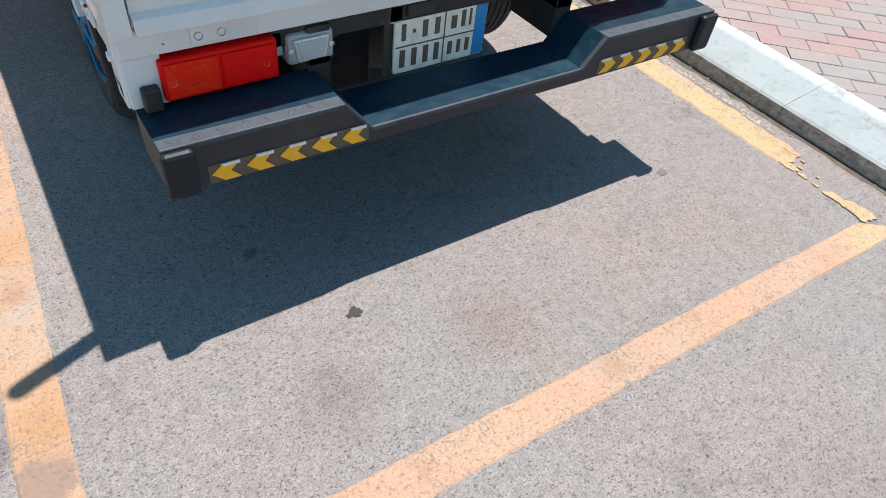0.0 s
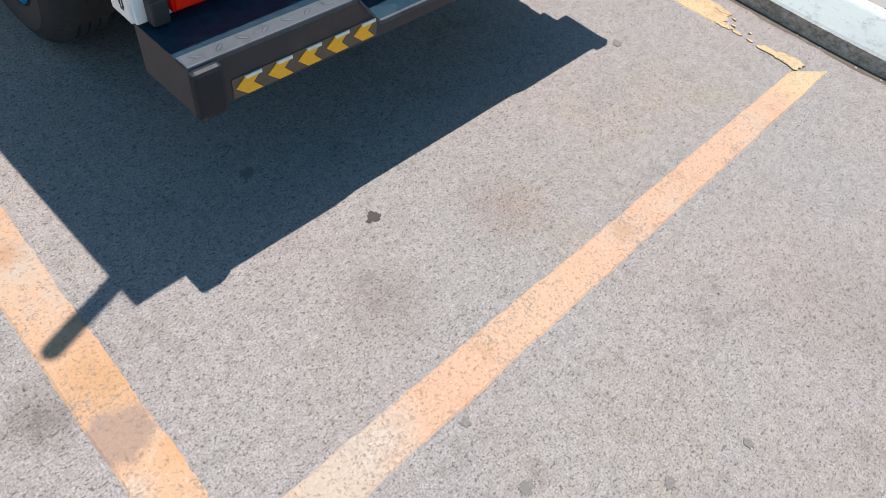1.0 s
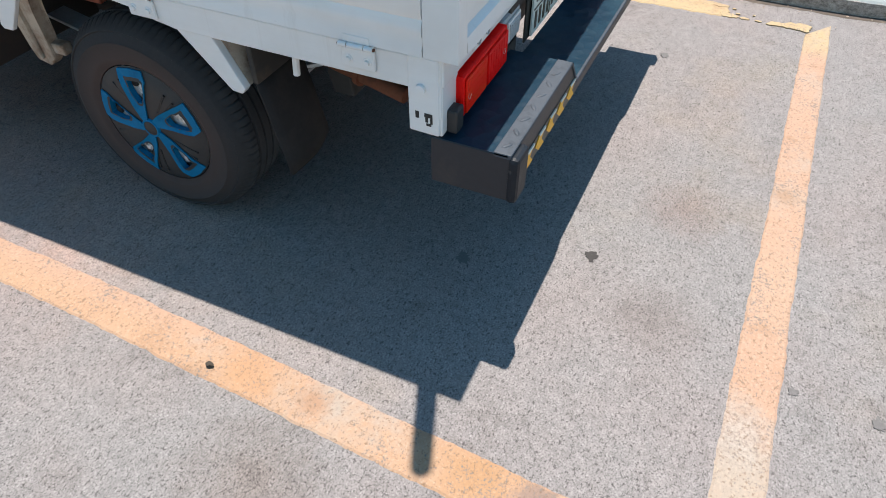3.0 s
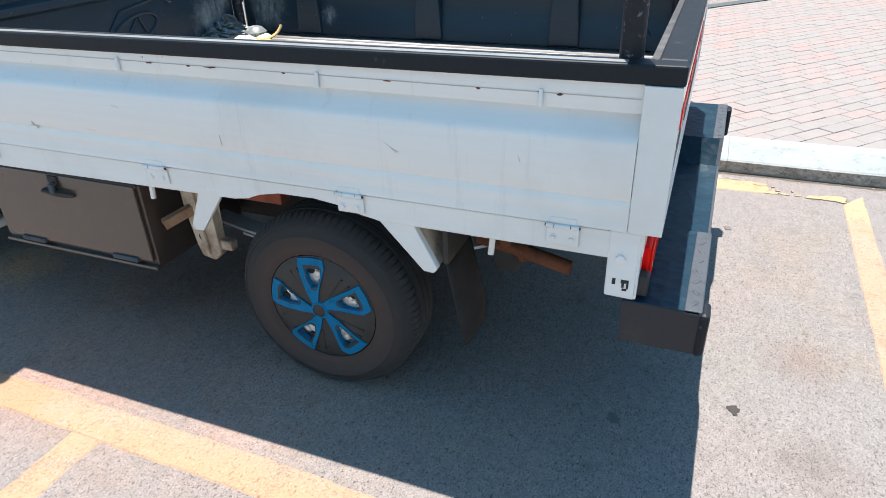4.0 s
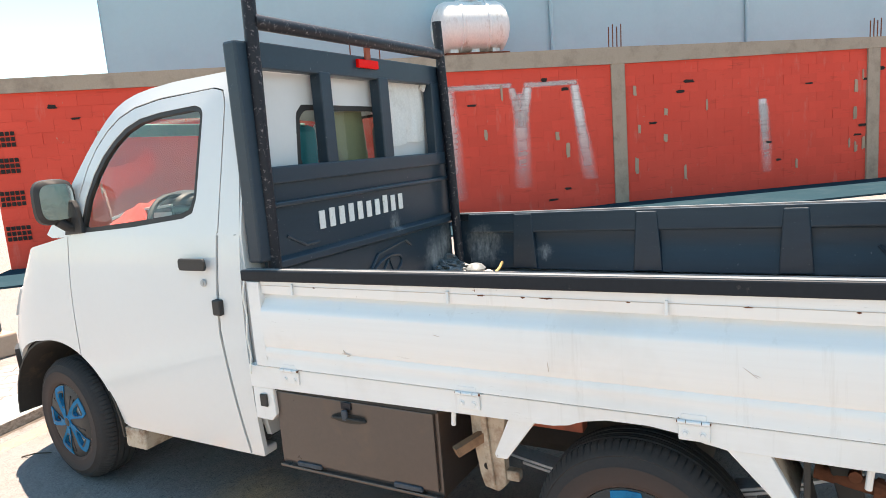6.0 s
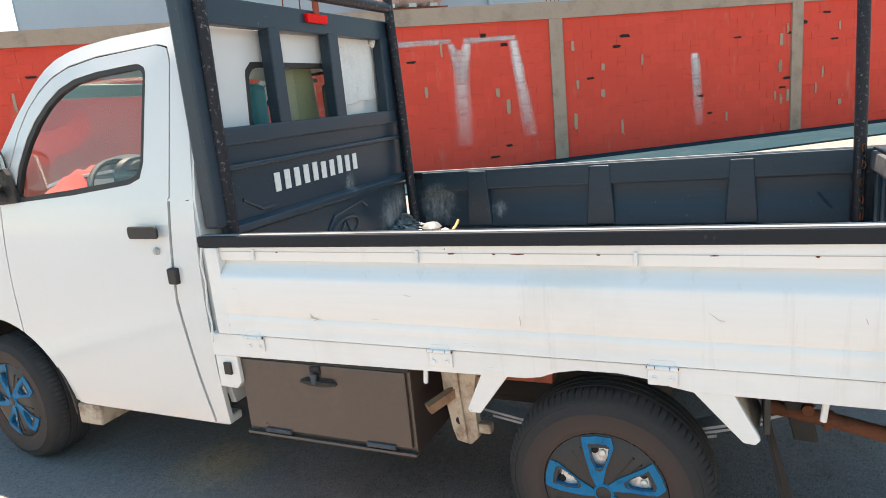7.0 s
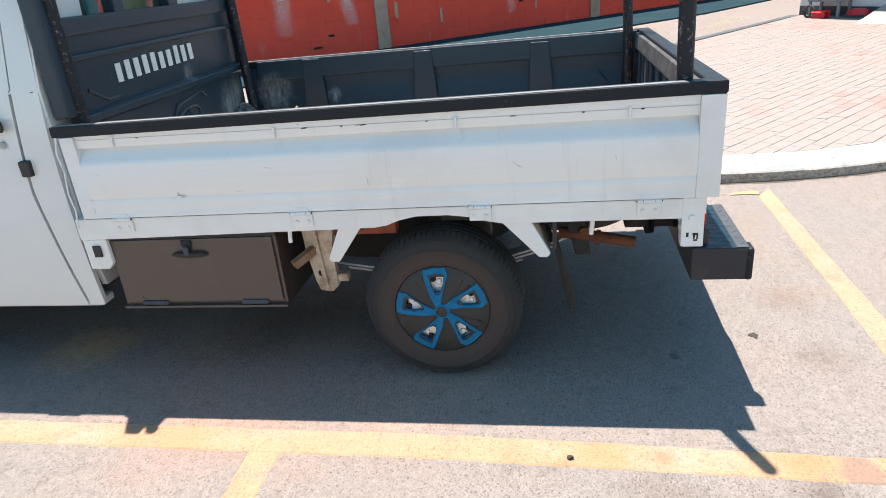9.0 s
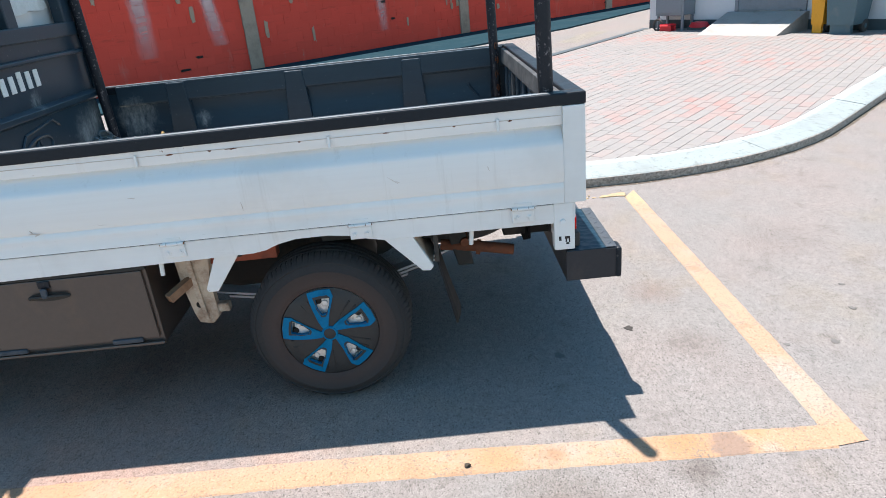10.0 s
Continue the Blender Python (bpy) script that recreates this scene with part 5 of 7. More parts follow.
# ---- wheels ----
def build_wheel(x, y, side, parent):
    """A wheel with tyre, steel rim and a dark hubcap with five blue-edged openings; x is its outer face."""
    s = side
    z = 0.302
    hub = new("wheel")
    hub.location = (x, y, z)
    hang(hub, parent)
    hub.empty_display_size = 0.1
    R = 0.302
    prof = [(0.178, -0.02), (0.182, 0.0), (0.195, 0.006), (0.203, 0.0095), (0.207, 0.0085), (0.215, 0.011), (0.240, 0.010), (0.243, 0.012), (0.247, 0.012), (0.250, 0.0085), (0.272, -0.002), (0.275, 0.001), (0.279, -0.001),
            (0.287, -0.012), (0.296, -0.025), (R, -0.036), (R, -0.058), (R - 0.008, -0.060), (R - 0.008, -0.066)]
    for k in range(1, 4):
        w = -0.038 - k * 0.030
        prof += [(R, w), (R, w - 0.022), (R - 0.008, w - 0.024), (R - 0.008, w - 0.028)]
    prof += [(0.297, -0.160), (0.285, -0.172), (0.25, -0.185), (0.20, -0.18), (0.178, -0.165)]
    rows = []
    for k in range(505):
        ang = 2 * math.pi * k / 504
        # the shoulder is cut into lugs by cross grooves
        rows.append([(s * w, rr * math.cos(ang), rr * math.sin(ang)) for rr, w in ((r0 - 0.0045 if k % 6 == 5 and -0.059 < w0 < -0.020 else r0 - 0.0012 if k % 6 == 5 and -0.011 < w0 < 0.0005 and r0 > 0.27 else r0, w0) for r0, w0 in prof)])
    bm = sheet(rows)
    bmesh.ops.remove_doubles(bm, verts=bm.verts, dist=1e-5)
    part_local("tyre", bm, TYRE, hub, "worn dusty black tyre", True)
    bm = lathe([(0.178, -0.16), (0.170, -0.02), (0.176, -0.006), (0.170, -0.008), (0.160, -0.022), (0.142, -0.024), (0.132, -0.010), (0.10, -0.006), (0.075, -0.012), (0.06, -0.014), (0.0, -0.014)], (0, 0, 0), 48)
    for v in bm.verts:
        v.co.x *= s
    rim = part_local("rim", bm, STEEL, hub, "silver steel rim", True)
    for k in range(5):
        a = radians(72 * k + 36)
        for r, d, size in ((0.128, 0.08, 0.010), (0.118, -0.10, 0.008)):
            bm = lathe([(0.0, -0.003), (size, -0.0035), (size + 0.002, -0.006), (size + 0.002, -0.03)], (0, s * r * math.cos(a + d), r * math.sin(a + d)), 12)
            for v in bm.verts:
                v.co.x *= s
            part_local("wheel_nut", bm, HOLE if d > 0 else STEEL, rim)
    # hubcap: a dished disc with five windows, each in a blue frame that narrows to the middle
    def slant(r, w):
        """From a place along and across the first spoke."""
        return (-0.309 * r - 0.951 * w, 0.951 * r - 0.309 * w)

    FRAME = [slant(*q) for q in ((0.170, -0.046), (0.1755, -0.004), (0.172, 0.041), (0.116, 0.036), (0.059, 0.029), (0.027, 0.020), (0.018, 0.012), (0.020, 0.0), (0.045, -0.008), (0.080, -0.021), (0.111, -0.036), (0.143, -0.051))]
    WINDOW = [slant(*q) for q in ((0.141, -0.036), (0.142, 0.016), (0.107, 0.020), (0.076, 0.010), (0.078, -0.009), (0.110, -0.027))]
    middle = slant(0.113, -0.004)

    def turned(p, k):
        a = radians(72 * k)
        return (p[0] * math.cos(a) - p[1] * math.sin(a), p[0] * math.sin(a) + p[1] * math.cos(a))

    def dish(r):
        return 0.012 - 0.014 * max(0, (r - 0.12) / 0.06) ** 2

    holes = [[turned(p, k) for p in WINDOW] for k in range(5)]
    dark = bmesh.new()
    fine = steps(0.02, 0.179, 26)
    n = 150
    for r0, r1 in zip(fine, fine[1:]):
        for k in range(n):
            a0, a1 = 2 * math.pi * k / n, 2 * math.pi * (k + 1) / n
            rm, am = (r0 + r1) / 2, (a0 + a1) / 2
            if any(inside(rm * math.cos(am), rm * math.sin(am), h) for h in holes):
                continue
            dark.faces.new([dark.verts.new((s * dish(r), s * -1 * -r * math.cos(a), r * math.sin(a))) for r, a in ((r0, a0), (r1, a0), (r1, a1), (r0, a1))])
    bmesh.ops.remove_doubles(dark, verts=dark.verts, dist=1e-5)
    cap = part_local("hubcap", dark, PLASTIC, hub, "dark grey five-spoke hubcap", True)
    for k in range(5):
        rows = []
        for poly, lift in ((FRAME, 0.0015), (FRAME, 0.005), (WINDOW, -0.001), (WINDOW, -0.017)):
            row = []
            for j in range(128):
                q = on_outline(poly, middle, 2 * math.pi * j / 128)
                u, w = turned((q.x, q.y), k)
                row.append((s * (dish(math.hypot(u, w)) + lift), s * u, w))
            rows.append(row)
        part_local("trim", sheet(rows, None, True), BLUE, cap, "bright blue painted frame of a hubcap opening", True)
    bm = lathe([(0.0, 0.020), (0.016, 0.020), (0.022, 0.017), (0.025, 0.006)], (0, 0, 0), 24)
    for v in bm.verts:
        v.co.x *= s
    part_local("centre_cap", bm, PLASTIC, cap, "", True)
    bm = lathe([(0.022, 0.018), (0.026, 0.0185), (0.029, 0.016), (0.031, 0.010)], (0, 0, 0), 24)
    for v in bm.verts:
        v.co.x *= s
    part_local("centre_ring", bm, BLUE, cap, "bright blue ring round the centre cap", True)
    for k in range(5):
        a = radians(72 * k + 62)
        bm = bmesh.new()
        for d in (-0.13, 0.06):
            box(min(s * 0.008, s * 0.0125), max(s * 0.008, s * 0.0125), 0.075, 0.150, -0.002, 0.002, 0.001, bm, Matrix.Rotation((a + d) if s > 0 else math.pi - (a + d), 4, "X"))
        part_local("rib", bm, PLASTIC, cap)
    return hub


def part_local(name, bm, mat, parent, label="", smooth=False):
    """As part(), for a bmesh written about its parent's own origin."""
    ob = new(name, mesh_of(bm, mat, smooth, name))
    ob.parent = parent
    WHERE[ob] = Matrix()
    if label:
        ob["label"] = label
    return ob


for y in (0.0, 2.675):
    for side in (-1, 1):
        hub = build_wheel(0.772 * side, y, side, truck)
        if y > 1:
            hub.rotation_euler.z = radians(-5)
        elif side < 0:
            hub.rotation_euler.x = radians(11)

# ---- chassis ----
for side in (-1, 1):
    part("chassis_rail", prism([(-0.90, 0.56), (-0.90, 0.66), (-0.35, 0.66), (0.35, 0.66), (0.7, 0.60), (2.4, 0.55), (2.4, 0.44), (0.7, 0.47), (0.35, 0.56), (-0.35, 0.58)], "x", 0.36 * side, 0.42 * side, 0.004), CHASSIS, truck, "dirty dark chassis rail")
    bm = bmesh.new()
    for k, (a, b) in enumerate(((-0.55, 0.52), (-0.42, 0.40), (-0.30, 0.28), (-0.18, 0.18))):
        pts = [(y, 0.455 - 0.07 * (1 - (y / 0.55) ** 2) + max(0.0, -y) * 0.16 - 0.014 * k) for y in steps(a, b, 10)]
        prism(pts + [(y, z - 0.009) for y, z in reversed(pts)], "x", 0.53 * side, 0.595 * side, 0, bm)
    part("leaf_spring", bm, HOUSING, truck, "dusty leaf spring")
    part("shackle", prism([(-0.56, 0.44), (-0.50, 0.44), (-0.46, 0.60), (-0.53, 0.60)], "x", 0.52 * side, 0.605 * side, 0.004), CHASSIS, truck)
    part("cross_bolt", tube([(0.51 * side, -0.53, 0.540), (0.62 * side, -0.53, 0.540)], 0.016, 8), RUST, truck)
part("axle", tube([(-0.62, 0, 0.30), (-0.15, 0, 0.30), (0.15, 0, 0.30), (0.62, 0, 0.30)], 0.045, 14), CHASSIS, truck, "", True)
part("differential", lathe([(0, -0.13), (0.08, -0.12), (0.13, -0.05), (0.13, 0.05), (0.08, 0.12), (0, 0.13)], (0.0, 0, 0.30), 20), CHASSIS, truck, "", True)
part("propshaft", tube([(0, 0.1, 0.33), (0, 2.2, 0.42)], 0.035, 10), CHASSIS, truck)
part("front_axle_beam", box(-0.6, 0.6, 2.58, 2.72, 0.27, 0.36, 0.02), CHASSIS, truck)
for y in (-0.86, -0.40, 0.30, 1.0, 1.5):
    part("cross_member", box(-0.74, 0.74, y - 0.03, y + 0.03, 0.62, 0.70, 0.004), CHASSIS, truck)
part("floor_underside", box(-0.74, 0.74, -0.90, 1.34, 0.70, 0.745, 0), CHASSIS, truck)
for side in (-1, 1):
    part("side_inner_rail", box(min(0.62 * side, 0.67 * side), max(0.62 * side, 0.67 * side), 0.165, 0.42, 0.575, 0.70, 0.004), RED_PRIMER, truck, "red-oxide primed inner rail")
    part("side_inner_rail", box(min(0.60 * side, 0.66 * side), max(0.60 * side, 0.66 * side), -0.88, -0.005, 0.615, 0.70, 0.004), CHASSIS, truck)
    for y in (-0.84, -0.80, -0.62, -0.50):
        part("rail_bolt", lathe([(0, 0.008 * side), (0.010, 0.007 * side), (0.011, 0)], (0.66 * side, y, 0.645), 8), RUST, truck)
part("rear_tray", box(-0.60, -0.30, -0.83, -0.47, 0.575, 0.67, 0.01), CHASSIS, truck, "dark bracket box under the bed")
# Tank and shield are added unseen, sized to hide sunlit ground beyond the truck.
part("fuel_tank", box(-0.33, 0.30, 0.10, 1.35, 0.31, 0.62, 0.04), CHASSIS, truck, "unseen dark fuel tank, added to close the gap under the bed")
part("heat_shield", box(-0.33, 0.33, -0.35, 0.08, 0.50, 0.60, 0.02), CHASSIS, truck)
part("engine_block", box(-0.34, 0.34, 1.50, 2.25, 0.30, 0.46, 0.03), CHASSIS, truck)
part("exhaust_pipe", tube([(-0.58, -0.44, 0.525), (-0.60, -0.58, 0.512), (-0.615, -0.715, 0.490)], 0.021, 14), RUST, truck, "rusty brown pipe under the bed", True)
part("pipe_collar", tube([(-0.597, -0.575, 0.5085), (-0.60, -0.59, 0.5065)], 0.029, 14), RUST, truck)
part("silencer", tube([(0.25, 0.35, 0.40), (0.25, 0.95, 0.40)], 0.085, 16), RUST, truck, "", True)
bm = tube([(-0.62, -0.74, 0.655), (-0.55, -0.80, 0.64), (-0.5, -0.70, 0.65), (-0.56, -0.66, 0.66), (-0.6, -0.78, 0.648)], 0.006, 6)
part("wire_bundle", bm, PRIMER, truck)
part("fuel_hose", tube([(-0.60, 0.33, 0.60), (-0.61, 0.05, 0.66), (-0.60, -0.25, 0.60)], 0.03, 10), CHASSIS, truck, "", True)

# ---- cargo bed ----
HINGES = (1.161, 0.46, -0.175, -0.727)
XO = 0.832
PANEL = [(0.735, 0.002), (0.750, 0.002), (0.766, -0.003), (0.780, 0.002), (0.792, 0.002), (0.806, -0.003), (0.820, 0.003), (0.895, 0.004), (0.932, 0.004), (0.944, 0.002), (0.954, -0.006), (0.966, -0.016), (0.978, -0.026), (0.988, -0.033), (0.993, -0.034), (0.998, -0.014), (1.003, -0.012), (1.060, -0.012)]


def bed_side(side):
    x = XO * side
    bm = bmesh.new()
    ring_pts = [(XO + d, z) for z, d in PANEL] + [(0.790, 1.060), (0.790, 0.735)]
    prism([(p[0] * side, p[1]) for p in ring_pts], "y", -0.868, 1.262, 0, bm)
    drop = part("drop_side", bm, WHITE_BED, truck, "white drop side with a pressed groove" if side < 0 else "white drop side seen from its black inner face", True)
    for y0, y1, top in ((-0.942, -0.8685, 1.0595), (1.2625, 1.318, 1.042)):
        part("end_post", box(min(x, 0.79 * side), max(x, 0.79 * side), y0, y1, 0.733, top, 0.002), WHITE_BED, drop)
    part("top_rail", box(min(0.778 * side, 0.831 * side), max(0.778 * side, 0.831 * side), -0.945, 1.345, 1.053, 1.093, 0.005, None, Matrix(((1, 0, 0, 0), (0, 1, 0, 0), (0, -0.008, 1, 0), (0, 0, 0, 1)))), RAIL, drop, "black-painted top rail with chips")
    # pale strip: wear plus the sunlit edge, put into the colour
    part("worn_top", box(min(0.800 * side, 0.822 * side), max(0.800 * side, 0.822 * side), -0.83, 1.33, 1.0925, 1.0945, 0, None, Matrix(((1, 0, 0, 0), (0, 1, 0, 0), (0, -0.008, 1, 0), (0, 0, 0, 1)))), WORN_LIT_TOP, drop, "worn grey rail top with its sunlit gleam in the colour")
    part("lip_trim", box(min(0.814 * side, 0.8215 * side), max(0.814 * side, 0.8215 * side), -0.865, 1.26, 1.0275, 1.0292, 0), STREAK if side < 0 else RAIL, drop, "rusty seam under the rail")
    for y in (1.115, 0.508, -0.115, -0.66):
        part("hook", tube([((XO - 0.008) * side, y, 1.036), ((XO - 0.006) * side, y, 1.0)], 0.005, 8), WHITE_BED, drop, "small rope hook")
    if side < 0:
        # scratches and chips in the white paint
        for y, z, w, h, turn in ((-0.304, 0.872, 0.022, 0.0009, 38), (-0.318, 0.866, 0.009, 0.0008, 20), (0.897, 0.811, 0.018, 0.0020, 8), (0.906, 0.818, 0.008, 0.0022, 60), (0.890, 0.806, 0.010, 0.0018, -20), (0.201, 0.837, 0.016, 0.0012, 85), (0.55, 0.90, 0.014, 0.0010, 10), (-0.62, 0.88, 0.010, 0.0012, 70)):
            c, q = math.cos(radians(turn)), math.sin(radians(turn))
            pts = [(y + u * c - v * q, z + u * q + v * c) for u, v in ((-w, 0), (-w * 0.3, -h), (w * 0.6, -h * 0.6), (w, 0.0), (w * 0.2, h), (-w * 0.5, h * 0.7))]
            part("scratch", prism(pts, "x", (XO + 0.003) * side, (XO + 0.0046) * side), STREAK, drop, "grey scratch in the white paint")
        cord = tube([(-0.838, 1.322, 1.045), (-0.842, 1.334, 0.99), (-0.836, 1.332, 0.92), (-0.840, 1.341, 0.835), (-0.835, 1.338, 0.77), (-0.838, 1.347, 0.70)], 0.0035, 6)
        part("cord", cord, PAPER, drop, "thin dirty white cord hanging at the front edge", True)
    rnd = random.Random(14)
    for y, w in ((1.02, 0.012), (0.40, 0.035), (0.20, 0.05), (0.27, 0.02), (-0.02, 0.012), (-0.30, 0.03), (-0.52, 0.012), (-0.70, 0.02)):
        w *= 0.5
        pts = [(y + w * rnd.uniform(0.5, 1) * math.cos(q), 1.027 + 0.0028 * rnd.uniform(0.4, 1.2) * math.sin(q)) for q in steps(0, 2 * math.pi * 11 / 12, 11)]
        part("rust_chip", prism(pts, "x", (XO - 0.015) * side, (XO - 0.0103) * side), RUST, drop, "small rusty chip in the white paint")
    # fixed lower frame with an arch over the wheel
    low_edge = [(-0.897, 0.66)] + [(-0.25, 0.662), (-0.20, 0.672), (-0.14, 0.690), (-0.06, 0.700), (0.05, 0.702), (0.11, 0.690), (0.155, 0.668), (0.20, 0.662)] + [(1.365, 0.645)]
    frame_pts = [(1.365, 0.730), (-0.897, 0.730)] + low_edge
    sk = part("side_frame", prism(frame_pts, "x", 0.745 * side, 0.826 * side, 0.003), WHITE_BED, truck, "white lower bed frame")
    part("seam_line", box(min(0.80 * side, 0.8235 * side), max(0.80 * side, 0.8235 * side), -0.90, 1.32, 0.7285, 0.7365, 0), SEAM, sk)
    for y in HINGES:
        hg = part("hinge", box(min(0.826 * side, 0.834 * side), max(0.826 * side, 0.834 * side), y - 0.038, y + 0.038, 0.678, 0.722, 0.003), WHITE_BED, sk, "white hinge plate with two bolts")
        part("upper_leaf", box(min(0.832 * side, 0.8355 * side), max(0.832 * side, 0.8355 * side), y - 0.030, y + 0.030, 0.734, 0.750, 0.0015), WHITE_BED, hg)
        for d0, d1 in ((-0.038, -0.020), (-0.018, 0.018), (0.020, 0.038)):
            part("knuckle", tube([(0.837 * side, y + d0, 0.729), (0.837 * side, y + d1, 0.729)], 0.006, 10), WHITE_BED, hg, "", True)
        part("pin", tube([(0.837 * side, y - 0.041, 0.729), (0.837 * side, y + 0.041, 0.729)], 0.0035, 6), RUST, hg)
        for d in (-0.021, 0.021):
            part("bolt", lathe([(0.0, 0.005 * side), (0.005, 0.005 * side), (0.007, 0.0)], (0.834 * side, y + d, 0.697), 8), WHITE_BED, hg)
            part("washer", lathe([(0.0, 0.0012 * side), (0.0095, 0.0012 * side), (0.0105, 0.0)], (0.834 * side, y + d, 0.697), 12), WHITE_BED, hg)
    part("corner_bracket", prism([(-0.900, 0.7335), (-0.832, 0.7335), (-0.832, 0.562), (-0.900, 0.560)], "x", 0.79 * side, 0.829 * side, 0.004), WHITE_BED, sk)
    part("bracket_bolt", lathe([(0.0, 0.008 * side), (0.010, 0.007 * side), (0.011, 0.0)], (0.829 * side, -0.862, 0.665), 12), WHITE_BED, sk)
    # a black stencilled mark on the bracket's foot
    for y0, y1, z0, z1 in ((-0.856, -0.848, 0.596, 0.612), (-0.886, -0.868, 0.602, 0.611), (-0.876, -0.870, 0.590, 0.602), (-0.886, -0.881, 0.588, 0.602), (-0.883, -0.872, 0.582, 0.588)):
        part("stencil_mark", box(min(0.8285 * side, 0.8298 * side), max(0.8285 * side, 0.8298 * side), y0, y1, z0, z1, 0), INK_BLACK, sk, "black stencilled mark")
    part("front_bracket", prism([(1.362, 0.645), (1.265, 0.645), (1.262, 0.545), (1.285, 0.520), (1.362, 0.522)], "x", 0.79 * side, 0.822 * side, 0.004), WHITE_BED, sk)
    part("rubber_stop", box(min(0.822 * side, 0.832 * side), max(0.822 * side, 0.832 * side), 1.292, 1.325, 0.575, 0.622, 0.004), PLASTIC, sk, "black rubber stop")
    part("peg", tube([(0.80 * side, 0.53, 0.655), (0.80 * side, 0.535, 0.605)], 0.008, 8), WHITE_BED, sk)
    part("peg", tube([(0.80 * side, -0.55, 0.655), (0.80 * side, -0.545, 0.605)], 0.008, 8), WHITE_BED, sk)
    # white stays before and behind the wheel
    part("stay", prism([(0.253, 0.664), (0.338, 0.664), (0.394, 0.540), (0.388, 0.528), (0.354, 0.528)], "x", 0.80 * side, 0.815 * side, 0.003), WHITE_BED, sk, "white stay before the wheel")
    rear = prism([(-0.245, 0.665), (-0.345, 0.665), (-0.408, 0.545), (-0.396, 0.530), (-0.368, 0.532)], "x", 0.80 * side, 0.822 * side, 0.003)
    part("stay", rear, WHITE_BED, sk, "white stay behind the wheel")
    part("stay_web", sheet([[(0.81 * side, -0.345, 0.665), (0.81 * side, -0.402, 0.54)], [(0.66 * side, -0.36, 0.665), (0.66 * side, -0.415, 0.56)]]), PRIMER, sk)
    # mud flap
    flap = sheet([[(lerp(0.800, 0.62, u) * side, -0.425 - 0.05 * t - 0.018 * math.sin(u * 3) * t, lerp(0.56, 0.30 + 0.03 * u, t)) for u in steps(0, 1, 6)] for t in steps(0, 1, 6)])
    thick(part("mud_flap", flap, FLAP, truck, "black rubber mud flap", True), 0.006, -1.0, False)
    part("flap_hanger", box(min(0.60 * side, 0.80 * side), max(0.60 * side, 0.80 * side), -0.43, -0.415, 0.55, 0.68, 0.003), CHASSIS, truck)
    # cream bracket before the wheel
    part("spring_hanger", prism([(0.395, 0.66), (0.535, 0.66), (0.525, 0.53), (0.505, 0.40), (0.495, 0.355), (0.445, 0.345), (0.415, 0.375), (0.425, 0.52)], "x", 0.66 * side, 0.70 * side, 0.006), PRIMER, truck, "cream bracket with rust stains")
    part("bracket_rib", prism([(0.470, 0.655), (0.490, 0.655), (0.485, 0.50), (0.465, 0.37), (0.452, 0.37), (0.462, 0.50)], "x", 0.70 * side, 0.712 * side, 0.004), PRIMER, truck)
    for y, z in ((0.425, 0.625), (0.478, 0.43)):
        part("bracket_hole", lathe([(0, 0.002 * side), (0.012, 0.002 * side), (0.013, 0.0)], (0.7005 * side, y, z), 12), HOLE, truck)
    part("bracket_lug", box(min(0.655 * side, 0.69 * side), max(0.655 * side, 0.69 * side), 0.375, 0.425, 0.385, 0.42, 0.006), PRIMER, truck)
    part("rail_stub", tube([(0.775 * side, 0.55, 0.50), (0.66 * side, 0.455, 0.55)], 0.021, 4), STUB, truck, "rusty square tube end")


both(bed_side)

# inner liners of the drop sides, whose top sags towards the cab
SAG = Matrix(((1, 0, 0, 0), (0, 1, 0, 0), (0, -0.008, 1, 0), (0, 0, 0, 1)))
for side in (-1, 1):
    liner = part("side_liner", box(min(0.788 * side, 0.795 * side), max(0.788 * side, 0.795 * side), -0.90, 1.31, 0.775, 1.050, 0), BLACK, truck, "black-painted inner face of the bed side")
    part("upper_band", prism([(0.789 * side, 1.0905), (0.758 * side, 1.0895), (0.755 * side, 0.994), (0.761 * side, 0.985), (0.789 * side, 0.981)], "y", -0.878, 1.235, 0.003, None, SAG), BLACK, liner, "flat pressed band under the rail")
    for y in (0.91, 0.265, -0.375):
        part("rib", prism([(y - 0.050, 1.078), (y + 0.050, 1.078), (y + 0.070, 0.782), (y - 0.070, 0.782)], "x", 0.7495 * side, 0.789 * side, 0.006), BLACK, liner, "tapered pressed rib")
    for y0, y1 in ((0.965, 1.24), (0.32, 0.86), (-0.33, 0.22), (-0.80, -0.42)):
        rows = [[(x * side, y, z) for x, z in ((0.786, 0.982), (0.7878, 0.955), (0.7868, 0.925), (0.783, 0.895), (0.7745, 0.865), (0.766, 0.835), (0.758, 0.780))] for y in (y0, y1)]
        part("pressed_panel", sheet(rows), BLACK, liner, "hollow pressed panel", True)
    part("pressed_bead", tube([(0.782 * side, -0.68, 0.91), (0.773 * side, -0.735, 0.84)], 0.008, 6), BLACK, liner)

# bed floor with long ribs
bm = bmesh.new()
pts, x = [], -0.785
pts.append((x, 0.752))
while x < 0.72:
    pts += [(x + 0.006, 0.776), (x + 0.030, 0.776), (x + 0.037, 0.764), (x + 0.060, 0.764)]
    x += 0.0665
pts += [(0.785, 0.776), (0.785, 0.752)]
n = len(pts)
a = [bm.verts.new((p[0], -0.90, p[1])) for p in pts]
b = [bm.verts.new((p[0], 1.30, p[1])) for p in pts]
for k in range(n):
    bm.faces.new((a[k], b[k], b[(k + 1) % n], a[(k + 1) % n]))
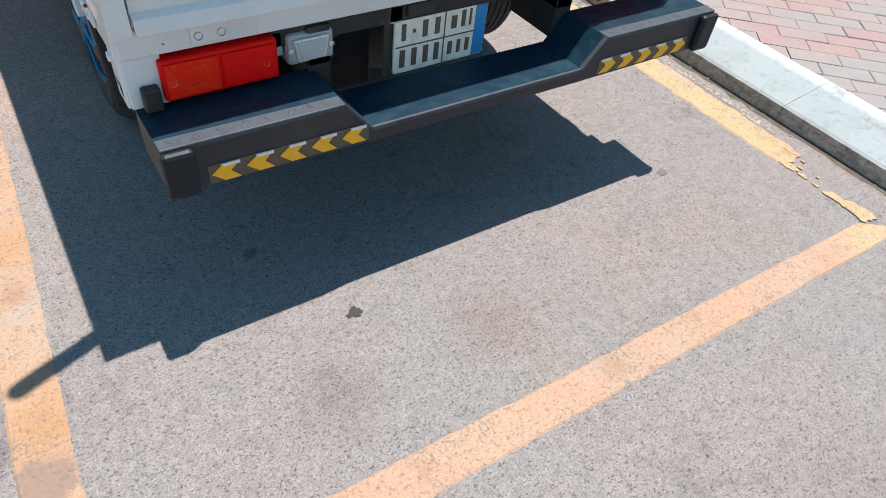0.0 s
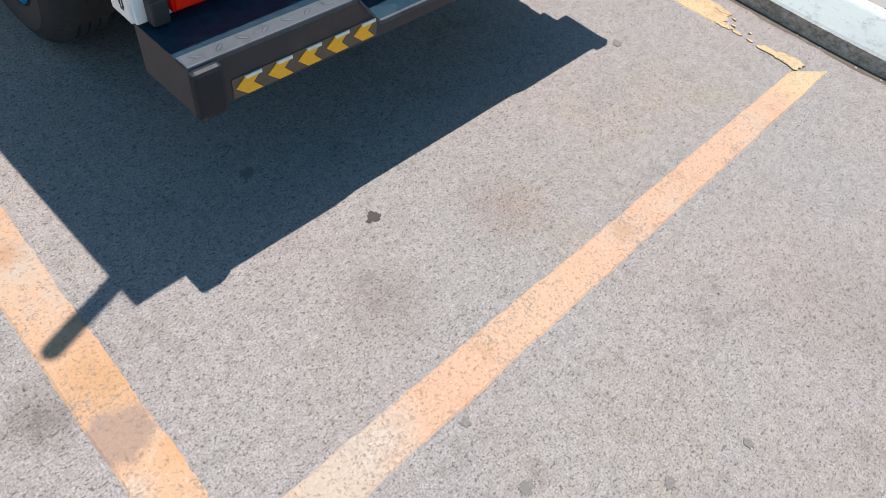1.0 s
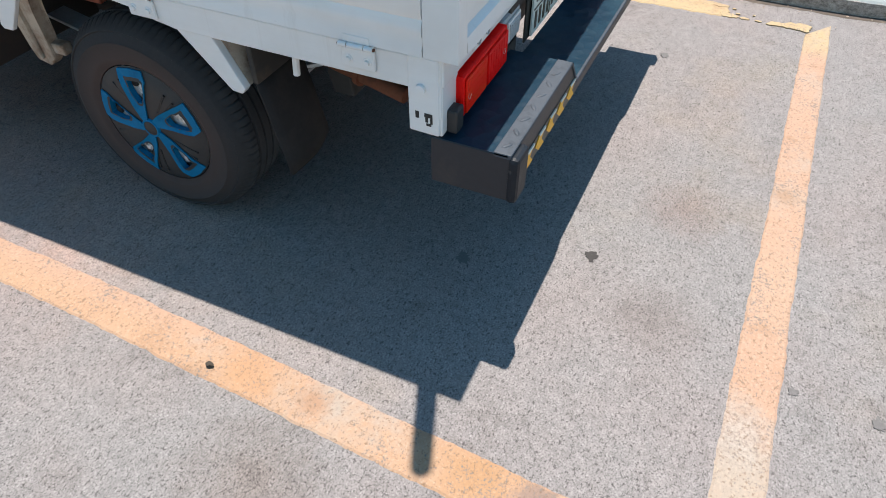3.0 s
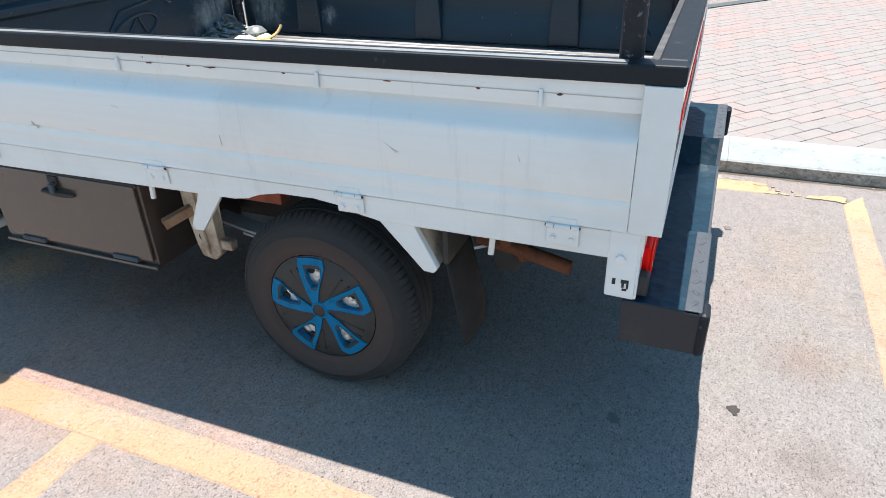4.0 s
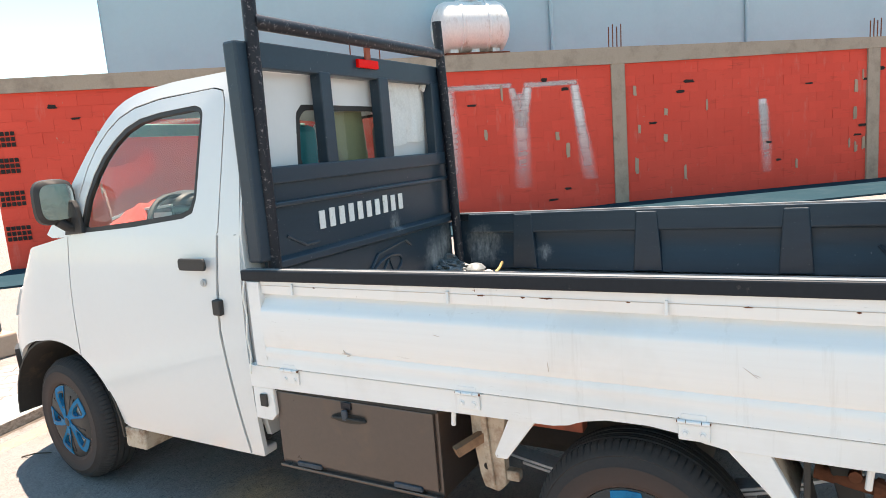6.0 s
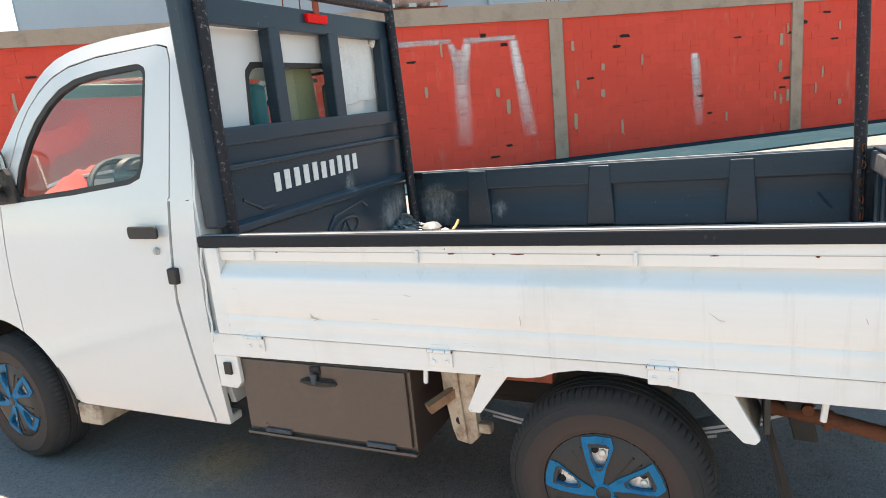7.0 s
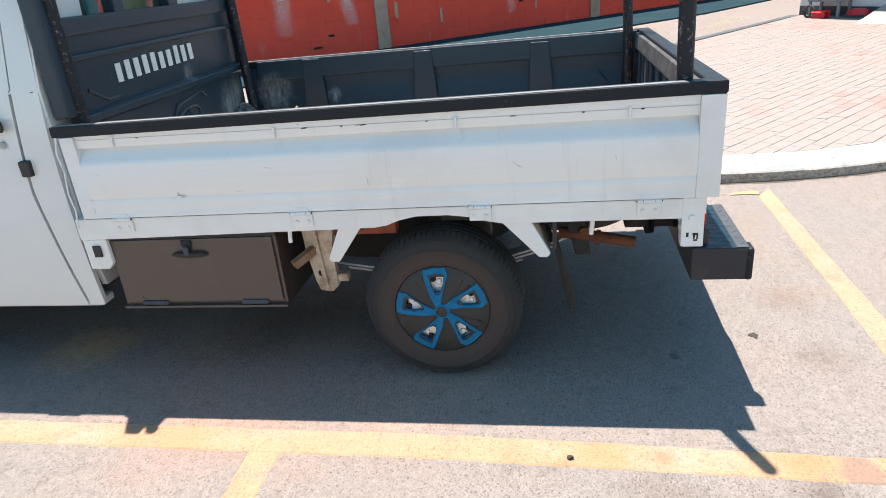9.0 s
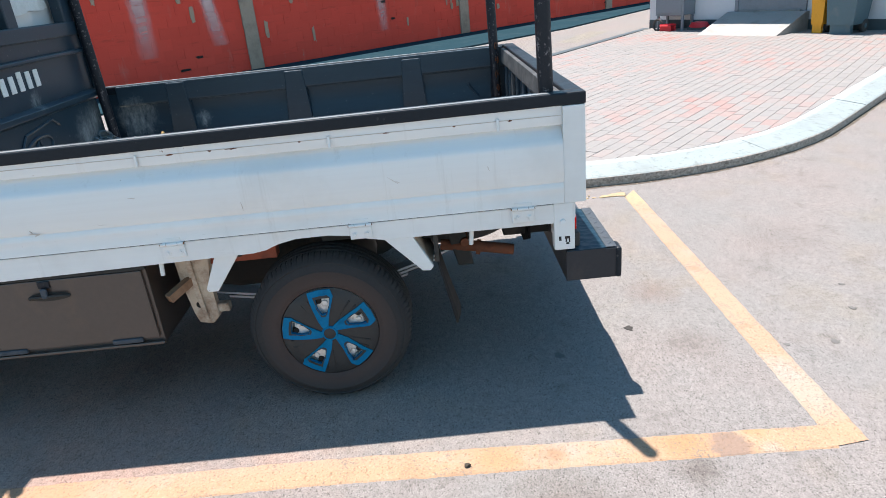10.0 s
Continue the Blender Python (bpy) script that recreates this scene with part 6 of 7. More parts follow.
part("bed_floor", bm, FLOOR_STEEL, truck, "ribbed steel bed floor worn silver")

# headboard with three openings, posts and cross bar
HX = 0.70
hb = part("headboard", box(-HX, HX, 1.318, 1.352, 0.775, 1.425, 0.004), BLACK, truck, "black-painted steel headboard")
for z0, z1 in ((1.79, 1.885),):
    part("top_member", box(-HX, HX, 1.305, 1.355, z0, z1, 0.006), BLACK, hb)
for x0, x1 in ((-0.70, -0.655), (-0.325, -0.255), (0.092, 0.172), (0.575, 0.70)):
    part("upright", box(x0, x1, 1.30, 1.355, 1.41, 1.80, 0.006), BLACK, hb)
part("mid_member", box(-HX, HX, 1.296, 1.325, 1.372, 1.436, 0.006), BLACK, hb)
part("fold", box(-HX, HX, 1.292, 1.320, 1.285, 1.305, 0.006), BLACK, hb)
part("ledge", prism([(1.318, 1.10), (1.292, 1.085), (1.292, 1.06), (1.318, 1.045)], "x", -HX, HX, 0.003), BLACK, hb)
# pressed shapes low on the headboard
bm = tube([(0.05 + 0.125 * math.cos(t), 1.3165, 0.915 + 0.052 * math.sin(t) + 0.02 * math.cos(t)) for t in (2 * math.pi * k / 24 for k in range(25))], 0.008, 6, None, False)
part("pressed_ring", bm, BLACK, hb, "", True)
for x0, z0, x1, z1 in ((-0.02, 0.875, 0.06, 0.955), (0.07, 0.96, 0.10, 0.895), (-0.14, 0.88, -0.02, 0.995), (-0.02, 0.995, 0.22, 1.025), (0.22, 1.025, 0.27, 0.99), (-0.60, 1.17, -0.50, 1.12), (-0.50, 1.12, -0.42, 1.12)):
    part("pressed_bead", tube([(x0, 1.3165, z0), (x1, 1.3165, z1)], 0.007, 6), BLACK, hb)
# plain bars in place of a painted number
rnd = random.Random(3)
for k in range(10):
    x0 = -0.405 + 0.066 * k
    z0 = 1.168 + 0.0014 * k
    part("painted_bar", box(x0, x0 + 0.036, 1.3125, 1.3175, z0, z0 + 0.078 + rnd.uniform(-0.006, 0.006), 0.002), CHALK, hb, "white hand-painted bar")
for side in (-1, 1):
    part("wing_plate", box(min(0.70 * side, 0.765 * side), max(0.70 * side, 0.744 * side), 1.300, 1.364, 1.094, 1.88, 0.010), BLACK, hb, "black side plate of the headboard")
    post = part("rack_post", tube([(0.672, 1.262, 0.80), (0.668, 1.272, 1.45), (0.655, 1.285, 2.11)] if side > 0 else [(-0.692, 1.310, 0.80), (-0.692, 1.302, 1.45), (-0.688, 1.286, 2.11)], 0.025, 12), BLACK_WORN, truck, "chipped black rack post", True)
    part("rear_post", tube([(0.754 * side, -0.834, 0.776), (0.764 * side, -0.824, 1.5), (0.775 * side, -0.813, 2.24)], 0.025, 12), BLACK_WORN, truck, "chipped black rack post at the bed's rear", True)
part("cross_bar", tube([(-0.688, 1.283, 1.945), (0.655, 1.283, 1.945)], 0.027, 12), BLACK_WORN, truck, "chipped black cross bar", True)
lamp = part("high_lamp", box(-0.066, 0.086, 1.288, 1.306, 1.832, 1.868, 0.003), LENS, truck, "red high-level brake lamp")
part("lamp_bracket", box(-0.005, 0.03, 1.288, 1.302, 1.868, 1.925, 0.003), RED_PRIMER, lamp)

# white woven sack hung in the headboard's last opening
rows = []
for i in range(11):
    t = i / 10
    rows.append([(lerp(0.165, 0.582 - 0.012 * math.sin(9 * t), u), 1.364 + 0.006 * math.sin(19 * u + 2.5 * t) * (0.4 + 0.6 * t) + 0.003 * math.sin(47 * u), lerp(1.815, 1.478 + 0.03 * u, t) + 0.004 * math.sin(13 * u)) for u in steps(0, 1, 26)])
thick(part("woven_sack", sheet(rows), SACK, hb, "white woven plastic hung in the opening", True), 0.002)
knot = tube([(0.545, 1.352, 1.79), (0.562, 1.345, 1.80), (0.575, 1.345, 1.785), (0.560, 1.345, 1.765), (0.548, 1.350, 1.775), (0.565, 1.342, 1.79)], 0.012, 7)
part("knot", knot, SACK, hb, "knotted corner of the woven plastic", True)

# chain hanging down the rear post
chain = thing("chain", (0.727, -0.853, 0.80), "dark rusty steel chain hanging down the rack post", "chain")
for k in range(13):
    zc = 1.105 - 0.0245 * k
    c = Vector((0.7245 + 0.002 * math.sin(1.9 * k), -0.838 - 0.003 * math.sin(0.7 * k), zc))
    flat = k % 2
    pts = []
    for m in range(11):
        a = 2 * math.pi * m / 10
        w, up = 0.0085 * math.cos(a), 0.0160 * math.sin(a)
        pts.append(tuple(c + Vector((w * 0.75, w * 0.65, up) if flat else (-w * 0.65, w * 0.75, up))))
    part("link", tube(pts, 0.0031, 6, None, False), BLACK_WORN if k % 3 else RUST, chain, "", True)

# tailgate
tg = part("tailgate", prism([(-0.942, 0.735), (-0.938, 0.765), (-0.925, 0.775), (-0.925, 0.80), (-0.938, 0.81), (-0.938, 0.96), (-0.930, 0.97), (-0.942, 1.0), (-0.942, 1.055), (-0.895, 1.055), (-0.895, 0.735)], "x", -0.784, 0.784, 0), WHITE_BED, truck, "white tailgate with red and dark stickers")
part("tailgate_rail", box(-0.7775, 0.7775, -0.945, -0.885, 1.060, 1.1005, 0.006), RAIL, tg, "black top rail of the tailgate")
part("tailgate_liner", box(-0.74, 0.74, -0.894, -0.882, 0.778, 1.043, 0.002), BLACK, tg)
part("tailgate_band", prism([(-0.884, 1.090), (-0.866, 1.088), (-0.862, 1.020), (-0.868, 1.010), (-0.884, 1.008)], "x", -0.735, 0.735, 0.003), DUSTY, tg, "dusty grey band inside the tailgate")
for x in (-0.58, -0.42, -0.20, 0.0, 0.20, 0.36, 0.46, 0.60):
    part("tailgate_rib", prism([(x - 0.016, 1.012), (x + 0.016, 1.012), (x + 0.024, 0.785), (x - 0.024, 0.785)], "y", -0.883, -0.866, 0.004), DUSTY if x in (0.36, -0.20) else BLACK, tg)
for x0, x1, z0, z1, mt in ((-0.60, -0.28, 0.90, 0.95, LENS), (-0.24, 0.05, 0.90, 0.95, LENS), (0.1, 0.55, 0.89, 0.95, LENS), (-0.70, -0.52, 0.84, 0.88, INK), (-0.3, 0.3, 0.83, 0.86, INK)):
    part("sticker_bar", box(x0, x1, -0.9405, -0.936, z0, z1, 0), mt, tg, "plain sticker bar")
rf = part("rear_frame", box(-0.8225, 0.8225, -0.908, -0.835, 0.672, 0.731, 0.003), WHITE_BED, truck, "white rear bed frame")
for x in (-0.64, 0.0, 0.64):
    hg = part("tailgate_hinge", box(x - 0.04, x + 0.04, -0.915, -0.905, 0.682, 0.728, 0.003), WHITE_BED, rf, "white hinge plate")
    for d0, d1 in ((-0.042, -0.022), (-0.020, 0.020), (0.022, 0.042)):
        part("knuckle", tube([(x + d0, -0.917, 0.731), (x + d1, -0.917, 0.731)], 0.008, 10), WHITE_BED, hg, "", True)
    part("pin", tube([(x - 0.047, -0.917, 0.731), (x + 0.047, -0.917, 0.731)], 0.004, 8), RUST, hg)
    for d in (-0.024, 0.024):
        part("bolt", lathe([(0, 0.006), (0.008, 0.005), (0.009, 0)], (0, 0, 0), 10, None, "y"), HOUSING, hg).matrix_basis = pose(x + d, -0.9185, 0.70)
for side in (-1, 1):
    part("corner_panel", box(min(0.748 * side, 0.8255 * side), max(0.748 * side, 0.8255 * side), -0.9035, -0.836, 0.60, 0.7325, 0.003), WHITE_BED, rf)
    part("lamp_panel", box(min(0.745 * side, 0.822 * side), max(0.745 * side, 0.822 * side), -0.905, -0.84, 0.558, 0.672, 0.003), WHITE_BED, rf)
    tl = part("tail_lamp", box(min(0.50 * side, 0.755 * side), max(0.50 * side, 0.755 * side), -0.922, -0.86, 0.568, 0.663, 0.006), LENS, truck, "red tail lamp")
    part("indicator_lens", box(min(0.635 * side, 0.748 * side), max(0.635 * side, 0.748 * side), -0.9275, -0.922, 0.576, 0.655, 0.003), AMBER, tl, "orange indicator lens")
    part("brake_lens", box(min(0.508 * side, 0.628 * side), max(0.508 * side, 0.628 * side), -0.9275, -0.922, 0.576, 0.655, 0.003), LENS, tl)
    for k in range(5):
        part("lens_rib", box(min(0.645 * side, 0.738 * side), max(0.645 * side, 0.738 * side), -0.9281, -0.927, 0.584 + 0.014 * k, 0.590 + 0.014 * k, 0), AMBER, tl)
    for k in range(7):
        part("lens_rib", box(min((0.516 + 0.016 * k) * side, (0.5195 + 0.016 * k) * side), max((0.516 + 0.016 * k) * side, (0.5195 + 0.016 * k) * side), -0.9281, -0.927, 0.583, 0.648, 0), LENS, tl)
    for x in (0.53, 0.735):
        part("screw", lathe([(0, 0.004), (0.006, 0.003), (0.007, 0)], (0, 0, 0), 10, None, "y"), STEEL, tl).matrix_basis = pose(x * side, -0.9285, 0.612)
    part("rubber_buffer", box(min(0.762 * side, 0.80 * side), max(0.762 * side, 0.80 * side), -0.928, -0.90, 0.555, 0.61, 0.006), PLASTIC, rf, "black rubber buffer")
rl = part("reversing_lamp", box(-0.470, -0.352, -0.902, -0.86, 0.574, 0.650, 0.010), HOUSING, truck, "grey reversing lamp with a screw at each end")
part("reversing_rim", prism([(-0.448, 0.584), (-0.376, 0.584), (-0.366, 0.640), (-0.456, 0.640)], "y", -0.909, -0.9015, 0.004), STEEL, rl, "bright lens rim")
part("reversing_lens", prism([(-0.441, 0.590), (-0.383, 0.590), (-0.374, 0.634), (-0.449, 0.634)], "y", -0.911, -0.9085, 0.001), CLEARLENS, rl, "clear ribbed lens")
for k in range(5):
    part("lens_flute", box(-0.436 + 0.0118 * k, -0.4295 + 0.0118 * k, -0.9115, -0.9105, 0.594, 0.630, 0), CLEARLENS, rl)
for x in (-0.462, -0.360):
    part("screw", lathe([(0, -0.004), (0.006, -0.003), (0.007, 0)], (0, 0, 0), 10, None, "y"), STEEL, rl).matrix_basis = pose(x, -0.9015, 0.612)
part("lamp_bracket", box(-0.50, -0.476, -0.89, -0.86, 0.60, 0.66, 0.003), HOUSING, truck)
plate = part("number_plate", box(-0.175, 0.118, -0.883, -0.876, 0.470, 0.622, 0.006, None, Matrix.Rotation(0, 4, "X")), PLATE, truck, "dirty white number plate with a blue strip")
part("plate_strip", box(0.078, 0.115, -0.8855, -0.882, 0.473, 0.619, 0.001), PLATE_BLUE, plate, "blue country strip")
part("plate_rule", box(-0.17, 0.076, -0.885, -0.882, 0.5445, 0.5475, 0), INK, plate)
part("plate_rule", box(-0.022, -0.019, -0.885, -0.882, 0.474, 0.618, 0), INK, plate)
for x0, w, z0, h in ((-0.158, 0.022, 0.558, 0.05), (-0.122, 0.014, 0.575, 0.014), (-0.095, 0.026, 0.558, 0.05), (-0.057, 0.026, 0.558, 0.05), (-0.006, 0.03, 0.562, 0.04), (0.028, 0.022, 0.562, 0.05), (0.056, 0.012, 0.562, 0.05),
                     (-0.162, 0.027, 0.482, 0.054), (-0.126, 0.027, 0.482, 0.054), (-0.090, 0.027, 0.482, 0.054), (-0.055, 0.026, 0.482, 0.054), (-0.010, 0.024, 0.488, 0.042), (0.021, 0.02, 0.488, 0.042), (0.048, 0.022, 0.488, 0.042)):
    part("plate_bar", box(x0 + w * 0.2, x0 + w * 0.8, -0.885, -0.882, z0 + 0.004, z0 + h, 0.001), INK, plate)
# Added plate: its black fills the shaded gap and covers sunlit ground beyond.
part("rear_valance", prism([(-0.50, 0.66), (-0.20, 0.66), (-0.20, 0.41), (-0.34, 0.41), (-0.50, 0.48)], "y", -0.80, -0.79, 0.004), UNDER_SHADE, truck, "added black plate standing for the shade behind the rear bumper")
part("tow_hook", tube([(-0.33 + 0.022 * math.cos(a), -0.815, 0.545 + 0.022 * math.sin(a)) for a in steps(0.4, 5.6, 12)], 0.006, 8), RUST, truck, "rusty hook", True)
part("plate_holder", box(-0.20, 0.13, -0.872, -0.866, 0.46, 0.68, 0.003), CHASSIS, truck)
part("plate_lamp", box(-0.15, -0.07, -0.905, -0.872, 0.632, 0.668, 0.006), PLASTIC, truck)
part("plate_tab", box(-0.195, -0.155, -0.89, -0.872, 0.618, 0.665, 0.004), HOUSING, truck)
# The spare is added unseen and hung low to block the bright ground.
spare = lathe([(0.10, -0.07), (0.18, -0.075), (0.20, -0.09), (0.27, -0.09), (0.295, -0.06), (0.30, 0.0), (0.295, 0.06), (0.27, 0.09), (0.20, 0.09), (0.18, 0.075), (0.10, 0.07)], (0.02, -0.50, 0.485), 48, None, "z")
part("spare_tyre", spare, RUBBER, truck, "unseen spare tyre, added to keep the space under the bed dark", True)

# ---- rear step bumper ----

def along(x):
    """The bumper's slight skew: how far back it stands at x."""
    return -0.020 * (x + 0.82)


def bumper_outline():
    top, bottom = 0.545, 0.432
    return [(-0.815, bottom), (-0.815, top), (-0.405, top), (-0.335, 0.462), (0.335, 0.462), (0.405, top), (0.86, top), (0.86, bottom), (0.32, 0.425), (-0.32, 0.425)]


sk = Matrix(((1, 0, 0, 0), (-0.020, 1, 0, -0.0164), (0, 0, 1, 0), (0, 0, 0, 1)))
bm = prism(bumper_outline(), "y", -0.875, -1.05, 0.0, None, sk)
step_b = part("step_bumper", bm, BUMPER, truck, "dark steel step bumper with raised ends")
for x0, x1, z in ((-0.816, -0.405, 0.545), (-0.335, 0.335, 0.462), (0.405, 0.858, 0.545)):
    part("tread_plate", box(x0, x1, -1.046, -0.878, z, z + 0.004, 0, None, sk), CHEQUER, step_b, "dark blue-black chequer plate")
    part("worn_edge", box(x0, x1, -1.0535, -1.014 if abs(z - 0.545) < 0.01 else -1.045, z - 0.006, z + 0.0065, 0.003, None, sk), EDGE, step_b, "bare worn steel edge")
    if z > 0.5:
        n = int((x1 - x0) / 0.052)
        for k in range(n):
            xm = x0 + 0.03 + k * 0.052
            lump = bmesh.new()
            bmesh.ops.create_uvsphere(lump, u_segments=10, v_segments=6, radius=1)
            turn = radians(35 if k % 2 else -35)
            for v in lump.verts:
                q = Vector((v.co.x * 0.014, v.co.y * 0.0055, v.co.z * 0.0022))
                v.co = sk @ (Matrix.Rotation(turn, 4, "Z") @ q + Vector((xm, -1.033, z + 0.0065)))
            part("tread_lump", lump, EDGE, step_b, "", True)
for x0, x1, z0, z1 in ((-0.405, -0.335, 0.545, 0.462), (0.405, 0.335, 0.545, 0.462)):
    part("worn_edge", prism([(x0, z0 + 0.005), (x1, z1 + 0.005), (x1, z1 - 0.004), (x0, z0 - 0.004)], "y", -1.0535, -1.04, 0, None, sk), EDGE, step_b, "bare worn steel edge")
    part("tread_plate", prism([(x0, z0 + 0.004), (x1, z1 + 0.004), (x1, z1), (x0, z0)], "y", -1.04, -0.878, 0, None, sk), CHEQUER, step_b)
for x0, x1 in ((-0.820, -0.752), (0.796, 0.866)):
    part("end_cap", box(x0, x1, -1.072, -1.047, 0.428, 0.545, 0.010, None, sk), RAIL, step_b, "black rubber end cap")
for x0, x1, flip in ((-0.730, -0.345, 1), (0.40, 0.775, -1)):
    part("tape_ground", box(x0, x1, -1.0515, -1.0495, 0.434, 0.482, 0, None, sk), TAPE_DARK, step_b, "brown ground of a warning strip")
    n = 5
    pitch = (x1 - x0) / n
    for k in range(n):
        c = x0 + pitch * (k + 0.5)
        w, h = pitch * 0.35, 0.0245
        pts = [(-w * 1.2, 0), (-w * 0.2, h), (w * 1.15, h), (w * 0.35, 0), (w * 1.15, -h), (-w * 0.2, -h)]
        part("chevron", prism([(c + flip * p[0], 0.458 + p[1] * 0.92) for p in pts], "y", -1.0535, -1.051, 0, None, sk), CHEVRON, step_b, "yellow chevron")
        part("chevron_back", prism([(c + flip * w * (-0.2), 0.473), (c + flip * w * 1.15, 0.473), (c + flip * w * 1.15, 0.481), (c + flip * w * (-0.4), 0.481)], "y", -1.0545, -1.051, 0, None, sk), TAPE, step_b)
for side in (-1, 1):
    part("bumper_arm", box(min(0.36 * side, 0.42 * side), max(0.36 * side, 0.42 * side), -0.90, -0.70, 0.47, 0.62, 0.004), CHASSIS, step_b)

# ---- toolbox under the bed ----
tb = part("toolbox", box(-0.795, -0.36, 0.592, 1.278, 0.34, 0.645, 0.004), TOOLBOX, truck, "dark brown steel toolbox under the bed")
lid = part("toolbox_lid", box(-0.806, -0.796, 0.606, 1.268, 0.366, 0.632, 0.003), TOOLBOX, tb, "flat locked lid")
part("hasp", box(-0.812, -0.805, 0.925, 0.968, 0.603, 0.630, 0.003), BLACK_WORN, tb, "dark steel hasp")
part("padlock", box(-0.826, -0.812, 0.936, 0.958, 0.568, 0.606, 0.005), EDGE, tb, "small worn padlock")
# flat ellipse whose dark colour stands for a shaded recess
part("handle_recess", prism([(0.94 + 0.075 * math.cos(a), 0.570 + 0.017 * math.sin(a)) for a in steps(0, 2 * math.pi * 19 / 20, 19)], "x", -0.8075, -0.8055), CHASSIS, tb, "flat dark ellipse painted as the shade of a handle recess")
part("lid_handle", tube([(-0.807, 0.87, 0.567), (-0.820, 0.885, 0.575), (-0.820, 0.995, 0.575), (-0.807, 1.01, 0.567)], 0.006, 8), CHASSIS, tb, "dark handle", True)
for y in (0.72, 1.14):
    part("toolbox_hinge", box(-0.814, -0.798, y - 0.055, y + 0.055, 0.356, 0.374, 0.004), EDGE, tb, "worn steel hinge")
part("lid_lip", box(-0.812, -0.78, 0.588, 1.282, 0.636, 0.650, 0.003), SEAM, tb, "black seal above the lid")
part("lid_flange", box(-0.812, -0.79, 0.590, 1.280, 0.340, 0.352, 0.003), TOOLBOX, tb)

# ---- loose things in the bed ----
pts = []
for k in range(15):
    a = k * 0.62
    r = 0.045 + 0.015 * math.sin(k * 1.7)
    pts.append((0.44 + r * math.cos(a) * 1.3, 1.00 + r * math.sin(a), 0.788 + 0.008 * (0.5 + 0.5 * math.sin(k * 0.9)) + 0.004 * (k % 3)))
pts += [(0.515, 0.995, 0.797), (0.555, 0.99, 0.804), (0.588, 0.985, 0.818), (0.606, 0.98, 0.836), (0.612, 0.978, 0.846)]
whole("rope", tube(pts, 0.0072, 8), ROPE, "short stiff yellow rope end lying on the bed floor", "rope", smooth=True)
rows = [[(0.40 + 0.18 * u, 1.02 + 0.16 * v, 0.782 + 0.02 * abs(math.sin(5 * u + 3 * v)) + 0.012 * math.sin(11 * v)) for u in steps(0, 1, 10)] for v in steps(0, 1, 8)]
thick(whole("rag", sheet(rows), RAG, "crumpled pale rag beside the rope", "rag", smooth=True), 0.004)
rows = []
for v in steps(0, 1, 24):
    rows.append([(0.44 + 0.24 * u + 0.012 * math.sin(31 * v + 9 * u), 1.296 - 0.13 * (1 - v) ** 1.6 - 0.016 * math.sin(27 * u + 6 * v) - 0.011 * math.sin(53 * u + 11 * v) - 0.006 * math.sin(91 * u - 17 * v), 0.782 + (0.03 + 0.06 * u ** 0.7) * v + 0.012 * math.sin(19 * u + 13 * v) * v + 0.009 * math.sin(47 * u + 5) * v + 0.006 * abs(math.sin(16 * u + 9 * v))) for u in steps(0, 1, 54)])
thick(whole("plastic_sheet", sheet(rows), SHEET, "crumpled dusty grey plastic sheet in the bed's corner", "plastic sheet", smooth=True), 0.003)
whole("crumpled_bag", lathe([(0.0, -0.03), (0.04, -0.028), (0.055, 0.0), (0.035, 0.022), (0.02, 0.026), (0.0, 0.026)], (0.62, 1.14, 0.806), 14, None, "z"), SHEET, "small crumpled grey bag on the bed floor", "bag", smooth=True)

# ---- marks and litter on the ground ----
for k, (x, y, rx, ry) in enumerate(((-0.464, -1.211, 0.022, 0.016), (-0.625, -0.879, 0.022, 0.018), (-0.719, -1.957, 0.018, 0.014), (-0.483, -2.173, 0.016, 0.013), (-0.268, -2.259, 0.012, 0.012), (0.785, -1.18, 0.022, 0.015), (-0.709, -1.771, 0.012, 0.011))):
    whole("oil_spot", blob(x, y, 0.0008, rx, ry, k + 4, 30, 0.34), STAIN if k < 1 else STAIN_DRY, "small dark oil spot on the asphalt", "stain", "oil spots", "stuff")
bm = bmesh.new()
bmesh.ops.create_icosphere(bm, subdivisions=2, radius=1)
for v in bm.verts:
    v.co = Vector((v.co.x * 0.008, v.co.y * 0.011, v.co.z * 0.006)) * (1 + 0.15 * math.sin(v.co.x * 7 + v.co.y * 5)) + Vector((-1.223, -0.454, 0.0095))
whole("pebble", bm, BARK, "small dark pebble on the painted line", "pebble", smooth=True)
pl = thing("fallen_flower", (-1.116, 2.109, 0.004), "fallen orange flower on the painted line", "flower")
for k in range(5):
    a = k * 1.26
    d = Vector((math.cos(a), math.sin(a), 0))
    e = Vector((-d.y, d.x, 0))
    c = Vector((-1.116, 2.109, 0.004))
    rows = [[c + d * (0.006 + 0.034 * t) + e * (w * 0.016 * math.sin(math.pi * (0.15 + 0.8 * t))) + Vector((0, 0, 0.003 + 0.014 * t * t)) for w in (-1, 0, 1)] for t in steps(0, 1, 5)]
    thick(part("petal", sheet(rows), PETAL, pl, "", True), 0.0015)
whole("twig", tube([(-0.750, 3.24, 0.006), (-0.705, 3.19, 0.014), (-0.655, 3.13, 0.006)], 0.004, 6), BARK, "thin dark twig on the asphalt", "twig")

# ---- pieces of the wall and of the pavement ----
def block_mesh(w, h):
    bm = box(-w / 2, w / 2, -0.012, -0.005, -h / 2, h / 2, 0)
    return mesh_of(bm, RED_BLOCK, False, "block")


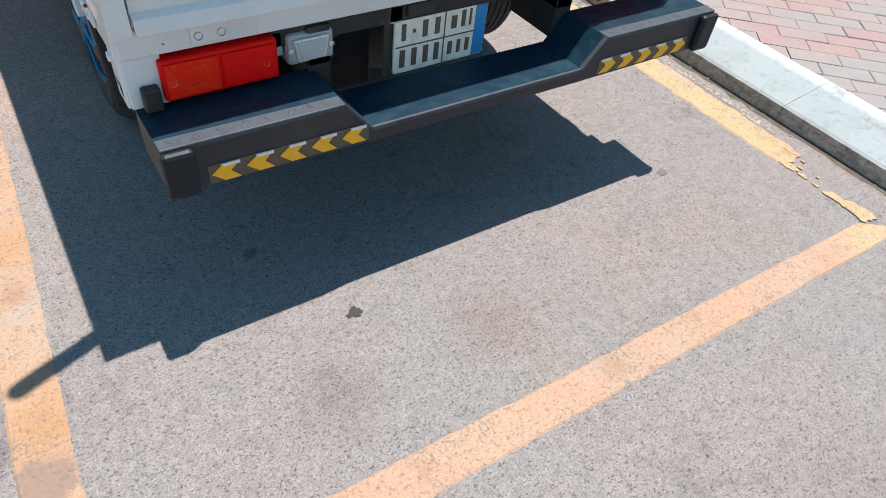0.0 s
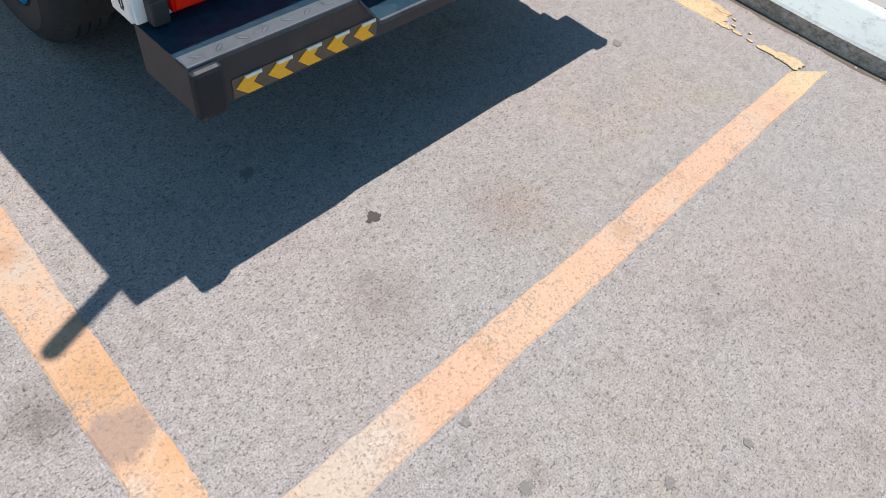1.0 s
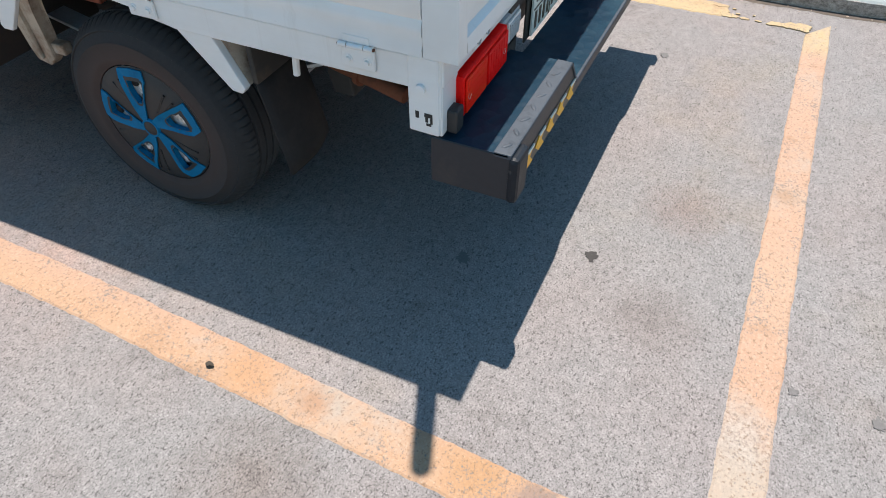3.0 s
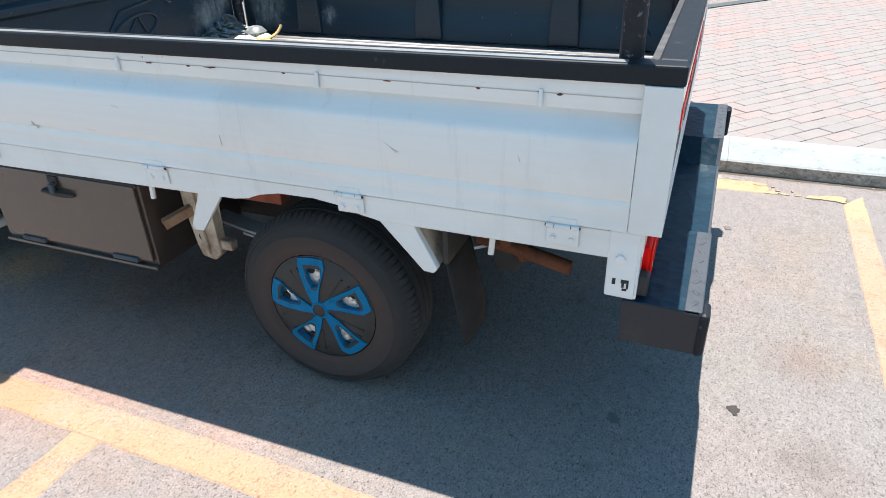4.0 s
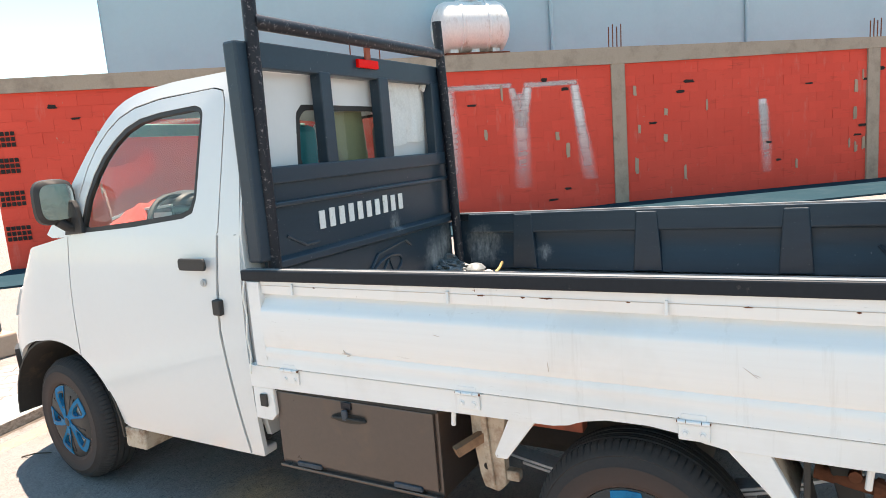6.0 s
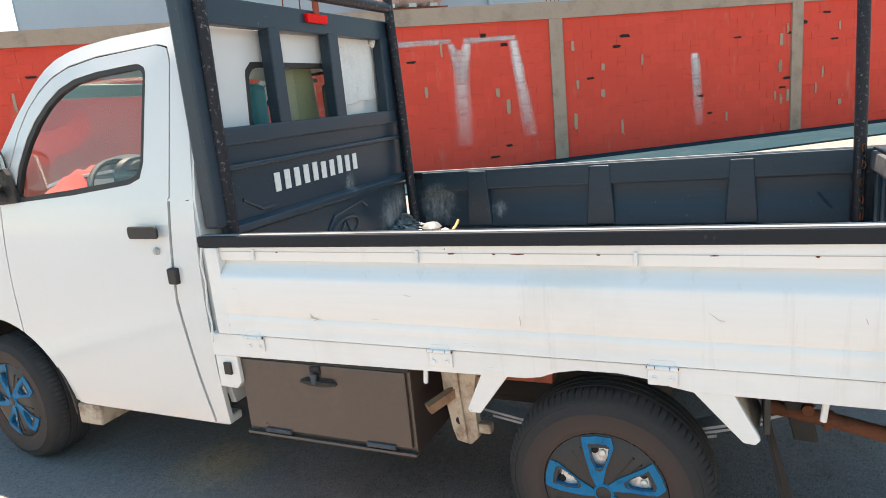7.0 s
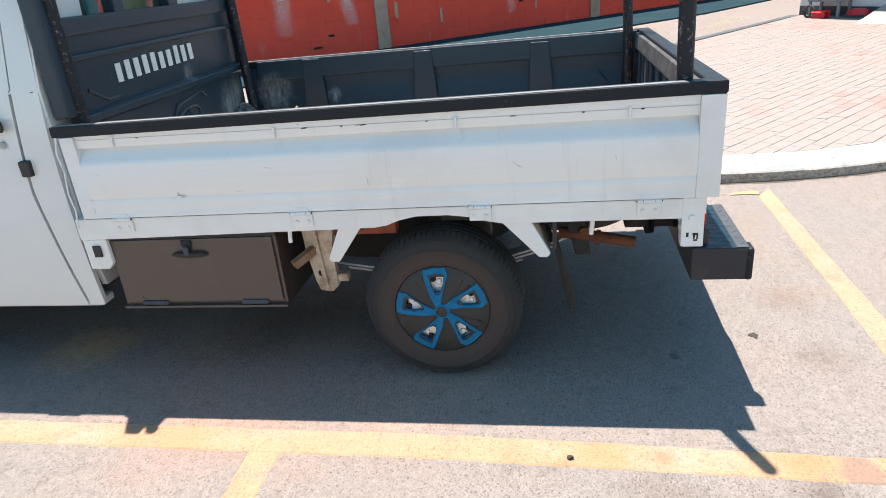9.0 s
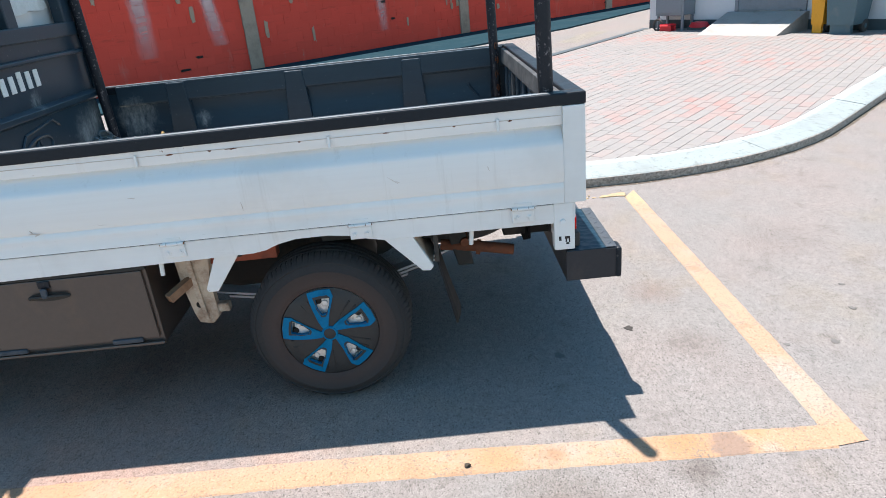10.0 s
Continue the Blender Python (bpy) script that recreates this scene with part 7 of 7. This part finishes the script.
BL, BH = 0.40, 0.2
shared_block = block_mesh(BL - 0.003, BH - 0.003)
rnd = random.Random(21)
singles = 0
for name, m, length in (("wall_left", M1, LEN1), ("wall_right", M2, LEN2)):
    rest = bmesh.new()
    for r in range(14):
        u = 0.2 * (r % 2) + 0.2
        while u < length - 0.2:
            z = r * BH + 0.1 + 0.045
            near = (name == "wall_right" and u < 4.2) or (name == "wall_left" and u > 8.6)
            wobble = rnd.uniform(-0.004, 0.003)
            if near and singles < 290:
                ob = new("block", shared_block)
                ob.parent = wall_core[name]
                ob.matrix_basis = m @ pose(u, wobble, z)
                singles += 1
            else:
                w, h = BL - 0.003, BH - 0.003
                c = [m @ Vector((u + x * w / 2, y + wobble, z + q * h / 2)) for y in (-0.013, -0.005) for x, q in ((-1, -1), (1, -1), (1, 1), (-1, 1))]
                vs = [rest.verts.new(p) for p in c]
                for f in ((4, 5, 6, 7), (0, 1, 5, 4), (1, 2, 6, 5), (2, 3, 7, 6), (3, 0, 4, 7)):
                    rest.faces.new([vs[k] for k in f])
            u += BL
    part("blocks", rest, RED, wall_core[name])["kind"] = "stuff"

PA = radians(-42)
PW, PH = 0.222, 0.104
bm = box(-PW / 2 + 0.002, PW / 2 - 0.002, -PH / 2 + 0.002, PH / 2 - 0.002, -0.02, 0.011, 0)
bmesh.ops.bevel(bm, geom=[e for e in bm.edges if all(v.co.z > 0.01 for v in e.verts)], offset=0.003, segments=1, affect="EDGES")
shared_paver = mesh_of(bm, PAVER, False, "paver")
verts, faces, count = [], [], 0
EDGE_I = list(range(0, len(KPATH), 2))
EDGE_P = np.array([KPATH[k] + kerb_side(k) * 0.292 for k in EDGE_I])
EDGE_N = np.array([kerb_side(k) for k in EDGE_I])
WIDE = [tuple(KPATH[k] + kerb_side(k) * 0.13) for k in range(0, len(KPATH), 4)] + PAVED[len(inner):]


def clip(pts, p, q):
    """The part of a flat outline on the q side of the line through p."""
    out = []
    side = [(a[0] - p[0]) * q[0] + (a[1] - p[1]) * q[1] for a in pts]
    for i, a in enumerate(pts):
        b, da, db = pts[(i + 1) % len(pts)], side[i], side[(i + 1) % len(pts)]
        if da >= 0:
            out.append(a)
        if (da >= 0) != (db >= 0):
            f = da / (da - db)
            out.append((a[0] + (b[0] - a[0]) * f, a[1] + (b[1] - a[1]) * f))
    return out


ca, sa = math.cos(PA), math.sin(PA)
rnd = random.Random(4)
for r in range(-150, 110):
    for c in range(-60, 75):
        u, v = (c + 0.5 * (r % 2)) * PW, r * PH
        x, y = 1.75 + u * ca - v * sa, -1.0 + u * sa + v * ca
        if x > 11 or y < -8.7 or y > 5.2 or x < -7 or not inside(x, y, WIDE):
            continue
        gaps = ((EDGE_P - (x, y)) ** 2).sum(1)
        at = int(gaps.argmin())
        cut = gaps[at] < 0.0169
        if not cut and not inside(x, y, PAVED):
            continue
        lift = rnd.uniform(-0.0015, 0.0015)
        tip, tilt = rnd.uniform(-0.6, 0.6), rnd.uniform(-0.6, 0.6)
        if cut:
            a, b = PW / 2 - 0.0025, PH / 2 - 0.0025
            ring4 = clip([(x + p * ca - q * sa, y + p * sa + q * ca) for p, q in ((-a, -b), (a, -b), (a, b), (-a, b))], EDGE_P[at], EDGE_N[at])
            if len(ring4) > 2:
                base, m4 = len(verts), len(ring4)
                verts += [(u, w, z) for z in (0.084, 0.105 + lift) for u, w in ring4]
                faces.append(tuple(range(base + m4, base + 2 * m4)))
                faces += [(base + k, base + (k + 1) % m4, base + m4 + (k + 1) % m4, base + m4 + k) for k in range(m4)]
        elif 1.6 < x < 3.1 and -3.4 < y < -0.55 and count < 298:
            ob = new("paver", shared_paver)
            ob.parent = pavement
            ob.matrix_basis = pose(x, y, 0.094 + lift, tip, tilt, math.degrees(PA))
            count += 1
        else:
            base = len(verts)
            for zz, s in ((-0.01, 0.0022), (0.008, 0.0022), (0.011, 0.005)):
                a, b = PW / 2 - s, PH / 2 - s
                for p, q in ((-a, -b), (a, -b), (a, b), (-a, b)):
                    verts.append((x + p * ca - q * sa, y + p * sa + q * ca, 0.094 + lift + zz + p * 0.01 * tip))
            faces.append(tuple(base + k for k in (8, 9, 10, 11)))
            for lo in (0, 4):
                for k in range(4):
                    faces.append((base + lo + k, base + lo + (k + 1) % 4, base + lo + 4 + (k + 1) % 4, base + lo + 4 + k))
me = bpy.data.meshes.new("pavers")
me.from_pydata(verts, [], faces)
me.materials.append(PAVER_MESH)
ob = new("pavers", me)
ob.parent = pavement
ob["kind"] = "stuff"
